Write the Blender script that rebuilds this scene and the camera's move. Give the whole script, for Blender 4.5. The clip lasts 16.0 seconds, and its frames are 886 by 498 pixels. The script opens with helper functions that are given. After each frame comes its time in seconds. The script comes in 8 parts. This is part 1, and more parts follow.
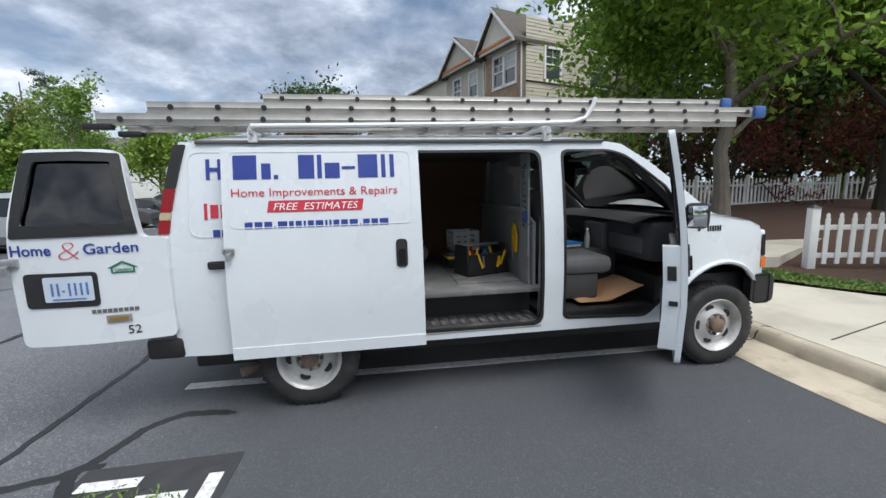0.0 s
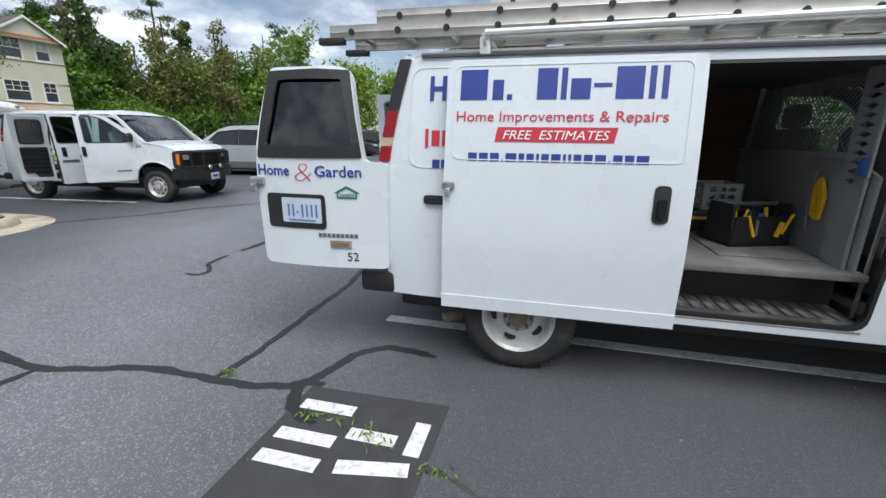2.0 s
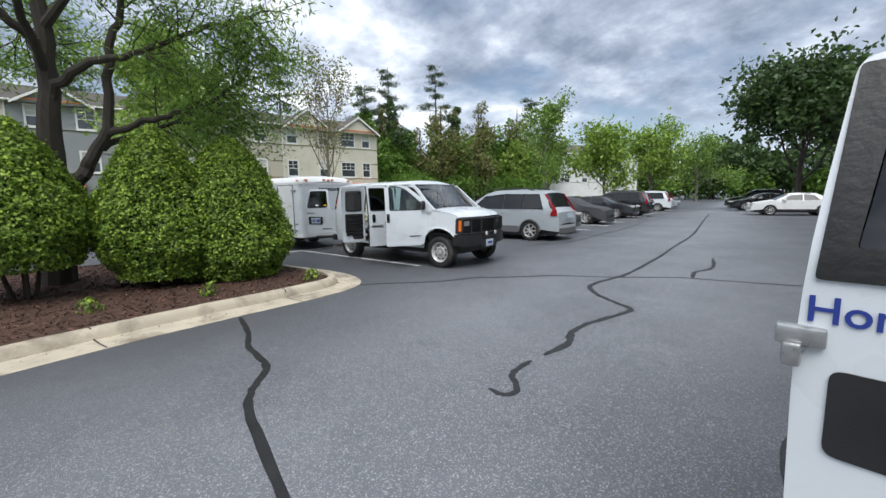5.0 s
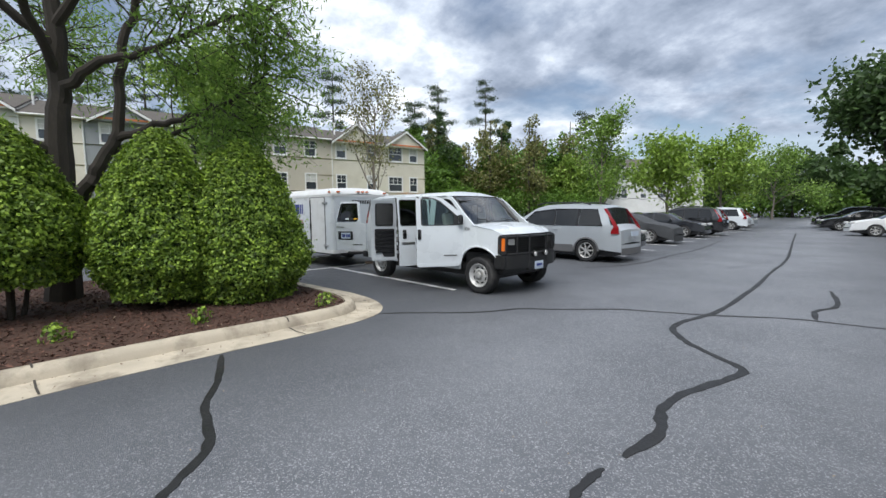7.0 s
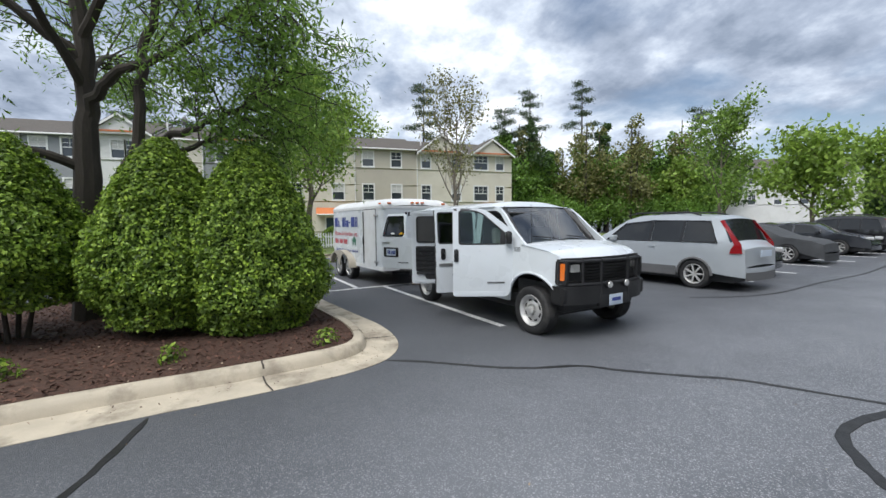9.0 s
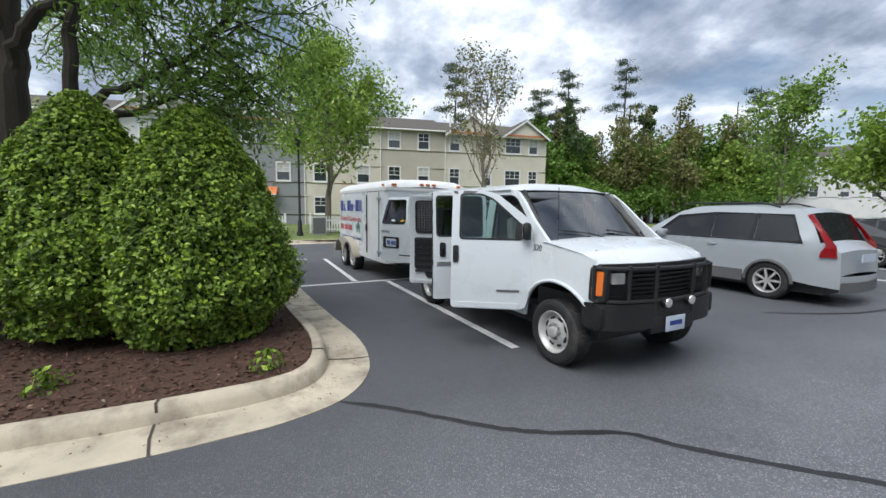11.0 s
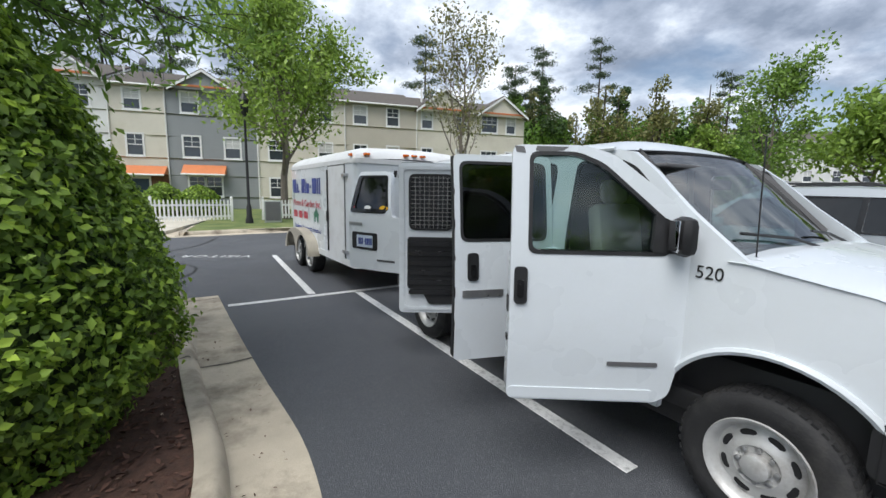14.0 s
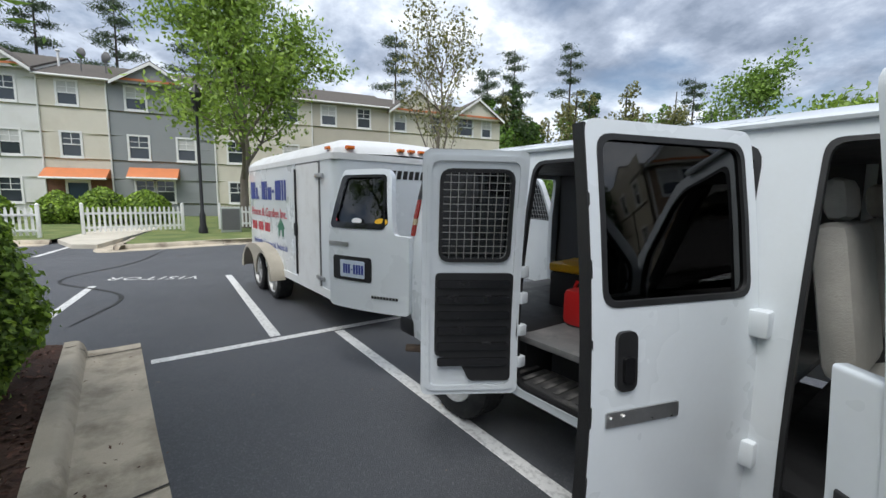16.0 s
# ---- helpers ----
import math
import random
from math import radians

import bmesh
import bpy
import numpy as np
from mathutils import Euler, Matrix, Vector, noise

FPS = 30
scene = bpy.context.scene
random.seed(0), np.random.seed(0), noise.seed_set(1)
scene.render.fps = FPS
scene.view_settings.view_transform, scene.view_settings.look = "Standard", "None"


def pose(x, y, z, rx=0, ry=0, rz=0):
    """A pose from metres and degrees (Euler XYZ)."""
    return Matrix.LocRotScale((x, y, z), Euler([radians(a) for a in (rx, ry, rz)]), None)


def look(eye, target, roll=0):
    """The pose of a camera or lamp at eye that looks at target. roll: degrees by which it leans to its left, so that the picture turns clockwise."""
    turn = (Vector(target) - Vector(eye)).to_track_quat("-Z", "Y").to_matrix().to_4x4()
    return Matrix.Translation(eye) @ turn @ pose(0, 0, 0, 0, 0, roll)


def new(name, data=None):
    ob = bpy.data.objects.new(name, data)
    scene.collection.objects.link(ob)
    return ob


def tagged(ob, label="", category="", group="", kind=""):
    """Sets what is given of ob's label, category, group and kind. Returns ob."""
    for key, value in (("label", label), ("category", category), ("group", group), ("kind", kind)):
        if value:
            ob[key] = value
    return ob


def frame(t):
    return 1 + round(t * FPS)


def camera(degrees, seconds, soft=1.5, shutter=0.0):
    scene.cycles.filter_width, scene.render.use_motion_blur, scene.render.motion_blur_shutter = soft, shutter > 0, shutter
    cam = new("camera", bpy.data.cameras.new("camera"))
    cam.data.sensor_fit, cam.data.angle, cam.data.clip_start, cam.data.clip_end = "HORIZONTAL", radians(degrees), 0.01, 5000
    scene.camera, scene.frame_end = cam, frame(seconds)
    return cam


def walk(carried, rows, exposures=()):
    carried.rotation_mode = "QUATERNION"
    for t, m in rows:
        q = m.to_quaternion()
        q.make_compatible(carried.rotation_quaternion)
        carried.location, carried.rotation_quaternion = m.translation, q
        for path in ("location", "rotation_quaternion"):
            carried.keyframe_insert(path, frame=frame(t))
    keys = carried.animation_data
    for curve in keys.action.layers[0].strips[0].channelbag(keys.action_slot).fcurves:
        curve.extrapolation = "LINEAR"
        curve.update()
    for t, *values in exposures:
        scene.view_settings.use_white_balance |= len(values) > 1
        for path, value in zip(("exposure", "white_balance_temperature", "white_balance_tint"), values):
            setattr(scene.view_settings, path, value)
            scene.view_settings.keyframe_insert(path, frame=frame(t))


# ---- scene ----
cam = camera(94.7, 16.0)
PATH = [
    (0, (0.365, 0.149, 1.594), (0.42, 2.127, 1.302), -1.3),
    (0.5, (0.303, 0.2, 1.583), (0.228, 2.176, 1.278), -0.5),
    (1, (0.094, 0.264, 1.589), (-0.153, 2.218, 1.242), 0.4),
    (1.5, (-0.08, 0.35, 1.549), (-0.524, 2.256, 1.135), 1.2),
    (2, (-0.171, 0.63, 1.494), (-0.848, 2.433, 0.956), 0.6),
    (2.5, (-0.366, 0.85, 1.48), (-1.221, 2.553, 0.871), -0.0),
    (3, (-0.684, 0.955, 1.51), (-1.697, 2.593, 0.971), 0.6),
    (3.5, (-1.001, 1.092, 1.517), (-2.252, 2.594, 1.094), -0.3),
    (4, (-1.349, 1.184, 1.572), (-2.792, 2.529, 1.246), -0.8),
    (4.5, (-1.739, 1.239, 1.562), (-3.280, 2.485, 1.295), -0.6),
    (4.7, (-1.866, 1.292, 1.562), (-3.420, 2.523, 1.298), -0.7),
    (6.8, (-2.836, 2.195, 1.54), (-4.522, 3.254, 1.366), -0.6),
    (7, (-2.974, 2.322, 1.513), (-4.682, 3.347, 1.335), -0.4),
    (7.5, (-3.274, 2.662, 1.554), (-5.040, 3.585, 1.385), -0.7),
    (8, (-3.484, 3.047, 1.591), (-5.306, 3.858, 1.437), -0.9),
    (8.5, (-3.734, 3.411, 1.568), (-5.604, 4.106, 1.435), -1.1),
    (8.7, (-3.834, 3.572, 1.585), (-5.718, 4.229, 1.456), -0.9),
    (10.8, (-5.142, 4.722, 1.642), (-7.079, 5.181, 1.45), 0.6),
    (11, (-5.305, 4.665, 1.618), (-7.241, 5.124, 1.417), 0.8),
    (11.5, (-5.76, 4.703, 1.62), (-7.695, 5.155, 1.393), 0.7),
    (12, (-6.154, 4.773, 1.633), (-8.083, 5.239, 1.385), 0.9),
    (12.5, (-6.611, 4.796, 1.594), (-8.529, 5.3, 1.335), 1.2),
    (13, (-7.043, 4.87, 1.567), (-8.949, 5.415, 1.301), 1.5),
    (13.5, (-7.481, 4.913, 1.577), (-9.375, 5.493, 1.303), 1.2),
    (14, (-7.898, 4.847, 1.571), (-9.781, 5.461, 1.294), 1.0),
    (14.5, (-8.312, 4.871, 1.547), (-10.184, 5.517, 1.269), 0.7),
    (15, (-8.705, 4.851, 1.531), (-10.566, 5.529, 1.255), 0.5),
    (15.5, (-9.1, 4.837, 1.555), (-10.949, 5.551, 1.288), 0.7),
    (16, (-9.456, 4.877, 1.573), (-11.29, 5.633, 1.323), 0.9),
]
walk(cam, [(t, look(eye, target, roll)) for t, eye, target, roll in PATH])

# ---- world and light: broken cloud, soft high sun ----
SUN_AZ, SUN_EL = 140.0, 60.0
world = bpy.data.worlds.new("sky")
scene.world = world
world.use_nodes = True
wt = world.node_tree
for n in list(wt.nodes):
    wt.nodes.remove(n)


def wn(kind, **sets):
    n = wt.nodes.new(kind)
    for k, v in sets.items():
        n.inputs[k].default_value = v
    return n


def wmath(op, a, b=None, clamp=False):
    n = wt.nodes.new("ShaderNodeMath")
    n.operation, n.use_clamp = op, clamp
    for i, v in enumerate((a, b)):
        if v is None:
            continue
        if isinstance(v, (int, float)):
            n.inputs[i].default_value = v
        else:
            wt.links.new(v, n.inputs[i])
    return n.outputs[0]


def wramp(fac, stops):
    n = wt.nodes.new("ShaderNodeValToRGB")
    while len(n.color_ramp.elements) < len(stops):
        n.color_ramp.elements.new(0.5)
    for e, (p, c) in zip(n.color_ramp.elements, stops):
        e.position, e.color = p, (*c, 1)
    wt.links.new(fac, n.inputs[0])
    return n.outputs[0]


def wmix(fac, a, b):
    n = wt.nodes.new("ShaderNodeMix")
    n.data_type = "RGBA"
    wt.links.new(fac, n.inputs[0])
    wt.links.new(a, n.inputs[6])
    wt.links.new(b, n.inputs[7])
    return n.outputs[2]


sky = wt.nodes.new("ShaderNodeTexSky")
sky.sky_type, sky.sun_disc = "NISHITA", False
sky.sun_elevation, sky.sun_rotation = radians(SUN_EL), radians(SUN_AZ)
coord = wt.nodes.new("ShaderNodeTexCoord")
sep = wt.nodes.new("ShaderNodeSeparateXYZ")
wt.links.new(coord.outputs["Generated"], sep.inputs[0])
height = wmath("ADD", wmath("MAXIMUM", sep.outputs[2], 0.0), 0.3)
comb = wt.nodes.new("ShaderNodeCombineXYZ")
wt.links.new(wmath("DIVIDE", sep.outputs[0], height), comb.inputs[0])
wt.links.new(wmath("DIVIDE", sep.outputs[1], height), comb.inputs[1])


def cloud_noise(scale, detail, rough, dist, off):
    m = wt.nodes.new("ShaderNodeMapping")
    m.inputs["Location"].default_value = off
    wt.links.new(comb.outputs[0], m.inputs[0])
    n = wn("ShaderNodeTexNoise", Scale=scale, Detail=detail, Roughness=rough, Distortion=dist)
    wt.links.new(m.outputs[0], n.inputs["Vector"])
    return n.outputs["Fac"]


cover = cloud_noise(1.25, 7.0, 0.55, 0.25, (3.1, 0.7, 0))
shade = cloud_noise(1.7, 6.0, 0.55, 0.15, (7.3, 4.2, 2.0))
puff = cloud_noise(4.5, 7.0, 0.6, 0.1, (1.3, 9.2, 5.0))
cloudcol = wramp(wmath("ADD", wmath("MULTIPLY", shade, 0.55), wmath("MULTIPLY", puff, 0.45)),
                 [(0.36, (0.22, 0.27, 0.36)), (0.45, (0.37, 0.43, 0.54)), (0.52, (0.58, 0.65, 0.76)), (0.59, (0.88, 0.92, 0.98))])
dens = wramp(cover, [(0.34, (0, 0, 0)), (0.5, (1, 1, 1))])
bright = wt.nodes.new("ShaderNodeVectorMath")
bright.operation = "SCALE"
bright.inputs["Scale"].default_value = 0.085
wt.links.new(sky.outputs[0], bright.inputs[0])
low = wmath("SUBTRACT", 1.0, wmath("MULTIPLY", sep.outputs[2], 5.0), clamp=True)
hazy = wramp(low, [(0.0, (0, 0, 0)), (1.0, (0.55, 0.55, 0.55))])
haze_col = wt.nodes.new("ShaderNodeRGB")
haze_col.outputs[0].default_value = (0.5, 0.58, 0.7, 1)
full = wmix(hazy, wmix(dens, bright.outputs[0], cloudcol), haze_col.outputs[0])
bg = wn("ShaderNodeBackground", Strength=1.0)
wt.links.new(full, bg.inputs[0])
wo = wt.nodes.new("ShaderNodeOutputWorld")
wt.links.new(bg.outputs[0], wo.inputs[0])

sun = new("sun", bpy.data.lights.new("sun", "SUN"))
sun.data.energy, sun.data.angle, sun.data.color = 2.6, radians(48), (1.0, 0.985, 0.96)
az, el = radians(SUN_AZ), radians(SUN_EL)
SUN_FROM = Vector((math.sin(az) * math.cos(el), math.cos(az) * math.cos(el), math.sin(el)))
sun.matrix_basis = look(SUN_FROM * 50, (0, 0, 0))
scene.view_settings.exposure = 0.42

# ---- materials ----
def material(name, col, rough=0.5, metal=0.0, vary=0.12, scale=8.0, fine=60.0, bump=0.0, bump_scale=80.0, dirt=None, dirt_amt=0.0,
             dirt_scale=1.5, coat=0.0, island=0.0, spec=0.5, trans=0.0, rough_vary=0.1, stretch=None, random=0.0):
    m = bpy.data.materials.new(name)
    m.use_nodes = True
    t = m.node_tree
    b = t.nodes["Principled BSDF"]
    L = t.links.new

    def node(kind, **sets):
        n = t.nodes.new(kind)
        for k, v in sets.items():
            n.inputs[k].default_value = v
        return n

    def mix(fac, a, c, blend="MIX"):
        n = t.nodes.new("ShaderNodeMix")
        n.data_type, n.blend_type = "RGBA", blend
        for i, v in ((0, fac), (6, a), (7, c)):
            if isinstance(v, (int, float)):
                n.inputs[i].default_value = v
            elif isinstance(v, tuple):
                n.inputs[i].default_value = (*v, 1)
            else:
                L(v, n.inputs[i])
        return n.outputs[2]

    co = node("ShaderNodeTexCoord").outputs["Object"]
    if stretch:
        mp = node("ShaderNodeMapping", Scale=stretch)
        L(co, mp.inputs[0])
        co = mp.outputs[0]

    def noise_of(sc, det=4.0, ro=0.6):
        n = node("ShaderNodeTexNoise", Scale=sc, Detail=det, Roughness=ro)
        L(co, n.inputs["Vector"])
        return n.outputs["Fac"]

    def ramp(f, lo, hi):
        n = node("ShaderNodeMapRange")
        n.inputs[1].default_value, n.inputs[2].default_value = 0.3, 0.7
        n.inputs[3].default_value, n.inputs[4].default_value = lo, hi
        L(f, n.inputs[0])
        return n.outputs[0]

    c1 = tuple(max(0.0, v * (1 - vary)) for v in col)
    c2 = tuple(min(1.0, v * (1 + vary)) for v in col)
    coarse, grain = noise_of(scale), noise_of(fine, 3.0)
    c = mix(ramp(coarse, 0.0, 1.0), c1, c2)
    c = mix(ramp(grain, 0.0, 0.5), c, c1)
    if island:
        g = node("ShaderNodeNewGeometry").outputs["Random Per Island"]
        c = mix_scale(t, c, g, island)
    if random:
        g = node("ShaderNodeObjectInfo").outputs["Random"]
        c = mix_scale(t, c, g, random)
    if dirt:
        d = noise_of(dirt_scale, 8.0, 0.65)
        n = node("ShaderNodeMapRange")
        n.inputs[1].default_value, n.inputs[2].default_value, n.inputs[3].default_value, n.inputs[4].default_value = 0.48, 0.68, 0.0, dirt_amt
        L(d, n.inputs[0])
        c = mix(n.outputs[0], c, dirt)
    L(c, b.inputs["Base Color"])
    L(ramp(coarse, max(0.02, rough - rough_vary), min(1.0, rough + rough_vary)), b.inputs["Roughness"])
    b.inputs["Metallic"].default_value = metal
    b.inputs["Coat Weight"].default_value = coat
    b.inputs["Coat Roughness"].default_value = 0.08
    b.inputs["Specular IOR Level"].default_value = spec
    b.inputs["Transmission Weight"].default_value = trans
    if bump:
        bp = node("ShaderNodeBump", Strength=bump, Distance=0.01)
        L(noise_of(bump_scale, 5.0), bp.inputs["Height"])
        L(bp.outputs[0], b.inputs["Normal"])
    return m


def mix_scale(t, c, g, amount):
    r = t.nodes.new("ShaderNodeMapRange")
    r.inputs[3].default_value, r.inputs[4].default_value = 1 - amount, 1 + amount
    t.links.new(g, r.inputs[0])
    v = t.nodes.new("ShaderNodeVectorMath")
    v.operation = "SCALE"
    t.links.new(c, v.inputs[0])
    t.links.new(r.outputs[0], v.inputs["Scale"])
    return v.outputs[0]


def asphalt_material(name, lo, hi, fleck):
    m = material(name, lo, 0.6, vary=0.1, scale=0.5, fine=220, bump=1.0, bump_scale=120)
    t = m.node_tree
    b = t.nodes["Principled BSDF"]
    old = b.inputs["Base Color"].links[0].from_socket
    co = t.nodes.new("ShaderNodeTexCoord").outputs["Object"]

    def noise_of(sc, det, ro=0.6):
        n = t.nodes.new("ShaderNodeTexNoise")
        n.inputs["Scale"].default_value, n.inputs["Detail"].default_value, n.inputs["Roughness"].default_value = sc, det, ro
        t.links.new(co, n.inputs["Vector"])
        return n.outputs["Fac"]

    def stage(fac, a, c, p0, p1, amt=1.0):
        r = t.nodes.new("ShaderNodeMapRange")
        r.inputs[1].default_value, r.inputs[2].default_value, r.inputs[4].default_value = p0, p1, amt
        t.links.new(fac, r.inputs[0])
        n = t.nodes.new("ShaderNodeMix")
        n.data_type = "RGBA"
        t.links.new(r.outputs[0], n.inputs[0])
        t.links.new(a, n.inputs[6])
        n.inputs[7].default_value = (*c, 1)
        return n.outputs[2]

    c = stage(noise_of(0.35, 6.0, 0.7), old, hi, 0.42, 0.62)
    v = t.nodes.new("ShaderNodeTexVoronoi")
    v.inputs["Scale"].default_value = 130
    t.links.new(co, v.inputs["Vector"])
    c = stage(v.outputs["Color"], c, fleck, 0.64, 0.9, 0.9)
    c = stage(noise_of(5.0, 9.0, 0.75), c, fleck, 0.6, 0.78, 0.34)
    c = stage(noise_of(1.4, 6.0, 0.65), c, tuple(v * 0.7 for v in lo), 0.52, 0.75, 0.3)
    c = stage(noise_of(22.0, 8.0, 0.8), c, fleck, 0.62, 0.72, 0.4)
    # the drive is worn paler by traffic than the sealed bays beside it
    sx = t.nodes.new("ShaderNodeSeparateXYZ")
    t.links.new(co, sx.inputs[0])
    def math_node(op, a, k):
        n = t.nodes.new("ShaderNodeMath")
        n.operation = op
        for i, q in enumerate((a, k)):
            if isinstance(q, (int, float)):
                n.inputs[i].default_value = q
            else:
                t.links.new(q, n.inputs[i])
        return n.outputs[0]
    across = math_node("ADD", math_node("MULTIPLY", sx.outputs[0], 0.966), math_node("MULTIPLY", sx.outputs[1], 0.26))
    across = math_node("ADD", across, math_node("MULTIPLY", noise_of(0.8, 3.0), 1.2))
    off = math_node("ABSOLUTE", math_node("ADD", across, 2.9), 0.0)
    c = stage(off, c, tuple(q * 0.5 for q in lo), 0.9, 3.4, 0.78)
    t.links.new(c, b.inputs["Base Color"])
    return m


def glass_material(name, tint, ior=1.5):
    """Tinted sheet glass: a clear pane seen through, with a sharp reflection on it."""
    m = bpy.data.materials.new(name)
    m.use_nodes = True
    t = m.node_tree
    t.nodes.remove(t.nodes["Principled BSDF"])
    tr = t.nodes.new("ShaderNodeBsdfTransparent")
    tr.inputs[0].default_value = (*tint, 1)
    gl = t.nodes.new("ShaderNodeBsdfGlossy")
    gl.inputs["Roughness"].default_value = 0.03
    mx = t.nodes.new("ShaderNodeMixShader")
    fr = t.nodes.new("ShaderNodeFresnel")
    fr.inputs[0].default_value = ior
    t.links.new(fr.outputs[0], mx.inputs[0])
    t.links.new(tr.outputs[0], mx.inputs[1])
    t.links.new(gl.outputs[0], mx.inputs[2])
    t.links.new(mx.outputs[0], t.nodes["Material Output"].inputs[0])
    return m


M = {}
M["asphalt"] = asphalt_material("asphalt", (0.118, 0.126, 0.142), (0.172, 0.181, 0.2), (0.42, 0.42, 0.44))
M["sealer"] = material("crack sealer", (0.016, 0.016, 0.017), 0.55, vary=0.3, scale=6, bump=0.3, bump_scale=40)
M["sealpatch"] = material("black sealed patch", (0.042, 0.043, 0.047), 0.8, vary=0.3, scale=9, fine=200, bump=0.4, bump_scale=150)
M["paint"] = material("road paint", (0.72, 0.72, 0.71), 0.7, vary=0.1, scale=7, fine=150, bump=0.4, bump_scale=150, dirt=(0.2, 0.2, 0.2), dirt_amt=0.6, dirt_scale=22)
M["concrete"] = material("tan concrete", (0.52, 0.455, 0.355), 0.9, vary=0.2, scale=2.2, fine=120, bump=0.4, bump_scale=120, dirt=(0.17, 0.14, 0.105), dirt_amt=0.85, dirt_scale=1.8)
M["sidewalk"] = material("pale concrete", (0.56, 0.52, 0.44), 0.9, vary=0.1, scale=1.5, fine=140, bump=0.3, bump_scale=140, dirt=(0.3, 0.27, 0.22), dirt_amt=0.5, dirt_scale=1.3)
M["joint"] = material("dark joint", (0.06, 0.052, 0.045), 0.95)
M["mulch"] = material("bark mulch", (0.078, 0.04, 0.027), 0.95, vary=0.4, scale=20, fine=90, bump=1.0, bump_scale=45)
M["chip"] = material("bark chip", (0.105, 0.052, 0.036), 0.9, vary=0.3, scale=30, island=0.6)
M["litter"] = material("pale leaf litter", (0.32, 0.25, 0.18), 0.9, island=0.4)
M["lawn"] = material("lawn soil and grass", (0.12, 0.17, 0.045), 0.95, vary=0.35, scale=1.2, fine=60, bump=0.8, bump_scale=60, dirt=(0.25, 0.2, 0.1), dirt_amt=0.5, dirt_scale=1.2)
M["blade"] = material("grass blades", (0.13, 0.21, 0.045), 0.7, island=0.4)
M["van_white"] = material("white van enamel", (0.65, 0.69, 0.72), 0.28, rough_vary=0.03, vary=0.03, scale=1.5, coat=0.5, dirt=(0.52, 0.53, 0.52), dirt_amt=0.1, dirt_scale=4.5, bump=0.015, bump_scale=4)
M["white_plastic"] = material("white painted metal", (0.74, 0.75, 0.75), 0.4, vary=0.04, dirt=(0.45, 0.43, 0.4), dirt_amt=0.3, dirt_scale=4)
M["vinyl"] = material("white vinyl", (0.8, 0.8, 0.78), 0.45, vary=0.04, dirt=(0.55, 0.54, 0.5), dirt_amt=0.3, dirt_scale=3)
M["rubber"] = material("tyre rubber", (0.018, 0.018, 0.019), 0.75, vary=0.3, scale=12, bump=0.3, bump_scale=90, dirt=(0.08, 0.075, 0.07), dirt_amt=0.5, dirt_scale=4)
M["black"] = material("black plastic", (0.015, 0.015, 0.016), 0.5, vary=0.2, bump=0.15, bump_scale=200)
M["black_gloss"] = material("black gloss", (0.01, 0.01, 0.011), 0.2, vary=0.1)
M["trim_grey"] = material("grey moulded plastic", (0.115, 0.115, 0.118), 0.6, vary=0.12, bump=0.15, bump_scale=220)
M["trim_pale"] = material("pale grey green metal", (0.33, 0.36, 0.33), 0.6, vary=0.08)
M["dash"] = material("dark grey dashboard", (0.06, 0.06, 0.063), 0.6, vary=0.15, bump=0.15, bump_scale=220)
M["seat"] = material("grey seat vinyl", (0.13, 0.13, 0.135), 0.7, vary=0.15, bump=0.2, bump_scale=150)
M["seat_pale"] = material("pale cloth seat", (0.36, 0.345, 0.31), 0.9, vary=0.12, bump=0.4, bump_scale=140, dirt=(0.3, 0.28, 0.25), dirt_amt=0.4)
M["rim_silver"] = material("painted steel rim", (0.55, 0.55, 0.54), 0.42, metal=0.35, vary=0.12, scale=9, dirt=(0.25, 0.22, 0.19), dirt_amt=0.6, dirt_scale=7)
M["rust"] = material("rusty hub", (0.22, 0.16, 0.12), 0.75, metal=0.3, vary=0.3, scale=25)
M["alu"] = material("weathered aluminium", (0.42, 0.41, 0.385), 0.5, metal=0.75, vary=0.15, scale=5, fine=90, dirt=(0.25, 0.22, 0.18), dirt_amt=0.4, dirt_scale=6)
M["steel"] = material("steel", (0.5, 0.5, 0.5), 0.35, metal=0.9, vary=0.15, scale=20)
M["red"] = material("red lens", (0.24, 0.004, 0.007), 0.2, vary=0.1, coat=0.15, spec=0.3)
M["cream_lens"] = material("cream lens", (0.42, 0.34, 0.22), 0.25, vary=0.1, coat=0.3)
M["amber"] = material("amber lens", (0.75, 0.17, 0.02), 0.15, vary=0.1, coat=0.6)
M["clear"] = material("clear lens", (0.6, 0.6, 0.58), 0.1, metal=0.4, vary=0.1, coat=0.8)
M["blue_ink"] = material("blue lettering", (0.022, 0.045, 0.25), 0.4, vary=0.05)
M["red_ink"] = material("red lettering", (0.52, 0.03, 0.055), 0.4, vary=0.05)
M["black_ink"] = material("black lettering", (0.012, 0.012, 0.012), 0.4, vary=0.05)
M["white_ink"] = material("white lettering", (0.8, 0.8, 0.8), 0.4, vary=0.03)
M["green_ink"] = material("green sticker", (0.02, 0.16, 0.09), 0.4, vary=0.1)
M["red_fibre"] = material("orange red fibreglass", (0.5, 0.07, 0.03), 0.6, vary=0.15)
M["gold"] = material("gold emblem", (0.42, 0.27, 0.1), 0.35, metal=0.7)
M["plate_ink"] = material("pale blue plate ink", (0.09, 0.17, 0.4), 0.4, vary=0.05)
M["plate"] = material("number plate", (0.5, 0.57, 0.66), 0.4, vary=0.05)
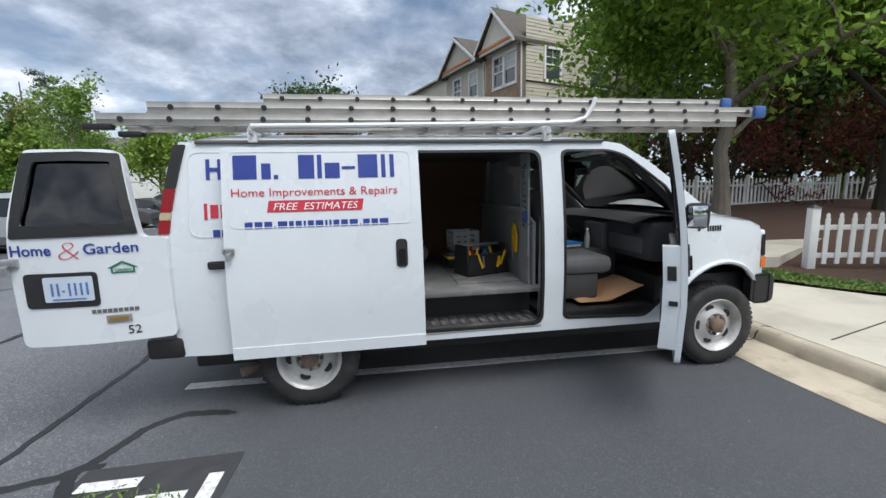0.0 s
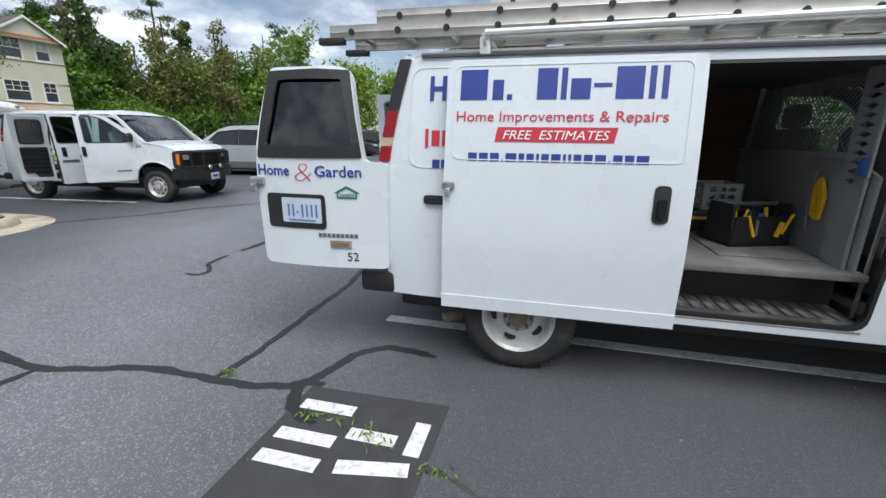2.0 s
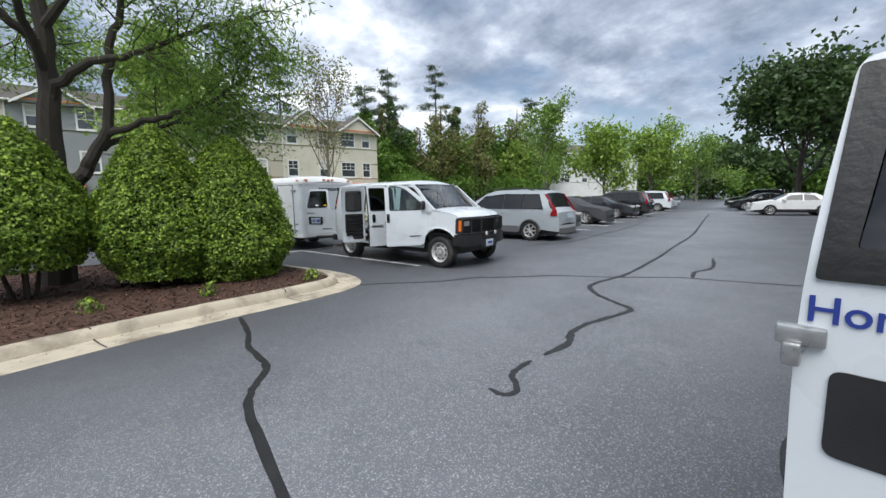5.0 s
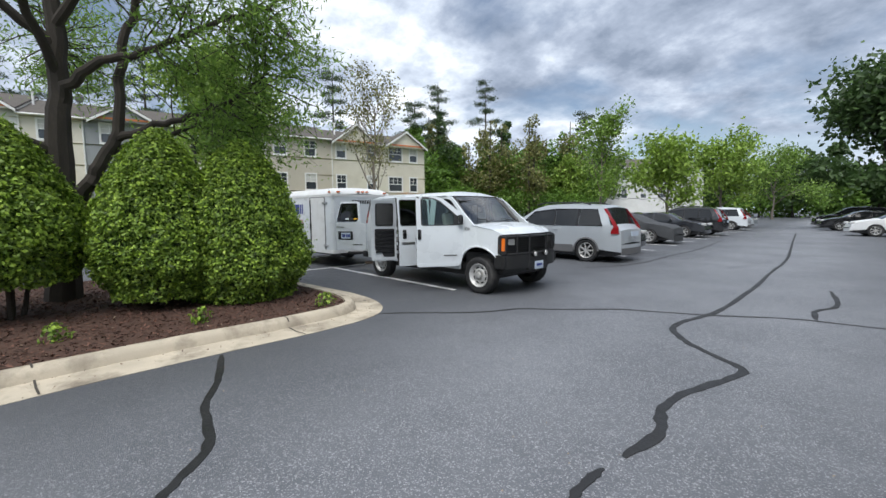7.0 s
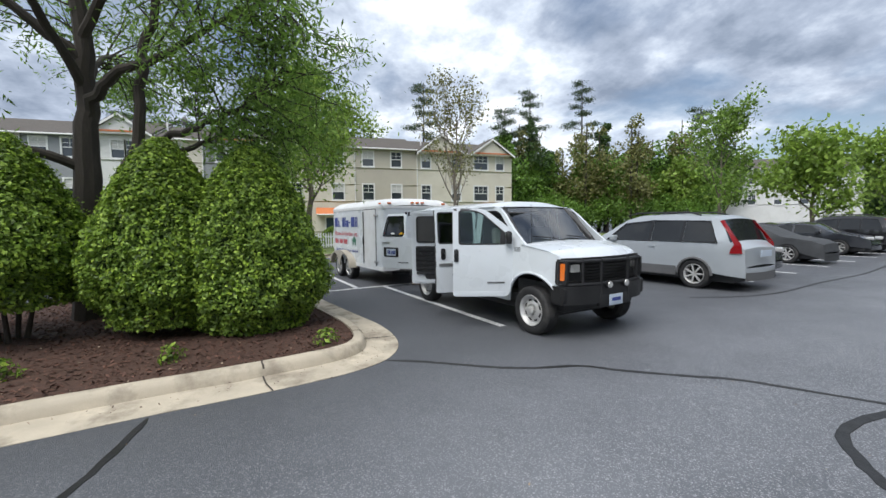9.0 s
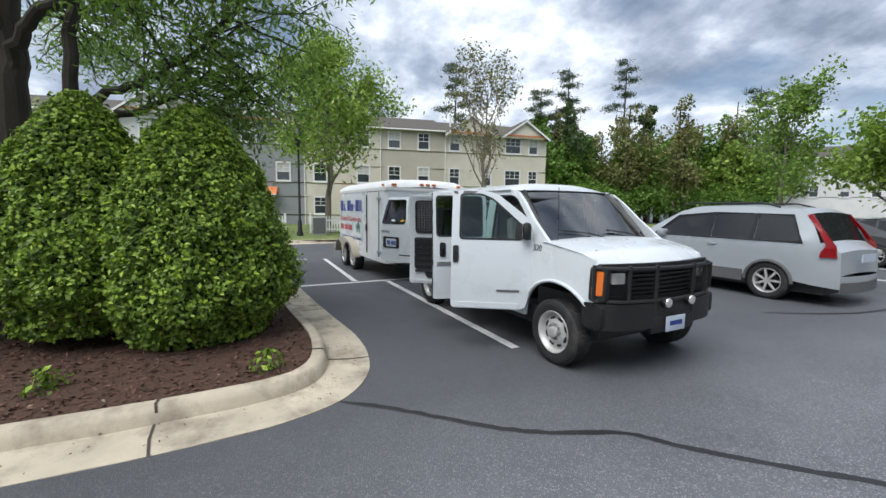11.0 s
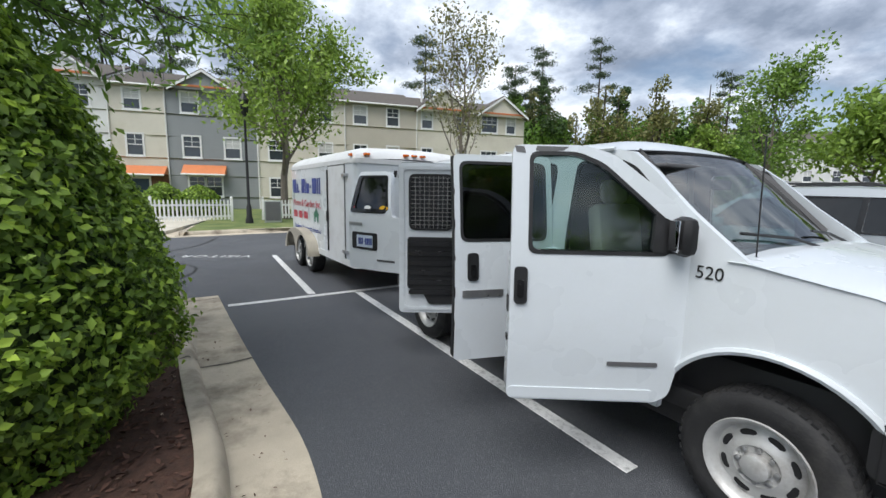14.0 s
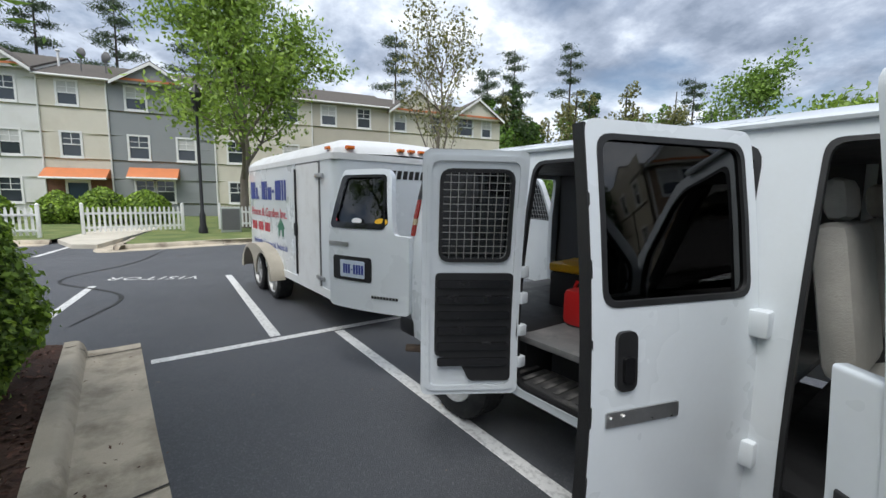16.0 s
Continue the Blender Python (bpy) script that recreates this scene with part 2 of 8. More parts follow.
M["glass_dark"] = glass_material("dark privacy glass", (0.10, 0.105, 0.11), 1.75)
M["glass"] = glass_material("tinted glass", (0.62, 0.73, 0.71), 1.6)
M["glass_screen"] = glass_material("raked windscreen glass", (0.55, 0.66, 0.66), 2.9)
M["house_glass"] = material("house window glass", (0.045, 0.055, 0.065), 0.08, vary=0.3, scale=0.8, spec=0.8)
M["mirror"] = material("mirror", (0.8, 0.8, 0.8), 0.02, metal=1.0, vary=0.0, rough_vary=0.0)
M["wood_dark"] = material("brown plywood", (0.10, 0.045, 0.022), 0.75, vary=0.3, scale=3, stretch=(1, 1, 6), dirt=(0.05, 0.03, 0.02), dirt_amt=0.5)
M["floor_van"] = material("worn grey van floor", (0.14, 0.14, 0.14), 0.7, vary=0.25, scale=5, dirt=(0.3, 0.29, 0.27), dirt_amt=0.5, dirt_scale=4, bump=0.2)
M["floor_dark"] = material("scuffed black rubber", (0.035, 0.035, 0.036), 0.7, vary=0.3, scale=8, dirt=(0.2, 0.19, 0.18), dirt_amt=0.5, dirt_scale=7)
M["partition"] = material("grey steel partition", (0.24, 0.245, 0.25), 0.5, vary=0.12, scale=4, dirt=(0.12, 0.11, 0.1), dirt_amt=0.4)
M["mat_tan"] = material("tan woven mat", (0.42, 0.24, 0.13), 0.85, vary=0.2, scale=60, bump=0.8, bump_scale=90)
M["crate"] = material("grey plastic crate", (0.42, 0.43, 0.42), 0.6, vary=0.08)
M["yellow"] = material("yellow plastic", (0.75, 0.42, 0.02), 0.4, vary=0.06)
M["red_plastic"] = material("red plastic", (0.55, 0.02, 0.02), 0.4, vary=0.08)
M["blue_plastic"] = material("blue plastic", (0.02, 0.16, 0.5), 0.4, vary=0.08)
M["blue_cap"] = material("faded blue rubber", (0.05, 0.12, 0.35), 0.7, vary=0.25, scale=20)
M["orange"] = material("orange paint", (0.72, 0.16, 0.03), 0.5, vary=0.1, scale=3)
M["tape"] = material("black tape", (0.014, 0.014, 0.014), 0.45, vary=0.3, scale=20, bump=0.3, bump_scale=30)
M["silver_car"] = material("silver car paint", (0.42, 0.45, 0.475), 0.34, metal=0.3, vary=0.02, coat=0.4, rough_vary=0.02)
M["dark_car"] = material("dark grey car paint", (0.035, 0.038, 0.045), 0.25, metal=0.3, vary=0.06, coat=0.8, rough_vary=0.02)
M["black_car"] = material("black car paint", (0.014, 0.014, 0.016), 0.2, vary=0.06, coat=0.9, rough_vary=0.02)
M["car_cover"] = material("grey car cover", (0.05, 0.053, 0.057), 0.7, vary=0.25, scale=4, bump=0.8, bump_scale=7)
M["bark"] = material("grey bark", (0.2, 0.17, 0.14), 0.95, vary=0.3, scale=8, stretch=(1, 1, 0.25), bump=1.0, bump_scale=40)
M["bark_dark"] = material("dark bark", (0.06, 0.05, 0.042), 0.95, vary=0.3, scale=8, stretch=(1, 1, 0.25), bump=1.0, bump_scale=40)


def leaf_material(name, col, vary=0.45, trans=0.35):
    m = bpy.data.materials.new(name)
    m.use_nodes = True
    t = m.node_tree
    b = t.nodes["Principled BSDF"]
    g = t.nodes.new("ShaderNodeNewGeometry")
    r = t.nodes.new("ShaderNodeValToRGB")
    els = r.color_ramp.elements
    els.new(0.5)
    for e, k in zip(els, ((0.0, 1 - vary), (0.55, 1.0), (1.0, 1 + vary))):
        e.position = k[0]
        e.color = (col[0] * k[1] * (1.1 if k[1] > 1 else 1), col[1] * k[1], col[2] * k[1] * 0.9, 1)
    t.links.new(g.outputs["Random Per Island"], r.inputs[0])
    b.inputs["Roughness"].default_value = 0.5
    t.links.new(r.outputs[0], b.inputs["Base Color"])
    tl = t.nodes.new("ShaderNodeBsdfTranslucent")
    t.links.new(r.outputs[0], tl.inputs[0])
    mx = t.nodes.new("ShaderNodeMixShader")
    mx.inputs[0].default_value = trans
    t.links.new(b.outputs[0], mx.inputs[1])
    t.links.new(tl.outputs[0], mx.inputs[2])
    t.links.new(mx.outputs[0], t.nodes["Material Output"].inputs[0])
    return m


M["leaf_shrub"] = leaf_material("shrub leaves", (0.175, 0.29, 0.05), vary=0.65, trans=0.5)
M["leaf_shrub_tip"] = leaf_material("young shrub leaves", (0.3, 0.45, 0.06))
# much darker than the leaves: the shade inside a shrub, put into the colour
M["shrub_shade"] = material("shrub interior shade", (0.03, 0.055, 0.016), 0.9, vary=0.5, scale=14)
M["leaf_tree"] = leaf_material("tree leaves", (0.18, 0.3, 0.06), trans=0.42)
M["leaf_oak"] = leaf_material("narrow oak leaves", (0.17, 0.3, 0.06), trans=0.55)
M["leaf_mid"] = leaf_material("maple leaves", (0.15, 0.28, 0.05), trans=0.42)
M["leaf_maple"] = leaf_material("yard maple leaves", (0.26, 0.43, 0.08), trans=0.55)
M["leaf_lime"] = leaf_material("lime leaves", (0.25, 0.38, 0.075), trans=0.42)
M["leaf_dark"] = leaf_material("dark woodland leaves", (0.06, 0.115, 0.035))
M["leaf_olive"] = leaf_material("olive budding leaves", (0.19, 0.2, 0.075))
M["leaf_pine"] = leaf_material("pine needles", (0.06, 0.1, 0.05), trans=0.3)
M["leaf_red"] = leaf_material("red maple leaves", (0.16, 0.04, 0.03))


# ---- building kit ----
from mathutils.geometry import delaunay_2d_cdt


def empty(name, m=None, label="", category="", group=""):
    ob = new(name)
    ob.empty_display_size = 0.2
    if m is not None:
        ob.matrix_basis = m
    return tagged(ob, label, category, group)


def finish(bm, sharp=0.6, recalc=True):
    if recalc:
        bmesh.ops.recalc_face_normals(bm, faces=bm.faces)
    for f in bm.faces:
        f.smooth = True
    for e in bm.edges:
        if len(e.link_faces) == 2 and e.calc_face_angle(0) > sharp:
            e.smooth = False
    me = bpy.data.meshes.new("m")
    bm.to_mesh(me)
    bm.free()
    return me


def part(name, bm, mat, parent=None, label="", m=None, sharp=0.6):
    me = bm if isinstance(bm, bpy.types.Mesh) else finish(bm, sharp)
    me.name = name
    if not me.materials:
        me.materials.append(M[mat] if isinstance(mat, str) else mat)
    ob = new(name, me)
    if parent is not None:
        ob.parent = parent
    if m is not None:
        ob.matrix_basis = m
    if label:
        ob["label"] = label
    return ob


def setting(name, bm, mat, label, category, sharp=0.6):
    return tagged(part(name, bm, mat, None, "", None, sharp), label, category, "", "structure")


def box(bm, x0, y0, z0, x1, y1, z1, bev=0.0, m=None):
    x0, x1, y0, y1, z0, z1 = min(x0, x1), max(x0, x1), min(y0, y1), max(y0, y1), min(z0, z1), max(z0, z1)
    r = bmesh.ops.create_cube(bm, size=1.0)
    vs = r["verts"]
    for v in vs:
        v.co = Vector(((x0 + x1) / 2 + v.co.x * (x1 - x0), (y0 + y1) / 2 + v.co.y * (y1 - y0), (z0 + z1) / 2 + v.co.z * (z1 - z0)))
    if bev:
        es = list({e for v in vs for e in v.link_edges})
        r2 = bmesh.ops.bevel(bm, geom=es, offset=bev, segments=2, affect="EDGES", profile=0.5)
        vs = list({v for f in r2["faces"] for v in f.verts} | {v for v in vs if v.is_valid})
    if m is not None:
        for v in vs:
            v.co = m @ v.co
    return bm


def B(*a, **k):
    return box(bmesh.new(), *a, **k)


def sweep(bm, pts, radii, n=8, cap=True):
    """A round tube along points, with a radius at each."""
    pts = [Vector(p) for p in pts]
    if isinstance(radii, (int, float)):
        radii = [radii] * len(pts)
    rings, side = [], None
    for i, p in enumerate(pts):
        d = (pts[min(i + 1, len(pts) - 1)] - pts[max(i - 1, 0)]).normalized()
        if side is None:
            side = d.orthogonal().normalized()
        else:
            side = (side - d * side.dot(d))
            side = side.normalized() if side.length > 1e-5 else d.orthogonal().normalized()
        up = d.cross(side)
        rings.append([bm.verts.new(p + (side * math.cos(a) + up * math.sin(a)) * radii[i]) for a in (2 * math.pi * k / n for k in range(n))])
    for a, b in zip(rings, rings[1:]):
        for k in range(n):
            bm.faces.new((a[k], a[(k + 1) % n], b[(k + 1) % n], b[k]))
    if cap:
        bm.faces.new(rings[0][::-1])
        bm.faces.new(rings[-1])
    return bm


def tube(pts, r, n=8):
    return sweep(bmesh.new(), pts, r, n)


def lathe(bm, prof, n=32, m=None):
    """A ring shape turned about the y axis: prof gives (radius, y)."""
    rings = []
    for r, y in prof:
        if r < 1e-5:
            v = Vector((0, y, 0))
            rings.append([bm.verts.new(m @ v if m else v)])
        else:
            ring = []
            for k in range(n):
                a = 2 * math.pi * k / n
                v = Vector((r * math.cos(a), y, r * math.sin(a)))
                ring.append(bm.verts.new(m @ v if m else v))
            rings.append(ring)
    for a, b in zip(rings, rings[1:]):
        for k in range(n):
            q = [a[k % len(a)], a[(k + 1) % len(a)], b[(k + 1) % len(b)], b[k % len(b)]]
            q = list(dict.fromkeys(q))
            if len(q) > 2:
                bm.faces.new(q)
    return bm


def inside(p, poly):
    c, j = False, len(poly) - 1
    for i in range(len(poly)):
        (xi, yi), (xj, yj) = poly[i], poly[j]
        if (yi > p[1]) != (yj > p[1]) and p[0] < (xj - xi) * (p[1] - yi) / (yj - yi) + xi:
            c = not c
        j = i
    return c


def rounded(pts, r, n=4):
    """A polygon with its corners rounded."""
    out = []
    N = len(pts)
    rs = r if isinstance(r, (list, tuple)) else [r] * N
    for i in range(N):
        p, a, b = Vector(pts[i]), Vector(pts[i - 1]), Vector(pts[(i + 1) % N])
        rr = min(rs[i], (a - p).length * 0.45, (b - p).length * 0.45)
        if rr < 1e-4:
            out.append(tuple(p))
            continue
        s, e = p + (a - p).normalized() * rr, p + (b - p).normalized() * rr
        for k in range(n + 1):
            t = k / n
            q = s * (1 - t) ** 2 + p * 2 * t * (1 - t) + e * t * t
            out.append((q.x, q.y))
    return out


def rect(x0, z0, x1, z1, r=0.0, n=4):
    return rounded([(x0, z0), (x1, z0), (x1, z1), (x0, z1)], r, n)


def arc(cx, cz, r, a0, a1, n=14, rz=None):
    return [(cx + r * math.cos(radians(a0 + (a1 - a0) * k / n)), cz + (rz or r) * math.sin(radians(a0 + (a1 - a0) * k / n))) for k in range(n + 1)]


def panel(outer, holes, place, thick, step=0.25, bm=None):
    """A curved sheet with holes, of some thickness: place(u, v, d) gives the point at depth d."""
    bm = bm or bmesh.new()
    loops = [outer] + list(holes)
    vs, es = [], []
    for lp in loops:
        k = len(vs)
        dense = []
        for i, p in enumerate(lp):
            q = lp[(i + 1) % len(lp)]
            cuts = max(1, int(math.hypot(q[0] - p[0], q[1] - p[1]) / step))
            dense += [(p[0] + (q[0] - p[0]) * j / cuts, p[1] + (q[1] - p[1]) * j / cuts) for j in range(cuts)]
        vs += dense
        es += [(k + i, k + (i + 1) % len(dense)) for i in range(len(dense))]
    xs, ys = [p[0] for p in outer], [p[1] for p in outer]
    edge = np.array(vs)
    if step < 10:
        for x in np.arange(min(xs) + step * 0.5, max(xs), step):
            for y in np.arange(min(ys) + step * 0.5, max(ys), step):
                if inside((x, y), outer) and not any(inside((x, y), h) for h in holes) and np.min((edge[:, 0] - x) ** 2 + (edge[:, 1] - y) ** 2) > (step * 0.35) ** 2:
                    vs.append((x, y))
    out_v, out_e, out_f, *_ = delaunay_2d_cdt([Vector(v) for v in vs], es, [], 0, 1e-5)
    keep = []
    for f in out_f:
        c = (sum(out_v[i][0] for i in f) / 3, sum(out_v[i][1] for i in f) / 3)
        if inside(c, outer) and not any(inside(c, h) for h in holes):
            keep.append(f)
    front = [bm.verts.new(place(v[0], v[1], 0.0)) for v in out_v]
    back = [bm.verts.new(place(v[0], v[1], thick)) for v in out_v] if thick else None
    count = {}
    for f in keep:
        bm.faces.new([front[i] for i in f])
        if thick:
            bm.faces.new([back[i] for i in reversed(f)])
        for i in range(3):
            a, b = f[i], f[(i + 1) % 3]
            count.setdefault((min(a, b), max(a, b)), []).append((a, b))
    if thick:
        for k, l in count.items():
            if len(l) == 1:
                a, b = l[0]
                bm.faces.new((front[a], back[a], back[b], front[b]))
    for v in [v for v in bm.verts if not v.link_faces]:
        bm.verts.remove(v)
    return bm


def flat(o, du, dv, dn):
    """A flat placing for panel(): an origin, two ways in the sheet and the way of its depth."""
    o, du, dv, dn = Vector(o), Vector(du), Vector(dv), Vector(dn)
    return lambda u, v, d: o + du * u + dv * v + dn * d


def grid(fn, nu, nv, bm=None, closed=False):
    bm = bm or bmesh.new()
    vs = [[bm.verts.new(fn(i / nu, j / nv)) for j in range(nv + 1)] for i in range(nu + 1)]
    for i in range(nu):
        for j in range(nv):
            bm.faces.new((vs[i][j], vs[i + 1][j], vs[i + 1][j + 1], vs[i][j + 1]))
    return bm


def smooth_line(pts, per=6):
    """Points along a smooth curve through the given ones."""
    P = [Vector(p) for p in pts]
    out = []
    for i in range(len(P) - 1):
        a, b, c, d = P[max(i - 1, 0)], P[i], P[i + 1], P[min(i + 2, len(P) - 1)]
        for k in range(per):
            t = k / per
            out.append(0.5 * (2 * b + (c - a) * t + (2 * a - 5 * b + 4 * c - d) * t * t + (3 * b - a - 3 * c + d) * t ** 3))
    return out + [P[-1]]


def offset_line(pts, dist):
    """The line moved to its left."""
    out = []
    for i, p in enumerate(pts):
        d = (pts[min(i + 1, len(pts) - 1)] - pts[max(i - 1, 0)]).normalized()
        out.append(Vector((p.x - d.y * dist, p.y + d.x * dist)))
    return out


def ribbon(pts, width, z=0.004, wobble=0.0, bm=None, per=6, thick=0.003):
    bm = bm or bmesh.new()
    line = smooth_line([Vector(p) for p in pts], per)
    rows = []
    for i, p in enumerate(line):
        d = (line[min(i + 1, len(line) - 1)] - line[max(i - 1, 0)]).normalized()
        n = Vector((-d.y, d.x))
        taper = 0.35 + 0.65 * min(1, min(i, len(line) - 1 - i) / 3) if wobble else 1
        w0 = width / 2 * taper * (1 + random.uniform(-wobble, wobble))
        w1 = width / 2 * taper * (1 + random.uniform(-wobble, wobble))
        j = random.uniform(-wobble, wobble) * width * 0.35
        rows.append([bm.verts.new((*(p + n * (w0 + j + 0.004)), z - thick)), bm.verts.new((*(p + n * (w0 + j)), z)), bm.verts.new((*(p - n * (w1 - j)), z)), bm.verts.new((*(p - n * (w1 - j + 0.004)), z - thick))])
    for a, b in zip(rows, rows[1:]):
        for k in range(3):
            bm.faces.new((a[k], a[k + 1], b[k + 1], b[k]))
    return bm


def text_mesh(body, size, depth=0.0015, shear=0.0, space=1.0, bold=0.0):
    """Raised lettering in the built-in font, lying in x, y, from its left end on the base line; size is the height of a capital."""
    cu = bpy.data.curves.new("text", "FONT")
    cu.body, cu.size, cu.extrude, cu.shear, cu.space_character, cu.offset = body, size / 0.73, depth, shear, space, bold * size
    cu.resolution_u = 3
    ob = bpy.data.objects.new("text", cu)
    me = bpy.data.meshes.new_from_object(ob)
    bpy.data.objects.remove(ob)
    return me


def fit_text(me, width):
    xs = [v.co.x for v in me.vertices]
    lo, w = min(xs), max(xs) - min(xs)
    for v in me.vertices:
        v.co.x = (v.co.x - lo) * width / w
    return me


def leaves(centres, size, normals=None, jitter=0.5, aspect=1.7, seed=1):
    """Many small folded leaves, one for each centre, as one mesh."""
    rng = np.random.default_rng(seed)
    c = np.asarray(centres, float)
    n = len(c)
    a = rng.normal(size=(n, 3))
    if normals is not None:
        a = np.asarray(normals) + a * jitter
    a /= np.linalg.norm(a, axis=1)[:, None] + 1e-9
    b = rng.normal(size=(n, 3))
    b -= (b * a).sum(1)[:, None] * a
    b /= np.linalg.norm(b, axis=1)[:, None] + 1e-9
    d = np.cross(a, b)
    s = size * rng.uniform(0.6, 1.35, (n, 1))
    L, W = b * s * aspect / 2, d * s / 2
    fold = a * s * 0.18
    v = np.stack([c - L, c + W * 0.9 - L * 0.1 + fold, c + L, c - W * 0.9 - L * 0.1 + fold], 1).reshape(-1, 3)
    i = np.arange(n) * 4
    me = bpy.data.meshes.new("leaves")
    f = np.concatenate([np.stack([i, i + 1, i + 2], 1), np.stack([i, i + 2, i + 3], 1)])
    me.vertices.add(len(v))
    me.vertices.foreach_set("co", v.ravel())
    me.loops.add(f.size)
    me.loops.foreach_set("vertex_index", f.ravel().astype(np.int32))
    me.polygons.add(len(f))
    me.polygons.foreach_set("loop_start", np.arange(0, f.size, 3, dtype=np.int32))
    me.update()
    me.validate()
    return me


# ---- ground, road marks, kerbs ----
def slab(poly, z0, z1, bm=None, step=50):
    return panel(poly, [], lambda u, v, d: Vector((u, v, z1 - d)), z1 - z0, step, bm)


gb = bmesh.new()
S = 2500
gv = [gb.verts.new(p) for p in ((-S, -S, 0), (S, -S, 0), (S, S, 0), (-S, S, 0))]
gb.faces.new(gv)
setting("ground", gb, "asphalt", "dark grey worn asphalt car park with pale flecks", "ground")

CRACKS = [
    ([(-1.1, 2.985), (-1.3, 3.0), (-1.5, 2.97), (-1.64, 2.8), (-1.69, 2.58), (-1.77, 2.39), (-1.98, 2.28), (-2.31, 2.225), (-2.6, 2.2), (-2.9, 2.13), (-3.45, 1.91), (-4.07, 1.91), (-5.2, 1.99), (-5.6, 2.12), (-5.97, 2.31), (-6.6, 2.3), (-7.21, 2.42), (-7.88, 2.47)], 0.062),
    ([(-2.31, 2.23), (-2.3, 2.5), (-2.33, 2.84), (-2.42, 3.56), (-2.46, 3.99), (-2.58, 4.51), (-2.6, 5.6), (-2.75, 7.0)], 0.05),
    ([(-3.45, 1.91), (-3.47, 1.6), (-3.5, 1.1), (-3.6, 0.3), (-3.5, -0.6), (-3.7, -2.5)], 0.055),
    ([(-1.62, 2.44), (-1.75, 2.39), (-1.7, 2.25), (-1.6, 2.16), (-1.45, 2.12)], 0.07),
    ([(-4.3, 3.6), (-4.15, 3.62), (-4.14, 3.76), (-4.35, 3.93), (-4.42, 4.12), (-4.45, 4.3)], 0.05),
    ([(-4.46, 4.5), (-4.5, 4.93), (-4.7, 5.34), (-4.75, 5.88), (-4.71, 6.63), (-5.09, 6.89), (-5.58, 7.18), (-5.95, 7.72), (-6.03, 9.02), (-6.58, 11.48), (-7.3, 14.2), (-8.32, 18.12), (-10.98, 26.46), (-14, 36)], 0.075),
    ([(-8.66, 4.6), (-8.44, 5.04), (-8.11, 5.55), (-7.89, 6.0), (-7.75, 6.6), (-7.53, 6.88), (-7.17, 7.4), (-6.87, 7.86), (-5.99, 8.6), (-5.24, 9.36), (-4.38, 9.75), (-2.5, 10.6), (0.5, 11.8)], 0.05),
    ([(-5.05, 9.55), (-5.25, 10.2), (-5.2, 10.9), (-5.68, 12.34)], 0.07),
    ([(-10.4, 11.2), (-10.1, 13), (-10.8, 16), (-11.6, 19.5), (-13.4, 25)], 0.06),
    ([(-15.4, 2.6), (-17.0, 2.65), (-18.6, 1.3), (-20.5, 1.9), (-22.6, 2.0)], 0.05),
]
for k, (pts, w) in enumerate(CRACKS):
    setting("crack_sealing", ribbon(pts, w, 0.0045 + 0.0002 * k, 0.28), "sealer", "black tar seal over a winding asphalt crack", "crack seal")

# thin open cracks
for pts in ([(-1.45, 2.14), (-1.2, 2.18), (-0.95, 2.02), (-0.7, 2.05), (-0.4, 1.95)],):
    setting("hairline_crack", ribbon(pts, 0.012, 0.004, 0.6), "joint", "thin open crack in the asphalt", "crack")


def stripe(a, b, w=0.1, z=0.006):
    a, b = Vector(a), Vector(b)
    n = max(2, int((b - a).length / 0.4))
    return ribbon([a.lerp(b, i / n) for i in range(n + 1)], w, z, 0.0, per=1)


ROW = Vector((math.cos(radians(13.2)), math.sin(radians(13.2))))
LINES = [((-1.71, 3.43), (3.1, 3.97)), ((-9.6, 6.575), (-14.2, 5.53)), ((-13.86, 3.76), (-15.3, 9.6)), ((-14.24, 4.84), (-18.3, 4.0)), ((-15.0, 2.3), (-17.9, 2.0)), ((-22.1, -0.5), (-24.3, -0.6)), ((-1.9, 6.2), (3.0, 6.75))]
for i in range(11):
    e = Vector((-10.75 - 0.262 * 2.8 * i, 11.82 + 2.8 * i)) if i else Vector((-10.05, 9.15))
    LINES.append((e, e - ROW * 4.9))
for k, (a, b) in enumerate(LINES):
    setting("parking_line", stripe(a, b, 0.105, 0.006 + 0.0003 * (k % 3)), "paint", "white painted parking bay line, slightly worn", "parking line")

# black sealed patch with the painted bay marks, turned to be read from the other side
PD = Matrix.Translation((-0.83, 2.52, 0)) @ Matrix.Rotation(radians(187), 4, "Z")
setting("bay_number_patch", slab([tuple((PD @ Vector((x, y, 0)))[:2]) for x, y in rounded([(0, 0), (0.86, 0.02), (0.9, 1.32), (0.03, 1.34)], 0.02)], 0.0005, 0.0035), "sealpatch", "black rectangle painted under white bay marks", "patch")

# kerb and gutter round the planted island
ISLE = [(-6.2, -3.4), (-6.65, -1.6), (-7.1, -0.2), (-7.43, 0.72), (-7.68, 1.5), (-7.93, 2.46), (-8.14, 3.4), (-8.4, 4.2), (-8.76, 4.67), (-9.36, 4.88), (-10.28, 4.8), (-11.5, 4.42), (-12.7, 4.05), (-14.49, 3.52)]


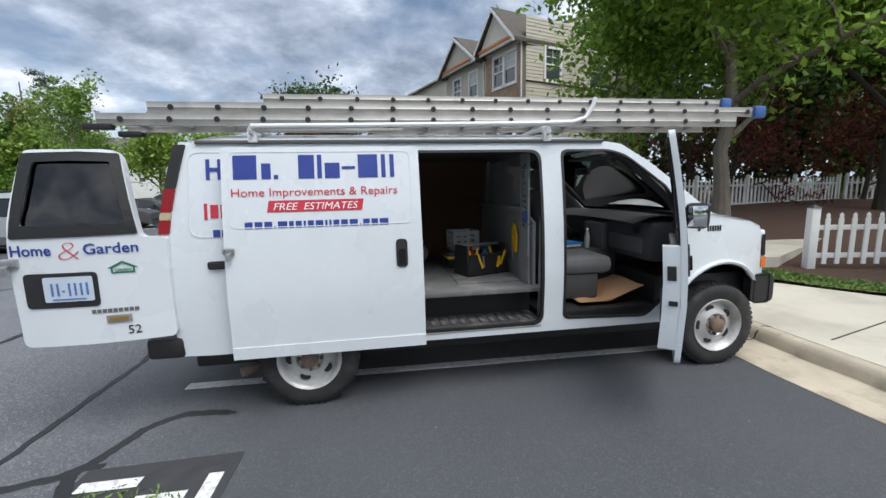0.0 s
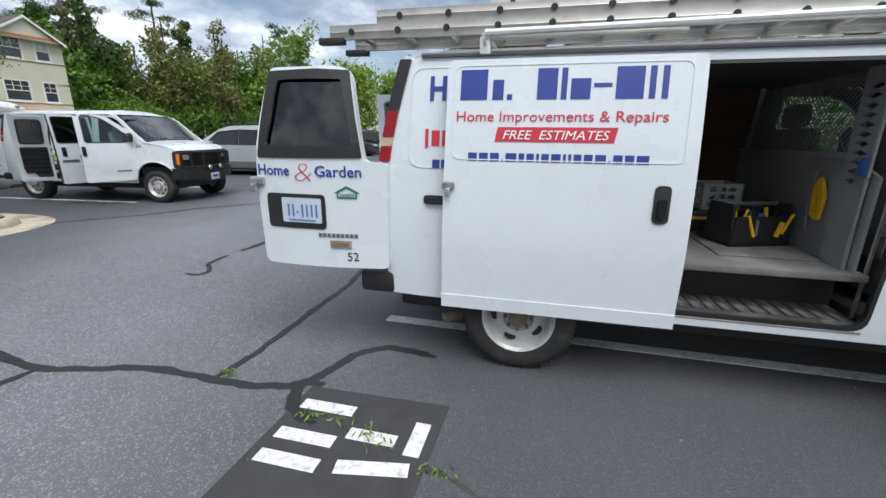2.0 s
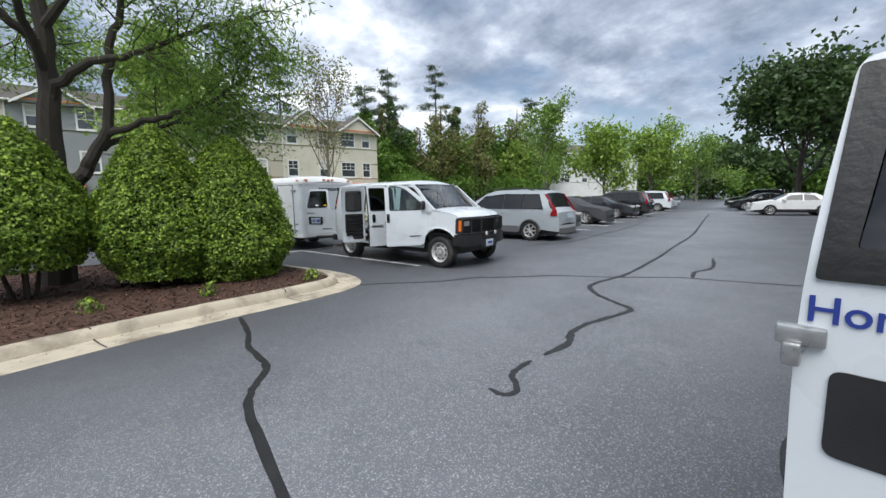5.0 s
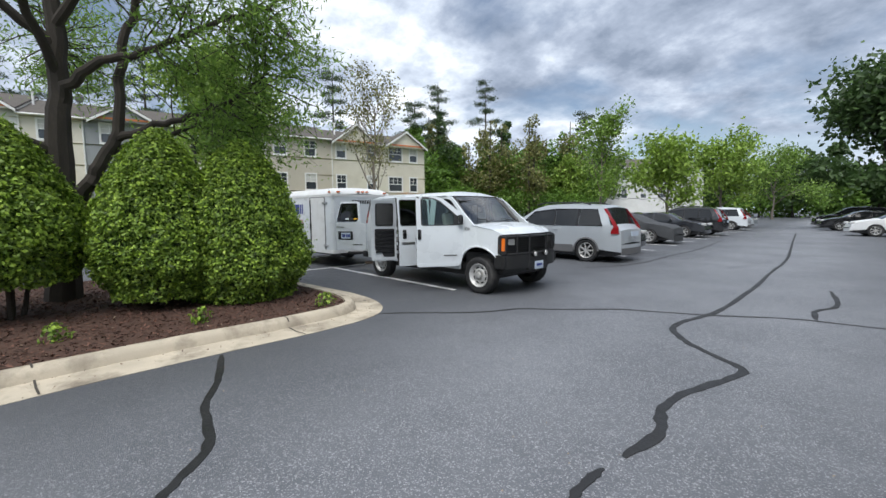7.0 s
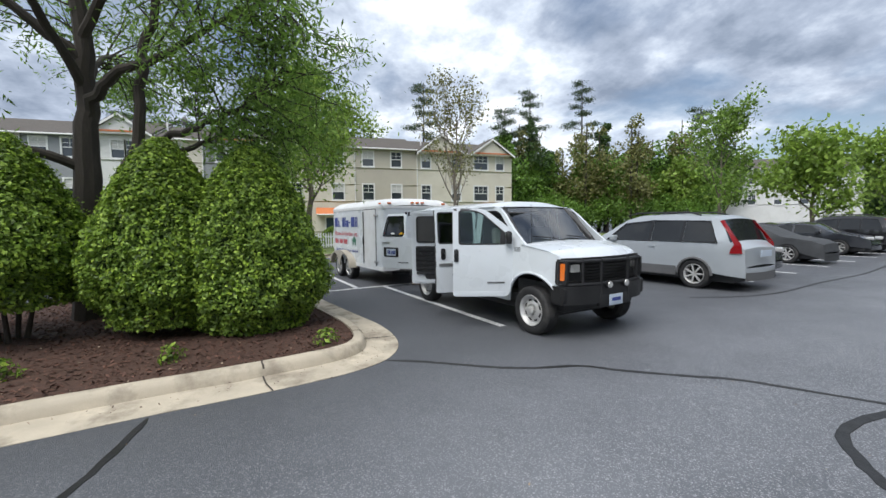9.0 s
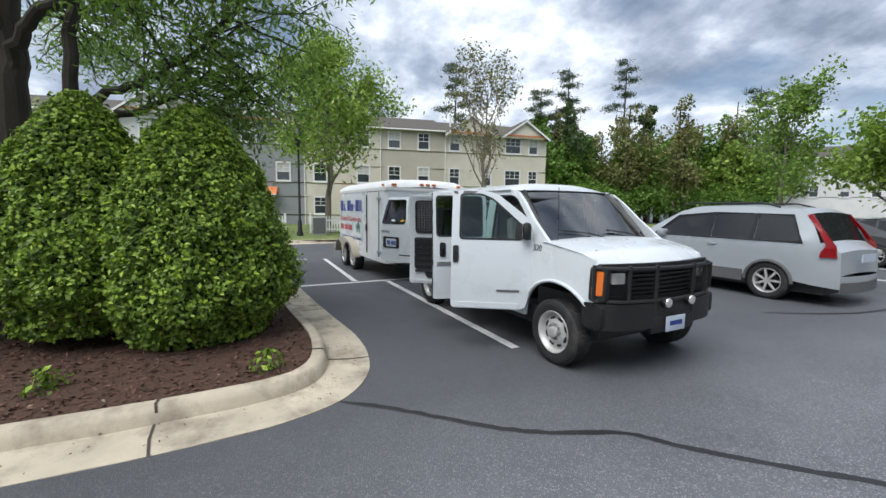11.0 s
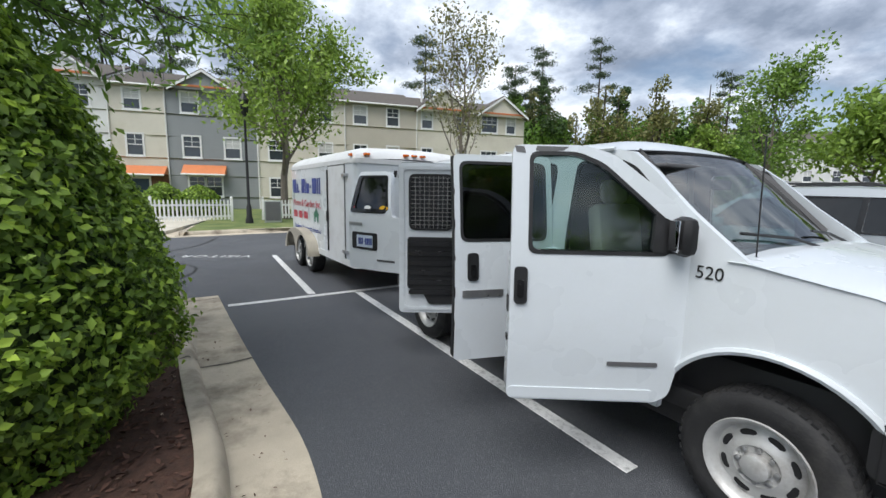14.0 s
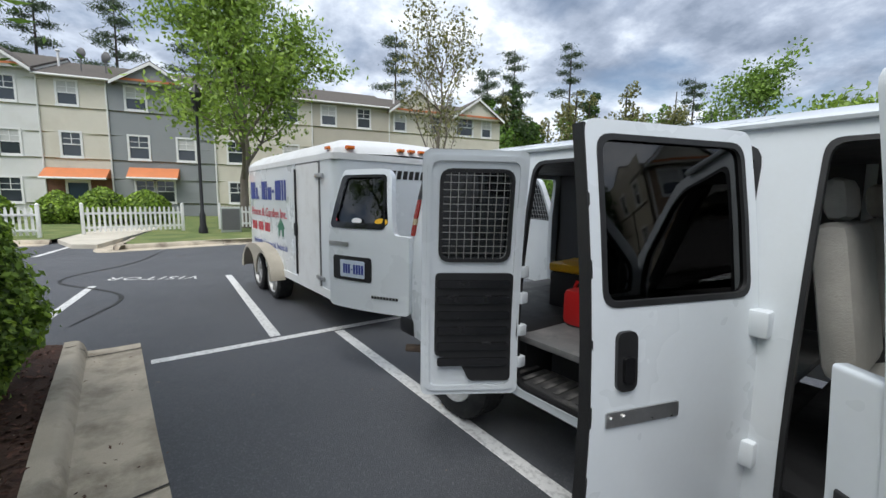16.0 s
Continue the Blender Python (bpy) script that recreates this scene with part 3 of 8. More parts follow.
def kerb(name, pts, gutter=0.42, top=0.16, h=0.135, joints=True, label=""):
    line = smooth_line([Vector(p) for p in pts], 6)
    prof = [(0.0, -0.02), (0.0, 0.006), (gutter * 0.5, 0.004), (gutter, 0.012), (gutter + 0.02, h * 0.6), (gutter + 0.05, h * 0.93), (gutter + 0.08, h), (gutter + top, h), (gutter + top + 0.01, -0.05)]
    rails = [offset_line(line, d) for d, z in prof]
    bm = bmesh.new()
    rows = [[bm.verts.new((r[i].x, r[i].y, prof[k][1] + (noise.noise((r[i].x * 3, r[i].y * 3, k)) * 0.006 if k else 0))) for k, r in enumerate(rails)] for i in range(len(line))]
    for a, b in zip(rows, rows[1:]):
        for k in range(len(prof) - 1):
            bm.faces.new((a[k], a[k + 1], b[k + 1], b[k]))
    ob = setting(name, bm, "concrete", label, "kerb", 0.9)
    if joints:
        run = 0.0
        for i in range(1, len(line) - 1):
            run += (line[i] - line[i - 1]).length
            if run > joints:
                run = 0.0
                jb = bmesh.new()
                q = []
                for k, r in enumerate(rails[1:-1]):
                    z = prof[k + 1][1] + 0.006
                    d = (line[i + 1] - line[i]).normalized() * 0.009
                    j = Vector((random.uniform(-0.02, 0.02), random.uniform(-0.02, 0.02)))
                    q.append((jb.verts.new((*(r[i] - d + j), z)), jb.verts.new((*(r[i] + d + j), z))))
                for a, b in zip(q, q[1:]):
                    jb.faces.new((a[0], a[1], b[1], b[0]))
                part("joint", jb, "joint", ob)
    return rails


rails = kerb("kerb_island", ISLE, joints=2.3, label="tan rolled concrete kerb and gutter with joints, curving")
inner = rails[-2]
bed = [(p.x, p.y) for p in inner] + [(-14.4, 2.6), (-13.6, -3.4)]


def ground_patch(name, poly, fn, mat, label, cat, step=0.3):
    return setting(name, panel(poly, [], lambda u, v, d: Vector((u, v, fn(u, v))), 0.0, step), mat, label, cat, 1.2)


def mulch_z(x, y):
    return 0.115 + 0.05 * noise.noise((x * 0.8, y * 0.8, 0)) + 0.02 * noise.noise((x * 5, y * 5, 3))


ground_patch("mulch_bed", bed, mulch_z, "mulch", "reddish brown bark mulch bed inside the kerb", "mulch", 0.16)

# kerb, gutter and pavement where the ladder van is parked
KR = [(2.55, 9.5), (2.8, 7.0), (3.02, 5.0), (3.13, 3.8), (3.24, 2.9), (3.36, 2.2), (3.6, 0.5), (3.95, -2.5)]
rr = kerb("kerb_pavement", KR, joints=2.6, gutter=0.5, label="tan concrete kerb and gutter along the pavement")
edge = rr[-2]
SL = Vector((0.13, -0.99)).normalized()
prev = [(p.x, p.y) for p in edge]
setting("pavement", slab(prev + [(5.9, -2.5), (6.6, 4.2), (5.2, 5.95), (4.6, 9.5)], 0.0, 0.139, step=1.0), "sidewalk", "pale concrete pavement slabs with joints", "pavement")
for a, b in (((4.0, 3.62), (5.95, 4.45)), ((3.85, 5.6), (5.2, 5.9)), ((4.1, 1.6), (6.2, 1.75)), ((3.7, 7.8), (4.8, 7.9))):
    setting("pavement_joint", stripe(a, b, 0.012, 0.1425), "joint", "dark joint between pavement slabs", "joint")


def yard_z(x, y):
    r = max(0.0, y - 6.5)
    return 0.13 + min(0.75, r * 0.085) + 0.03 * noise.noise((x, y, 0))


yard = [(4.62, 9.5), (5.22, 5.96), (6.62, 4.2), (5.92, -2.5), (30, -3), (45, 30), (20, 60), (3, 60), (-1, 40), (2.5, 22)]
ground_patch("yard_soil", yard, yard_z, M["mulch"], "brown bark and bare soil under the trees", "soil", 0.8)
ground_patch("grass_verge", [(5.23, 5.95), (6.63, 4.2), (6.0, -1.0), (6.5, -1.0), (7.1, 4.2), (6.4, 5.6), (5.6, 6.6)], lambda x, y: yard_z(x, y) + 0.045, "lawn", "thin strip of grass beside the pavement", "grass", 0.15)
setting("garden_path", slab([(5.1, 6.9), (6.2, 6.75), (9.5, 9.2), (9.0, 10.0), (6.5, 8.1), (5.05, 7.9)], 0.1, 0.33, step=1.0), "sidewalk", "pale concrete garden path", "path")

# far side: kerbs, lawn and path before the terrace
kerb("kerb_terrace", [(-25.5, 0.0), (-23.6, 0.2), (-22.9, 0.4), (-22.6, 0.75), (-22.9, 1.6), (-23.6, 3.5), (-24.0, 5.0), (-24.4, 9), (-24.9, 20), (-24.6, 40)], gutter=0.5, joints=3.0, label="tan concrete kerb before the terraced houses")
kerb("kerb_terrace", [(-24, -20), (-24.3, -9), (-24.6, -3.5), (-24.6, -1.4)], gutter=0.5, joints=3.0, label="tan concrete kerb before the terraced houses")
ground_patch("lawn_terrace", [(-25.6, 0.55), (-23.9, 0.8), (-23.45, 1.0), (-24.5, 5), (-25.4, 20), (-25.2, 40), (-30, 45), (-45, 40), (-45, -20), (-24.7, -20), (-24.95, -9), (-25.25, -3.4), (-25.3, -1.35), (-31, -1.6), (-31, 0.3)], lambda x, y: 0.13 + 0.02 * noise.noise((x, y, 0)), "lawn", "patchy green lawn before the terraced houses", "lawn", 1.0)
setting("terrace_path", slab([(-23.6, 0.25), (-31.2, 0.4), (-31.2, -1.7), (-25.4, -1.3), (-23.8, -0.4)], 0.0, 0.12, step=5), "sidewalk", "pale concrete path to the houses", "path")


def scatter_bits(name, pts, size, mat, label, category, seed, aspect=2.2):
    ob = tagged(part(name, leaves(pts, size, [(0, 0, 1)] * len(pts), 0.35, aspect, seed), mat), label, category, "", "stuff")
    return ob


br = np.random.default_rng(4)
pts = []
while len(pts) < 15000:
    x, y = br.uniform(-14.4, -8.0), br.uniform(-2.5, 4.6)
    if inside((x, y), bed):
        pts.append((x, y, mulch_z(x, y) + 0.008))
scatter_bits("bark_chips", pts, 0.024, "chip", "loose brown bark chips on the bed", "bark chips", 5)
scatter_bits("leaf_litter", [pts[i] for i in br.integers(0, 15000, 800)], 0.019, "litter", "pale dry leaf litter on the mulch", "leaf litter", 6, 1.5)
gp = []
gl = smooth_line([Vector(p) for p in ISLE], 6)
while len(gp) < 420:
    i = br.integers(0, len(gl))
    d = abs(br.normal(0.3, 0.16))
    q = offset_line(gl, min(0.41, d))[i]
    gp.append((q.x + br.normal(0, 0.08), q.y + br.normal(0, 0.08), 0.02))
scatter_bits("gutter_litter", gp[:260], 0.013, "chip", "bits of bark and leaf lying in the gutter", "litter", 7, 1.8)
ap = [(br.uniform(-14, 4), br.uniform(0.5, 8), 0.004) for k in range(160)]
scatter_bits("pale_grit", ap, 0.014, "litter", "pale bits of grit on the asphalt", "grit", 8, 1.2)
wp = []
for cx, cy, sp in ((-1.5, 2.16, 0.05), (-1.3, 2.19, 0.07), (-1.12, 2.14, 0.06), (-0.72, 2.04, 0.04), (-2.25, 2.3, 0.03)):
    wp += [(cx + br.normal(0, sp), cy + br.normal(0, sp * 0.5), abs(br.normal(0.015, 0.012))) for k in range(26)]
tagged(part("crack_weeds", leaves(wp, 0.013, None, 0.5, 3.2, 9), "blade"), "small green weeds growing in a crack", "weeds", "", "stuff")
gb3 = []
while len(gb3) < 5000:
    x, y = br.uniform(5.2, 7.1), br.uniform(-1, 6.6)
    if inside((x, y), [(5.23, 5.95), (6.63, 4.2), (6.0, -1.0), (6.5, -1.0), (7.1, 4.2), (6.4, 5.6), (5.6, 6.6)]):
        gb3.append((x, y, yard_z(x, y) + 0.06))
tagged(part("grass_blades", leaves(gb3, 0.022, [(0.6, 0.6, 0.2)] * len(gb3), 1.0, 4.0, 10), "blade"), "short grass blades on the verge", "grass", "", "stuff")


# ---- vans: x forward from the rear axle, y left, z up ----
def half_width(X, Z):
    if Z < 0.6:
        w = 0.985 - 0.3 * (0.6 - Z) ** 2
    elif Z < 1.15:
        w = 0.985 + 0.014 * math.sin(math.pi * (Z - 0.6) / 0.55)
    else:
        w = 0.985 - 0.115 * (min(Z - 1.15, 0.85) / 0.8) ** 1.4
    if X > 3.2:
        w -= 0.13 * ((X - 3.2) / 0.74) ** 2
    if X < -0.6:
        w -= 0.03 * ((-0.6 - X) / 0.3) ** 2
    return w


def flank(sgn, out=0.0):
    return lambda u, v, d: Vector((u, sgn * (half_width(u, v) + out - d), v))


def hood_z(X):
    return 1.37 - 0.1 * ((X - 3.25) / 0.55) - (0.14 * max(0, (X - 3.72) / 0.22) ** 2)


def swing(hx, hy, a):
    return Matrix.Translation((hx, hy, 0)) @ Matrix.Rotation(radians(a), 4, "Z") @ Matrix.Translation((-hx, -hy, 0))


def wheel(parent, x, y, sgn, R=0.362, holes=8, style="steel"):
    """Tyre with a steel rim, outer face towards sgn * y."""
    m = Matrix.Translation((x, y, R)) @ (Matrix.Rotation(math.pi, 4, "Z") if sgn > 0 else Matrix.Identity(4))
    w = new("wheel")
    w.parent, w.matrix_basis = parent, m
    w.empty_display_size = 0.1
    r0 = 0.222
    prof = [(r0, -0.1), (r0 + 0.02, -0.112), (r0 + 0.06, -0.118), (R - 0.045, -0.12), (R - 0.02, -0.108), (R - 0.004, -0.09), (R, -0.06), (R, 0.06), (R - 0.01, 0.1), (R - 0.05, 0.118), (r0, 0.1), (r0, -0.1)]
    tb = lathe(bmesh.new(), prof, 48)
    tr = bmesh.new()
    for k in range(48):
        a = 2 * math.pi * k / 48
        mm = Matrix.Rotation(-a, 4, "Y") @ Matrix.Translation((R - 0.003, 0, 0))
        for yy in (-0.075, -0.025, 0.025, 0.075):
            box(tr, -0.006, yy - 0.02, -0.014 + yy * 0.1, 0.006, yy + 0.02, 0.014 + yy * 0.1, 0, mm)
    part("tyre", tb, "rubber", w)
    tagged(part("tread", tr, "rubber", w), kind="stuff")
    if style == "steel":
        rim = lathe(bmesh.new(), [(r0 + 0.012, -0.108), (r0 + 0.008, -0.118), (r0 - 0.004, -0.112), (r0 - 0.02, -0.085), (r0 - 0.035, -0.05), (0.15, -0.06), (0.12, -0.085), (0.1, -0.09), (0.085, -0.075), (0.075, -0.075), (0, -0.075)], 40)
        part("rim", rim, "rim_silver", w)
        hb = lathe(bmesh.new(), [(0.062, -0.074), (0.06, -0.12), (0.045, -0.128), (0, -0.128)], 20)
        part("hub", hb, "rust" if holes == 5 else "rim_silver", w, "rusty bolted hub" if holes == 5 else "")
        nut = finish(lathe(bmesh.new(), [(0.013, -0.07), (0.013, -0.095), (0, -0.1)], 8))
        for k in range(8):
            a = 2 * math.pi * k / 8
            part("wheel_nut", nut, "rust" if holes == 5 else "steel", w, "", Matrix.Translation((0.082 * math.cos(a), 0, 0.082 * math.sin(a))))
        for k in range(holes):
            a = 2 * math.pi * (k + 0.5) / holes
            mm = Matrix.Translation((0.152 * math.cos(a), -0.0635, 0.152 * math.sin(a))) @ Matrix.Rotation(-a, 4, "Y")
            part("vent_hole", lathe(bmesh.new(), [(0.026, 0.0), (0.024, -0.004), (0, -0.004)], 12, mm @ (Matrix.Diagonal((1.05, 1, 1.6, 1)) if holes == 5 else Matrix.Diagonal((0.7, 1, 1.5, 1)))), "black", w)
    else:
        rim = lathe(bmesh.new(), [(r0 + 0.012, -0.108), (r0 + 0.006, -0.116), (r0 - 0.006, -0.105), (r0 - 0.02, -0.05), (r0 - 0.022, 0.05)], 40)
        part("rim", rim, "rim_silver", w)
        part("brake_disc", lathe(bmesh.new(), [(0.15, -0.02), (0, -0.02)], 24), "black", w)
        sb = bmesh.new()
        lathe(sb, [(0.045, -0.06), (0.05, -0.09), (0.03, -0.1), (0, -0.1)], 16)
        for k in range(7):
            a = 2 * math.pi * k / 7
            mm = Matrix.Rotation(-a, 4, "Y")
            box(sb, 0.03, -0.1, -0.02, r0 - 0.005, -0.07, 0.02, 0.006, mm)
        part("spokes", sb, "rim_silver", w)
    return w


def side_outline():
    return ([(-0.86, 0.46), (-0.9, 0.75), (-0.92, 1.2), (-0.91, 1.4), (-0.87, 1.65), (-0.78, 1.93), (2.3, 1.95), (2.5, 1.92), (2.72, 1.79), (3.0, 1.58), (3.3, 1.345), (3.5, 1.305), (3.72, 1.265), (3.86, 1.21), (3.92, 1.1), (3.94, 0.78)]
            + arc(3.43, 0.4, 0.5, 35, 172, 16, 0.53) + [(2.93, 0.44), (0.46, 0.44)] + arc(0, 0.38, 0.46, 8, 172, 14, 0.5) + [(-0.46, 0.46)])


FRONT_HOLE = [(1.98, 0.53), (2.72, 0.5), (2.9, 0.66), (2.97, 0.95), (2.97, 1.42), (2.9, 1.57), (2.55, 1.83), (2.4, 1.88), (1.98, 1.88)]
FRONT_DOOR = [(1.95, 0.46), (2.86, 0.46), (2.93, 0.56), (2.99, 0.9), (3.0, 1.42), (2.93, 1.6), (2.58, 1.87), (2.42, 1.915), (1.95, 1.915)]


def lettering(parent, name, me, mat, m, label=""):
    me.materials.append(M[mat])
    ob = new(name, me)
    ob.parent, ob.matrix_basis = parent, m
    if label:
        ob["label"] = label
    return ob


def on_flank(x, z, sgn=-1, out=0.0, tilt=0.0):
    """The pose for lettering on the right flank, read along +x."""
    a = math.atan2(half_width(x, z + 0.1) - half_width(x, z - 0.1), 0.2)
    return Matrix.Translation((x, sgn * (half_width(x, z) + out), z)) @ Matrix.Rotation(math.pi / 2 + a * (1 if sgn < 0 else -1), 4, "X")


def curved_strip(x0, x1, z0, z1, out, sgn, thick=0.02, r=0.02):
    return panel(rect(x0, z0, x1, z1, r), [], flank(sgn, out), thick, 0.12)


def front_door(v, sgn, angle, hinge=(2.99, 0.965), gen=1):
    m = Matrix.Translation((0.078 if gen == 2 else 0.0, 0, 0)) @ swing(hinge[0], sgn * hinge[1], -sgn * angle)
    sill, rear = (1.24, 2.02) if gen == 1 else (1.355, 2.15)
    win = rounded([(rear, sill), (2.86, sill), (2.86, 1.5), (2.52, 1.8), (2.38, 1.86), (rear, 1.86)], 0.05)
    FD = FRONT_DOOR if gen == 1 else [(max(x, 2.04), max(z, 0.515)) for x, z in FRONT_DOOR]
    d = part("front_door", panel(rounded(FD, 0.05), [win], flank(sgn), 0.035, 0.16), "van_white", v, "", m)
    part("window_pane", panel(win, [], flank(sgn, -0.015), 0.004, 0.2), "glass", d).visible_shadow = False
    fr = rounded([(rear - 0.02, sill - 0.02), (2.88, sill - 0.02), (2.88, 1.51), (2.53, 1.82), (2.39, 1.88), (rear - 0.02, 1.88)], 0.05)
    part("window_seal", panel(fr, [win], flank(sgn, 0.004), 0.05, 0.2), "black", d)
    trim = panel(rounded([(2.05, 0.55), (2.7, 0.55), (2.9, 0.75), (2.95, sill - 0.04), (2.05, sill - 0.04)], 0.06), [], flank(sgn, -0.036), 0.05, 0.2)
    ex = FD[0][0]
    part("door_edge", panel(rounded([(ex + 0.003, 0.55), (ex + 0.045, 0.55), (ex + 0.045, sill - 0.02), (ex + 0.003, sill - 0.02)], 0.012), [], flank(sgn, -0.034), 0.1, 0.2), "van_white", d)
    lt = part("latch", panel(rect(ex - 0.004, 1.0, ex + 0.02, 1.09, 0.006), [], flank(sgn, -0.06), 0.05, 0.2), "black", d, "black door latch in the edge")
    part("striker_slot", panel(rect(ex - 0.006, 0.84, ex + 0.02, 0.87, 0.004), [], flank(sgn, -0.05), 0.05, 0.2), "black", d)
    part("inner_trim", trim, "trim_grey", d, "moulded grey plastic door lining")
    part("armrest", B(2.15, sgn * 0.87, 0.98, 2.7, sgn * 0.92, 1.06, 0.02), "trim_grey", d)
    part("map_pocket", B(2.1, sgn * 0.86, 0.6, 2.75, sgn * 0.91, 0.78, 0.02), "trim_grey", d)
    hz, hx = (1.12, 2.0) if gen == 1 else (1.165, 2.06)
    hp = panel(rect(hx, hz - 0.1, hx + 0.07, hz + 0.1, 0.025), [], flank(sgn, 0.014), 0.03, 0.08)
    hd = part("handle", hp, "black", d, "black recessed pull handle")
    part("grip", panel(rect(hx + 0.015, hz - 0.06, hx + 0.05, hz + 0.03, 0.012), [], flank(sgn, 0.028), 0.014, 0.08), "black_gloss", hd)
    mb = B(2.82, sgn * 1.0, 1.24, 2.92, sgn * 1.17, 1.44, 0.04) if gen == 1 else B(2.86, sgn * 0.95, 1.345, 2.96, sgn * 1.1, 1.55, 0.045)
    mi = part("wing_mirror", mb, "black", d, "black wing mirror housing")
    part("mirror_glass", B(2.814, sgn * 1.02, 1.26, 2.822, sgn * 1.15, 1.42, 0.004) if gen == 1 else B(2.854, sgn * 0.98, 1.37, 2.862, sgn * 1.08, 1.53, 0.004), "mirror", mi)
    part("mirror_sail", panel(rounded([(2.78, sill), (2.97, sill - 0.01), (2.93, 1.5), (2.8, 1.56)], 0.02), [], flank(sgn, 0.008), 0.03, 0.1), "black", d)
    if gen == 2:
        for pts in ([(2.06, 1.875), (2.11, 1.87), (2.1, 1.905), (2.05, 1.908)], [(2.16, 1.885), (2.22, 1.872), (2.31, 1.885), (2.34, 1.905), (2.17, 1.908)]):
            part("peeled_paint", panel(pts, [], flank(sgn, 0.002), 0.002, 9), "trim_grey", d, "grey patch where the paint has peeled")
        part("rocker_press", panel(rect(2.05, 0.525, 2.84, 0.59, 0.02), [], flank(sgn, 0.007), 0.012, 0.2), "van_white", d)
        part("emblem_strip", curved_strip(2.58, 2.85, 0.728, 0.753, 0.006, sgn, 0.01, 0.008), "trim_grey", d)
    else:
        part("lock_hole", B(2.16, sgn * 0.955, 0.86, 2.2, sgn * 0.96, 0.9), "black", d)
    return d


def seat(v, x, y, mat, lean=9):
    s = new("seat")
    s.parent, s.matrix_basis = v, Matrix.Translation((x, y, 0))
    part("cushion", B(-0.28, -0.27, 0.82, 0.34, 0.27, 0.98, 0.06), mat, s)
    part("seat_base", B(-0.24, -0.24, 0.6, 0.22, 0.24, 0.84, 0.03), "dash", s)
    mm = Matrix.Translation((-0.22, 0, 0.95)) @ Matrix.Rotation(radians(-lean), 4, "Y")
    part("backrest", B(-0.1, -0.26, 0, 0.06, 0.26, 0.62, 0.06), mat, s, "", mm)
    part("headrest", B(-0.07, -0.13, 0.62, 0.04, 0.13, 0.8, 0.05), mat, s, "", mm)
    return s


def van(name, pos, angle, label, gen=1, scale=1.0, remap=None):
    v = empty(name, pose(pos[0], pos[1], 0, 0, 0, angle) @ Matrix.Scale(scale, 4), label, "van")
    W = "van_white"
    cargo = [(0.56, 0.5), (1.82, 0.5), (1.82, 1.88), (0.56, 1.88)]
    # right flank, with its openings; left flank with the driver's window
    part("right_side", panel(side_outline(), [rounded(FRONT_HOLE, 0.06), rounded(cargo, 0.09)], flank(-1), 0.045, 0.17), W, v)
    dwin = rounded([(2.05, 1.26), (2.86, 1.26), (2.86, 1.48), (2.52, 1.78), (2.38, 1.84), (2.05, 1.84)], 0.05)
    part("left_side", panel(side_outline(), [dwin], flank(1), 0.045, 0.25), W, v)
    part("side_window", panel(dwin, [], flank(1, -0.02), 0.005, 0.3), "glass", v).visible_shadow = False
    # roof
    def roof(a, b):
        X = -0.8 + a * 3.35
        y = (b * 2 - 1)
        e = max(0, (a - 0.85) / 0.15)
        wd = half_width(X, 1.95) + 0.002
        return Vector((X - 0.14 * e * abs(y) ** 2, y * wd, 1.945 + 0.115 * (1 - abs(y) ** 3.2) * (1 - 0.85 * e ** 1.5) - 0.012 * e * e - (0.04 * max(0, 0.06 - a) / 0.06)))
    part("roof", grid(roof, 26, 20), W, v)
    gut = bmesh.new()
    for s in (-1, 1):
        sweep(gut, [(X, s * (half_width(X, 1.94) + 0.012), 1.945) for X in np.linspace(-0.66, 2.34, 12)], 0.014, 6)
    part("drip_rail", gut, "trim_grey" if gen == 1 else W, v)
    for nm, loop, r in (("cargo_seal", cargo, 0.09), ("door_seal", FRONT_HOLE, 0.06)):
        cx, cz = sum(p[0] for p in loop) / len(loop), sum(p[1] for p in loop) / len(loop)
        inner = [(cx + (x - cx) * 0.965, cz + (z - cz) * 0.972) for x, z in loop]
        part(nm, panel(rounded(loop, r), [rounded(inner, r)], flank(-1, 0.003), 0.03, 0.2), "black", v)
    part("sill_plate", B(0.6, -0.985, 0.485, 1.8, -0.93, 0.5, 0.004), "alu" if gen == 1 else W, v)
    # bonnet and nose
    def bonnet(a, b):
        X = 3.22 + a * 0.72
        y = b * 2 - 1
        zz = hood_z(X) + 0.045 * (1 - y * y) - 0.02
        return Vector((X + 0.1 * (1 - y * y) * a, y * (half_width(X, 1.2) + 0.002), min(zz, 1.34 + 0.045 * (1 - y * y))))
    part("bonnet", grid(bonnet, 14, 20), W, v)
    nose = lambda u, w, d: Vector((4.06 - 0.13 * (abs(u) / 0.86) ** 2.2 - d + 0.02 * (1 - (w - 0.98) ** 2 * 10), u, w))
    face = rounded([(-0.86, 0.76), (0.86, 0.76), (0.86, 1.17), (-0.86, 1.17)], 0.03)
    grl = rounded([(-0.8, 0.84), (0.8, 0.84), (0.8, 1.1), (-0.8, 1.1)], 0.03)
    part("nose_panel", panel(face, [grl], nose, 0.05, 0.12), "black" if gen == 2 else W, v)
    part("grille_back", panel(grl, [], lambda u, w, d: nose(u, w, 0.05 + d), 0.01, 0.2), "black", v)
    gb2 = bmesh.new()
    for z in np.arange(0.87, 1.1, 0.045):
        panel(rect(-0.5, z - 0.008, 0.5, z + 0.008), [], lambda u, w, d: nose(u, w, 0.01 + d), 0.03, 0.2, gb2)
    part("grille", gb2, "black" if gen == 2 else "trim_grey", v)
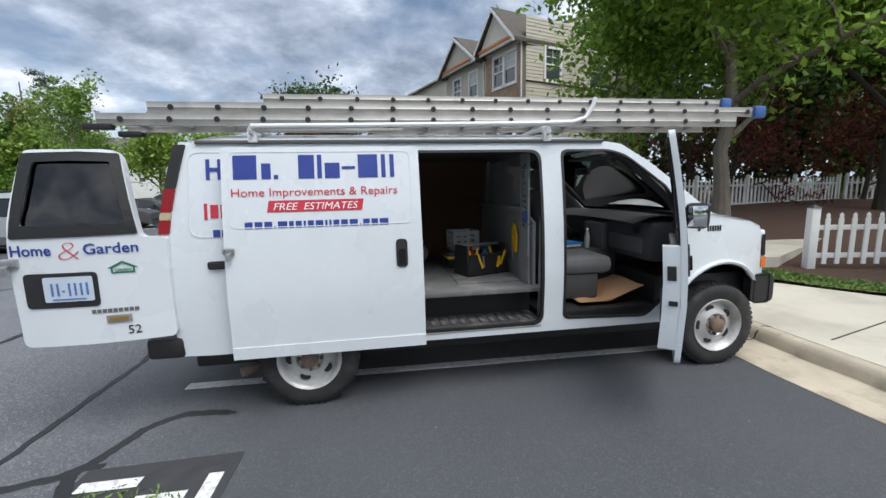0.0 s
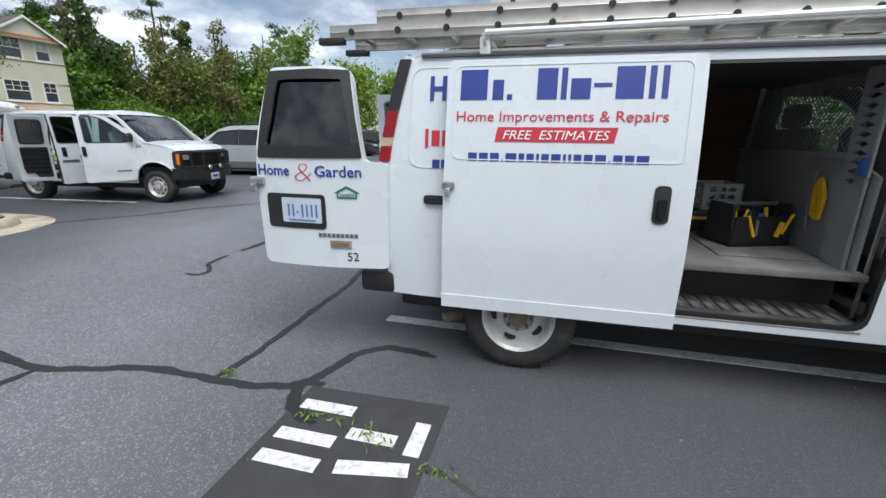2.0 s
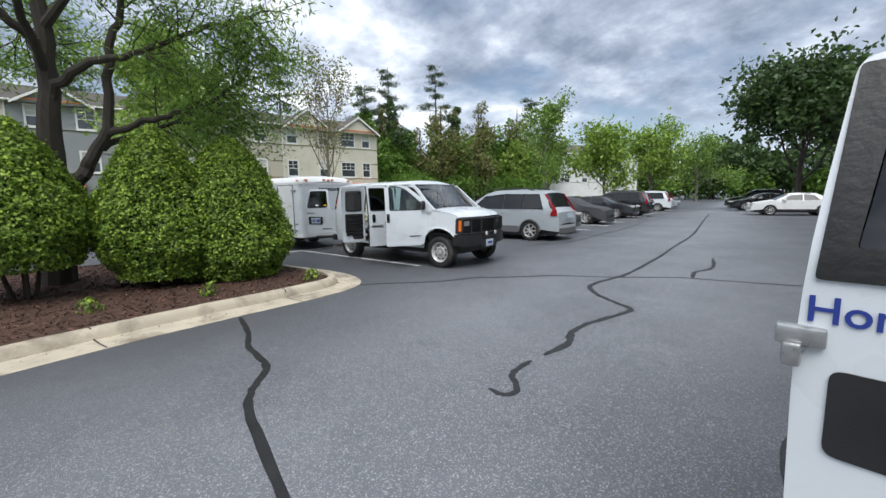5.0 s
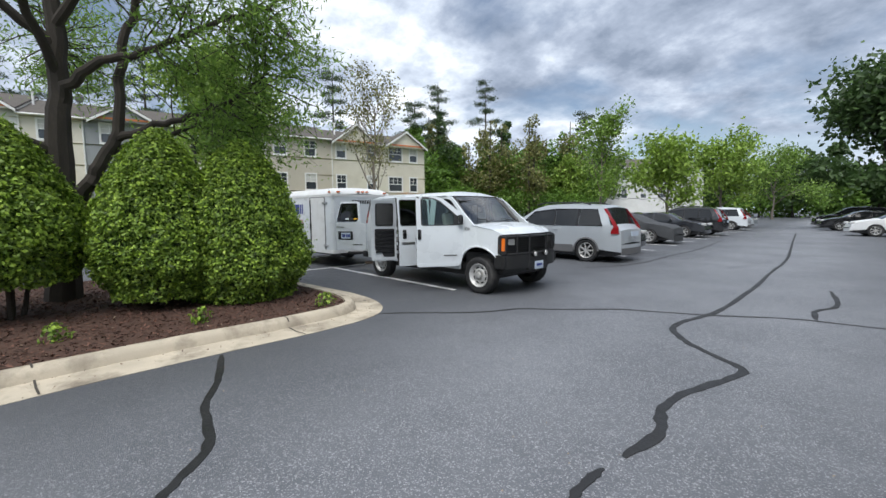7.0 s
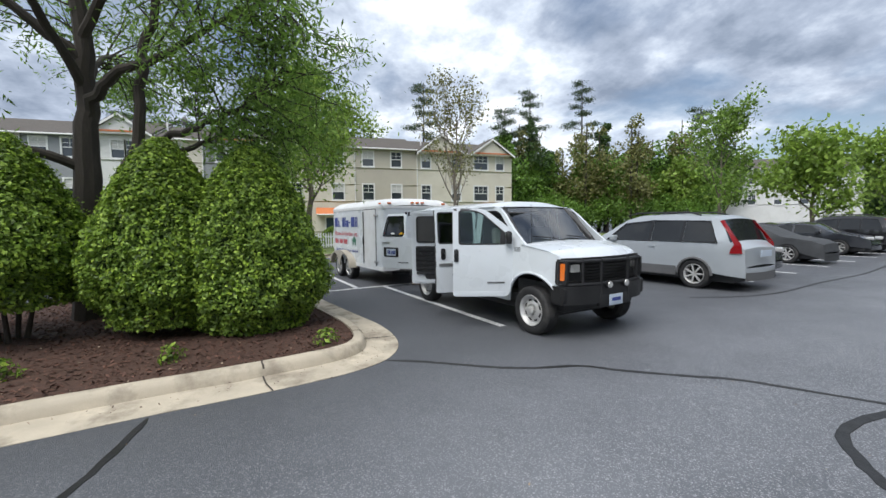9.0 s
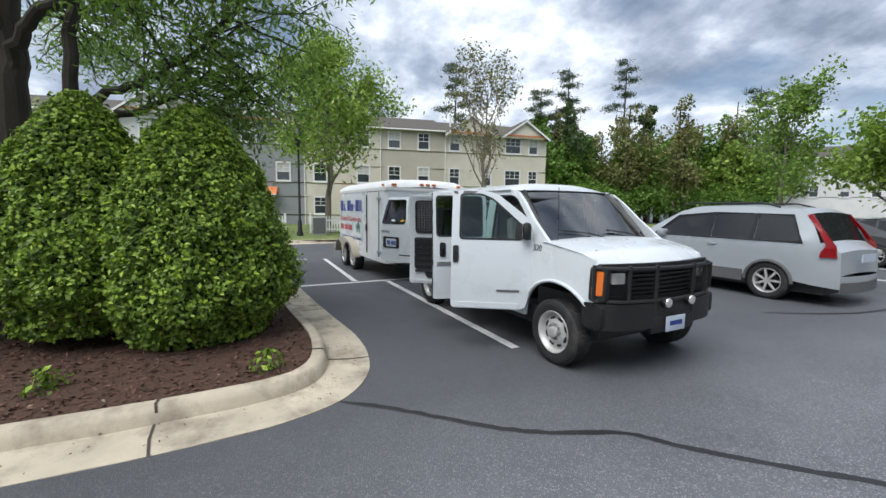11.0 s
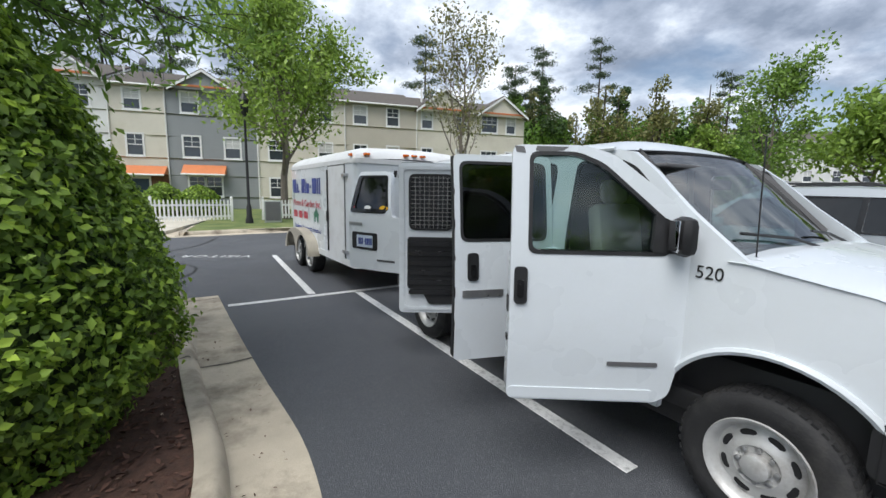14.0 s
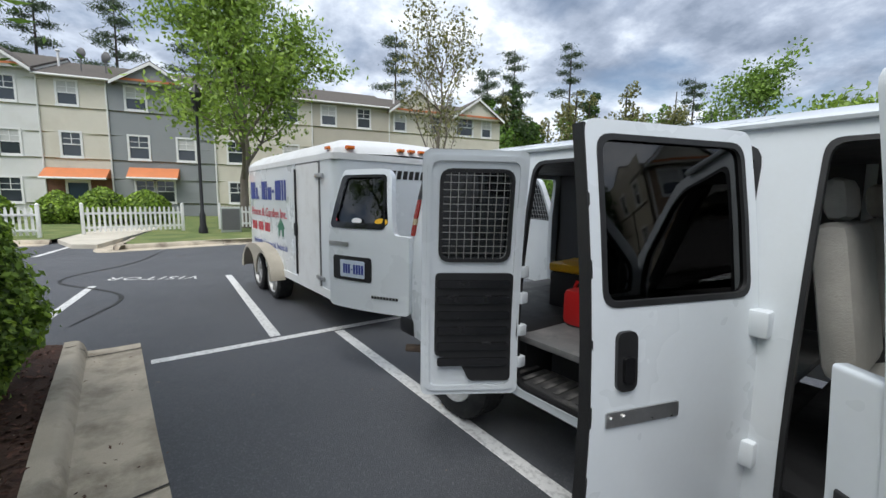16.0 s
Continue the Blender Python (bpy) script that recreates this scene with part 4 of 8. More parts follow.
    for s in (-1, 1):
        hw0, hw1, hz0, hz1 = (0.52, 0.76, 0.9, 1.06) if gen == 1 else (0.6, 0.75, 0.97, 1.08)
        hl = part("headlight", panel(rect(min(s * hw0, s * hw1), hz0, max(s * hw0, s * hw1), hz1, 0.02), [], lambda u, w, d: nose(u, w, 0.0 + d), 0.03, 0.1), "clear", v)
        z0, z1 = (0.86, 1.1) if gen == 2 else (0.84, 1.13)
        mk = bmesh.new()
        if gen == 2:
            panel(rect(3.86, z0, 3.965, z1, 0.02), [], lambda u, w, d, s=s: Vector((u + 0.02, s * (half_width(u, w) + 0.012 - d), w)), 0.04, 0.1, mk)
            part("marker_lamp", mk, "amber", v, "amber corner marker lamp")
            part("lamp_bezel", panel(rect(3.83, 0.8, 3.99, 1.14, 0.03), [rect(3.86, z0, 3.965, z1, 0.02)], lambda u, w, d, s=s: Vector((u + 0.02, s * (half_width(u, w) + 0.006 - d), w)), 0.05, 0.1), "black", v)
        else:
            part("marker_lamp", panel(rect(3.9, 0.84, 3.965, 0.93, 0.01), [], flank(s, 0.01), 0.04, 0.1, mk), "amber", v, "amber marker lamp")
            part("headlight_side", panel(rect(3.9, 0.94, 3.955, 1.13, 0.012), [], flank(s, 0.008), 0.04, 0.1), "black_gloss", v)
    # bumpers
    def bumper(a, b, x0=4.16, dip=0.2, zlo=0.52, zhi=0.78, w=0.93):
        y = a * 2 - 1
        ang2 = b * 2 * math.pi
        return Vector((x0 - dip * abs(y) ** 4 - 0.07 + 0.075 * max(-1, min(1, 1.5 * math.cos(ang2))), y * w, (zlo + zhi) / 2 + (zhi - zlo) / 2 * max(-1, min(1, 1.4 * math.sin(ang2)))))
    part("front_bumper", grid(bumper, 20, 16), "black", v, "black plastic front bumper")
    for s in (-1, 1):
        part("bumper_wing", panel(rect(3.78, 0.53, 4.02, 0.77, 0.05), [], lambda u, w, d, s=s: Vector((u, s * (0.925 - 0.4 * max(0, u - 3.9) ** 2 - d), w)), 0.08, 0.12), "black", v)
    rb = bmesh.new()
    box(rb, -1.1, -0.93, 0.46, -0.93, 0.93, 0.6, 0.04)
    for s in (-1, 1):
        box(rb, -1.08, s * 0.93 - 0.05, 0.45, -0.83, s * 0.93 + 0.05, 0.61, 0.035)
    part("rear_bumper", rb, "black", v, "black rear bumper with plastic ends")
    # windscreen
    def screen(a, b, off=0.0):
        y = b * 2 - 1
        hw = 0.83 - 0.11 * a
        X = (3.33 - 0.2 * y * y) * (1 - a) + (2.56 - 0.14 * y * y) * a
        return Vector((X + off * 0.6, y * hw, 1.335 + 0.6 * a + 0.03 * math.sin(a * math.pi) + off * 0.7))
    part("windscreen", grid(lambda a, b: screen(0.02 + 0.96 * a, 0.02 + 0.96 * b), 10, 16), "glass_screen" if gen == 2 else "glass", v).visible_shadow = False
    sl = bmesh.new()
    sweep(sl, [screen(0, b) for b in np.linspace(0, 1, 14)] , 0.02, 6)
    for b in (0.0, 1.0):
        sweep(sl, [screen(a, b) for a in np.linspace(0, 1, 8)], 0.022, 6)
    sweep(sl, [screen(1, b) for b in np.linspace(0, 1, 14)], 0.011, 6)
    part("windscreen_seal", sl, "black", v)
    wl = bmesh.new()
    grid(lambda a, b: Vector((3.2 + a * 0.2 - 0.16 * (b * 2 - 1) ** 2, (b * 2 - 1) * 0.86, 1.335 + 0.012 * (1 - a))), 4, 12, wl)
    part("cowl", wl, "black", v)
    for s in (-0.05, 0.62):
        wp = tube([(3.34 - 0.2 * s * s, s, 1.36), screen(0.1, 0.5 + (s - 0.25) / 1.7, 0.03), screen(0.14, 0.5 + (s - 0.62) / 1.7, 0.035)], 0.009, 5)
        part("wiper", wp, "black", v)
    # floor, chassis, inside lining
    part("underbody", B(-0.85, -0.8, 0.3, 3.75, 0.8, 0.44, 0.03), "black", v)
    for xx in (0, 3.43):
        part("wheel_housing", B(xx - 0.5, -0.8, 0.38, xx + 0.5, 0.8, 0.8, 0.05), "black", v)
    part("cargo_floor", B(-0.86, -0.86, 0.74, 1.85, 0.92, 0.78, 0.004), "floor_van", v, "worn grey cargo floor")
    part("cab_floor", B(1.85, -0.86, 0.44, 3.2, 0.92, 0.56, 0.01), "black", v)
    sst = part("side_step", B(0.6, -0.95, 0.44, 1.82, -0.66, 0.53, 0.012), "floor_dark", v, "ribbed black step well, scuffed")
    rib = finish(B(-0.02, -0.115, 0, 0.02, 0.115, 0.007, 0.002))
    for k in range(14):
        part("tread_rib", rib, "floor_dark", sst, "", Matrix.Translation((0.7 + k * 0.08, -0.805, 0.5305)))
    part("step_riser", B(0.6, -0.67, 0.52, 1.82, -0.655, 0.745), "black", v)
    part("lining", panel([(-0.85, 0.78), (1.85, 0.78), (1.85, 1.9), (-0.7, 1.9)], [], flank(1, -0.07), 0.01, 0.4), "wood_dark" if gen == 1 else "dash", v, "dark brown plywood lining" if gen == 1 else "")
    part("headlining", B(-0.68, -0.82, 1.9, 2.45, 0.82, 1.915), "dash", v)
    part("lower_lining", panel([(-0.85, 0.78), (0.5, 0.78), (0.5, 1.9), (-0.7, 1.9)], [], flank(-1, -0.07), 0.01, 0.4), "dash", v)
    part("cab_lining", panel([(1.9, 0.55), (3.05, 0.55), (3.15, 1.3), (2.6, 1.86), (2.4, 1.9), (1.9, 1.9)], [dwin], flank(1, -0.052), 0.012, 0.3), "dash", v)
    for sg in (-1, 1):
        part("pillar_lining", tube([(2.42, sg * 0.79, 1.9), (2.62, sg * 0.8, 1.8), (3.08, sg * 0.83, 1.4)], 0.035, 6), "dash", v)
    part("rear_mirror", B(2.62, -0.13, 1.7, 2.66, 0.13, 1.77, 0.012), "black", v)
    part("sun_visor", B(2.42, -0.72, 1.83, 2.66, -0.12, 1.855, 0.01), "trim_grey", v)
    # cab
    part("dashboard", B(2.85, -0.84, 0.92, 3.25, 0.84, 1.27, 0.05), "dash", v)
    part("dash_top", grid(lambda a, b: Vector((2.8 + a * 0.52 - 0.12 * (b * 2 - 1) ** 2, (b * 2 - 1) * 0.82, 1.265 + 0.06 * math.sin(a * 3.1))), 6, 10), "dash", v)
    part("glovebox", B(2.835, -0.72, 0.98, 2.855, -0.2, 1.13, 0.01), "trim_grey", v)
    part("console", B(2.78, -0.16, 0.88, 2.86, 0.2, 1.22, 0.02), "trim_grey", v)
    for yy in (-0.62, -0.1, 0.12):
        part("air_vent", B(2.825, yy - 0.05, 1.16, 2.85, yy + 0.05, 1.22, 0.006), "black", v)
    part("engine_cover", B(2.45, -0.2, 0.55, 2.95, 0.28, 0.95, 0.06), "dash", v)
    sw = bmesh.new()
    mm = Matrix.Translation((2.62, 0.45, 1.14)) @ Matrix.Rotation(radians(-32), 4, "Y")
    sweep(sw, [mm @ Vector((0, 0.19 * math.cos(a), 0.19 * math.sin(a))) for a in np.linspace(0, 2 * math.pi, 25)], 0.016, 6)
    sweep(sw, [mm @ Vector((0, 0, 0)), (2.9, 0.45, 1.0)], 0.03, 8)
    box(sw, -0.02, -0.18, -0.03, 0.02, 0.18, 0.03, 0.01, mm)
    part("steering_wheel", sw, "black", v)
    for y in (-0.45, 0.45):
        seat(v, 2.24, y, "seat", 2) if gen == 1 else seat(v, 2.4, y, "seat_pale")
    # rear door frame
    rf = panel([(-0.93, 0.6), (0.93, 0.6), (0.86, 1.95), (-0.86, 1.95)], [rounded([(-0.82, 0.66), (0.82, 0.66), (0.76, 1.86), (-0.76, 1.86)], 0.05)],
               lambda u, w, d: Vector((-0.88 - 0.03 * (1 - abs(u)) + 0.11 * max(0, (w - 1.35) / 0.6) + d, u, w)), 0.05, 0.3)
    part("rear_frame", rf, W, v)
    for s in (-1, 1):
        tl = new("tail_light")
        tl.parent = v
        back = lambda z: -0.915 if z < 1.3 else -0.915 + 0.13 * ((z - 1.3) / 0.63) ** 1.3
        def lamp(z0, z1, w0=0.0, w1=0.075, out=0.012):
            return panel(rounded([(w0, z0), (w1, z0), (w1, z1), (w0, z1)], 0.012), [], lambda u, w, d: Vector((back(w) - 0.014 + u, s * (half_width(back(w) + u, w) + out - d), w)), 0.07, 0.07)
        part("lens", lamp(1.33, 1.424), "red", tl)
        part("reverse_lens", lamp(1.425, 1.475), "cream_lens", tl, "cream reversing lens")
        part("lens", lamp(1.476, 1.634), "red", tl)
        part("lamp_cap", lamp(1.635, 1.93), "black", tl)
        # wheels, mud arches
        for X in (0, 3.43):
            wheel(v, X, s * 0.86, s, holes=5 if gen == 1 else 8)
        ar = bmesh.new()
        sweep(ar, [Vector((x, s * (half_width(x, z) + 0.004), z)) for x, z in arc(3.43, 0.4, 0.5, 30, 168, 18, 0.53)], 0.02, 6)
        part("arch_lip", ar, W, v)
    if remap:
        for o in v.children:
            if o.type == "MESH":
                for q in o.data.vertices:
                    q.co.x = remap(q.co.x)
            elif o.name.startswith("wheel"):
                o.matrix_basis.translation.x = remap(o.matrix_basis.translation.x)
            else:
                for o2 in o.children:
                    for q in o2.data.vertices:
                        q.co.x = remap(q.co.x + o.matrix_basis.translation.x) - o.matrix_basis.translation.x
    part("exhaust_pipe", tube([(-0.1, -0.6, 0.3), (-0.35, -0.78, 0.29), (-0.5, -0.9, 0.28)], 0.035, 12), "rust", v, "rusty exhaust tailpipe")
    return v


def rear_door(v, sgn, hinge, angle, gen=1):
    """A rear door, drawn in its own sheet: u from the hinge outwards, hung at the body corner."""
    d = new("rear_door")
    d.parent = v
    d.matrix_basis = Matrix.Translation((hinge[0], hinge[1], 0)) @ Matrix.Rotation(radians(angle), 4, "Z")
    # local: -x runs from the hinge to the free edge, outer face towards -y
    bow = lambda u, w: -0.05 * math.sin(min(1, max(0, u / 0.9)) * math.pi * 0.9) + 0.16 * max(0, (w - 1.36) / 0.55) ** 1.3
    place = (lambda u, w, t: Vector((-u, bow(u, w) + t, w))) if sgn < 0 else (lambda u, w, t: Vector((-u, -bow(u, w) - t, w)))
    out = rounded([(0.02, 0.64), (0.9, 0.64), (0.915, 1.3), (0.84, 1.9), (0.28, 1.9), (0.16, 1.33), (0.02, 1.32)], [0.04, 0.05, 0.3, 0.05, 0.1, 0.03, 0.02])
    win = rounded([(0.215, 1.405), (0.83, 1.405), (0.775, 1.835), (0.315, 1.835)], 0.05)
    shell = part("shell", panel(out, [win], place, 0.06, 0.11), "van_white", d)
    part("window_pane", panel(win, [], lambda u, w, t: place(u, w, 0.012 + t), 0.005, 0.2), "glass_dark", d)
    mesh = bmesh.new()
    for k in range(12):
        u = 0.225 + k * 0.054
        sweep(mesh, [place(u, 1.41, 0.03), place(min(0.77, max(0.32, u)), 1.83, 0.03)], 0.0035, 4)
    for k in range(9):
        sweep(mesh, [place(0.22 + 0.012 * k, 1.42 + k * 0.05, 0.034), place(0.825 - 0.006 * k, 1.42 + k * 0.05, 0.034)], 0.0035, 4)
    part("window_grid", mesh, "steel", d, "wire security grid behind the glass")
    return d, place


# ---- the ladder van ----
V1 = van("cargo_van", (-0.688, 4.013), 7.5, "white cargo van, side and rear doors open, carrying ladders", 1)
front_door(V1, -1, 53)
sd = part("sliding_door", panel(rounded([(-0.48, 0.45), (0.86, 0.45), (0.85, 1.9), (-0.47, 1.9)], 0.03), [], flank(-1, 0.1), 0.05, 0.14), "van_white", V1, "", None)
part("door_press", panel(rect(-0.43, 1.36, 0.79, 1.87, 0.05), [rect(-0.424, 1.366, 0.784, 1.864, 0.045)], flank(-1, 0.103), 0.008, 0.14), "van_white", sd)
part("sill_strip", panel([(-0.48, 0.45), (0.86, 0.45), (0.86, 0.535), (-0.48, 0.535)], [], flank(-1, 0.106), 0.01, 0.2), "van_white", sd)
hb = part("handle", panel(rect(0.665, 1.05, 0.745, 1.25, 0.03), [], flank(-1, 0.108), 0.02, 0.1), "black", sd, "black recessed pull handle")
part("grip", panel(rect(0.685, 1.08, 0.728, 1.18, 0.015), [], flank(-1, 0.122), 0.014, 0.1), "black_gloss", hb)
part("door_track", B(-0.6, -1.02, 1.09, 0.5, -0.985, 1.125), "black", V1)


def blocks(rows, place, u0=0.0):
    """Plain blocks: each (start, width, low, high) in the sheet."""
    bm = bmesh.new()
    for a, w, z0, z1 in rows:
        panel([(a + u0, z0), (a + u0 + w, z0), (a + u0 + w, z1), (a + u0, z1)], [], place, 0.002, 0.3, bm)
    return bm


top = flank(-1, 0.103)
NAME = [(-0.395, 0.15, 1.685, 1.845), (-0.215, 0.06, 1.685, 1.79), (-0.135, 0.028, 1.685, 1.713), (0.025, 0.105, 1.685, 1.845), (0.15, 0.03, 1.685, 1.845), (0.2, 0.1, 1.685, 1.79), (0.315, 0.09, 1.745, 1.765), (0.425, 0.135, 1.685, 1.845), (0.585, 0.03, 1.685, 1.845), (0.645, 0.03, 1.685, 1.845)]
for r in NAME:
    part("name_block", blocks([r], top), "blue_ink", sd, "blue block of a painted trade name")
lettering(sd, "lettering", fit_text(text_mesh("Home Improvements & Repairs", 0.058, 0.001), 1.1), "red_ink", on_flank(-0.41, 1.57, -1, 0.103), "red lettering")
part("banner", panel([(-0.19, 1.462), (0.44, 1.462), (0.455, 1.54), (-0.175, 1.54)], [], top, 0.002, 0.2), "red_ink", sd, "red banner")
lettering(sd, "lettering", fit_text(text_mesh("FREE  ESTIMATES", 0.05, 0.001, 0.25), 0.56), "white_ink", on_flank(-0.145, 1.476, -1, 0.1055), "white italic lettering on the banner")
u = -0.335
for w in (0.05, 0.05, 0.05, 0.012, 0.06, 0.03, 0.04, 0.015, 0.04, 0.05, 0.015, 0.015, 0.04, 0.045, 0.055, 0.012, 0.045, 0.045, 0.06):
    part("web_block", blocks([(u, w, 1.355, 1.40 if w > 0.013 else 1.37)], top), "blue_ink", sd)
    u += w + 0.0125
lk = part("hasp", B(-0.48, -1.105, 1.19, -0.405, -1.09, 1.235, 0.005), "steel", sd, "steel hasp with a padlock")
part("padlock", B(-0.458, -1.128, 1.15, -0.428, -1.104, 1.2, 0.006), "steel", lk)
# rear quarter: part letters, groove, black latch cover
q = flank(-1, 0.004)
part("name_block", blocks([(-0.6, 0.025, 1.69, 1.83), (-0.575, 0.05, 1.745, 1.772), (-0.525, 0.025, 1.69, 1.83)], q), "blue_ink", V1)
part("phone_block", blocks([(-0.62, 0.02, 1.42, 1.53), (-0.58, 0.05, 1.43, 1.52), (-0.515, 0.025, 1.43, 1.52)], q), "red_ink", V1)
part("web_block", blocks([(-0.57, 0.045, 1.3, 1.35), (-0.515, 0.045, 1.3, 1.35)], q), "blue_ink", V1)
part("latch_cover", panel(rect(-0.62, 1.08, -0.46, 1.135, 0.02), [], flank(-1, 0.008), 0.02, 0.1), "black", V1)
part("body_press", panel(rect(-0.72, 1.3, 0.4, 1.88, 0.08), [rect(-0.714, 1.306, 0.394, 1.874, 0.076)], flank(-1, 0.003), 0.006, 0.14), "van_white", V1)
for k, (a, w, z0, z1) in enumerate([(3.16, 0.025, 1.2, 1.235), (3.2, 0.01, 1.215, 1.235), (3.25, 0.014, 1.195, 1.24), (3.272, 0.014, 1.195, 1.24), (3.295, 0.018, 1.195, 1.24), (3.322, 0.014, 1.195, 1.24), (3.345, 0.018, 1.195, 1.24), (3.37, 0.018, 1.195, 1.24)]):
    part("licence_block", blocks([(a, w, z0, z1)], flank(-1, 0.003)), "black_ink", V1)

d1, p1 = rear_door(V1, -1, (-0.83, -1.01), 2.1)
out1 = lambda u, w, t: p1(u, w, -0.003 - t)


def facing(fn, u, w, wd=0.1):
    """The pose for lettering on a rear door, read towards the hinge."""
    a, b = fn(u, w, 0), fn(u - wd, w, 0)
    mid = fn(u - wd / 2, w, 0)
    lift = (a + b) / 2 - mid
    return Matrix.Translation(a - Vector((0, max(0, lift.y), 0))) @ Matrix.Rotation(math.atan2(b.y - a.y, b.x - a.x), 4, "Z") @ Matrix.Rotation(math.pi / 2, 4, "X")


tp = bmesh.new()
panel(rounded([(0.168, 1.352), (0.5, 1.347), (0.885, 1.343), (0.838, 1.878), (0.5, 1.885), (0.28, 1.872)], 0.015), [rounded([(0.232, 1.424), (0.5, 1.418), (0.816, 1.424), (0.763, 1.82), (0.56, 1.826), (0.33, 1.818)], 0.012)], out1, 0.006, 0.1, tp)
part("window_tape", tp, "tape", d1, "black tape round the window")
part("plate_recess", panel(rect(0.42, 0.895, 0.84, 1.12, 0.03), [], out1, 0.004, 0.15), "black", d1)
pl = part("number_plate", panel(rect(0.445, 0.935, 0.725, 1.095, 0.012), [], lambda u, w, t: p1(u, w, -0.010 - t), 0.004, 0.2), "plate", d1, "pale number plate with blue bars")
for k in range(7):
    part("plate_bar", blocks([(0.69 - 0.033 * k - 0.02, 0.012 if k != 2 else 0.016, 0.975 if k != 2 else 1.0, 1.055 if k != 2 else 1.01)], lambda u, w, t: p1(u, w, -0.0145 - t)), "plate_ink", pl)
part("plate_bar", blocks([(0.49, 0.19, 0.948, 0.956)], lambda u, w, t: p1(u, w, -0.0145 - t)), "plate_ink", pl)
part("broken_latch", B(-0.84, -0.03, 0.9, -0.76, 0.0, 1.1, 0.015), "black_gloss", d1, "cracked black door latch")
for body, u0, wd in (("Home", 0.89, 0.235), ("Garden", 0.475, 0.3)):
    lettering(d1, "lettering", fit_text(text_mesh(body, 0.07, 0.001, 0, 1, 0.015), wd), "blue_ink", facing(out1, u0, 1.235, wd), "blue lettering")
lettering(d1, "ampersand", fit_text(text_mesh("&", 0.13, 0.001, 0.1, 1, -0.045), 0.115), "red_ink", facing(out1, 0.617, 1.2), "thin red ampersand")
part("green_sign", panel([(0.21, 1.1), (0.34, 1.1), (0.34, 1.135), (0.36, 1.135), (0.275, 1.18), (0.19, 1.135), (0.21, 1.135)], [[(0.22, 1.11), (0.33, 1.11), (0.33, 1.135), (0.275, 1.165), (0.22, 1.135)]], out1, 0.002, 0.5), "green_ink", d1, "small green house sticker")
lettering(d1, "lettering", fit_text(text_mesh("GREEN", 0.02, 0.001), 0.09), "green_ink", facing(out1, 0.32, 1.112))
for k in range(9):
    part("maker_block", blocks([(0.455 - 0.03 * k, 0.023, 0.845, 0.87)], out1), "trim_grey", d1)
part("emblem", panel([(0.26, 0.775), (0.4, 0.775), (0.4, 0.825), (0.26, 0.825)], [], out1, 0.006, 0.3), "alu", d1)
part("emblem_bar", panel([(0.28, 0.79), (0.385, 0.785), (0.38, 0.81), (0.275, 0.815)], [], lambda u, w, t: p1(u, w, -0.01 - t), 0.004, 0.3), "gold", d1, "gold emblem")
lettering(d1, "lettering", fit_text(text_mesh("52", 0.06, 0.001), 0.075), "black_ink", facing(out1, 0.29, 0.69), "black number")
hs = part("hasp", B(-0.95, -0.045, 1.17, -0.85, 0.0, 1.22, 0.006), "steel", d1, "steel hasp with a padlock")
part("padlock", B(-0.935, -0.07, 1.12, -0.895, -0.03, 1.18, 0.008), "steel", hs)
d1b, p1b = rear_door(V1, 1, (-0.83, 1.0), -8)
# partition behind the seats, with its open mesh
pt = part("partition", panel([(-0.8, 0.78), (0.84, 0.78), (0.84, 1.4), (-0.56, 1.4), (-0.8, 1.3)], [], lambda u, w, d: Vector((1.8 + d, u, w)), 0.02, 0.4), "partition", V1, "grey steel partition with an open mesh above")
slots = [[(-0.715, 1.27 + 0.05 * k), (-0.655, 1.29 + 0.05 * k), (-0.6, 1.27 + 0.05 * k), (-0.655, 1.25 + 0.05 * k)] for k in range(11)]
part("partition_post", panel([(-0.76, 0.78), (-0.56, 0.78), (-0.56, 1.87), (-0.74, 1.87)], slots, lambda u, w, d: Vector((1.77 + d, u, w)), 0.02, 0.4), "partition", pt, "grey steel post with lozenge slots")
part("top_channel", B(1.775, -0.56, 1.385, 1.8, 0.84, 1.42, 0.004), "partition", pt)
part("pull_rod", tube([(1.765, -0.78, 1.66), (1.762, -0.785, 1.3), (1.765, -0.775, 1.02)], 0.007, 6), "steel", pt)
part("latch_plate", B(1.755, -0.78, 1.3, 1.77, -0.7, 1.4, 0.004), "blue_cap", pt)
mb = bmesh.new()
for k in range(36):
    a = -0.5 + k * 0.04
    for s in (-1, 1):
        y0, z0, y1, z1 = a, 1.4, a + s * 0.45, 1.86
        if y1 > 0.84:
            z1, y1 = 1.4 + 0.46 * (0.84 - y0) / 0.45, 0.84
        if y1 < -0.5:
            z1, y1 = 1.4 + 0.46 * (y0 + 0.5) / 0.45, -0.5
        if z1 > 1.41:
            sweep(mb, [(1.81, y0, z0), (1.81, y1, z1)], 0.003, 4)
tagged(part("wire_mesh", mb, "partition", pt), kind="stuff")
bb = tube([(1.84, -0.83, 0.52), (1.84, -0.86, 1.5)], 0.01, 6)
part("gas_strut", bb, "steel", V1)
part("wheel_box", B(-0.45, 0.45, 0.78, 0.45, 0.88, 1.05, 0.04), "floor_van", V1)
part("rubber_mat", B(1.2, -0.62, 0.781, 1.76, 0.1, 0.79, 0.003), "floor_van", V1, "grey rubber mat on the floor")

M1 = V1.matrix_basis


def inside_van(name, x, y, z, rz=0, label="", category=""):
    return empty(name, M1 @ pose(x, y, z, 0, 0, rz), label, category)


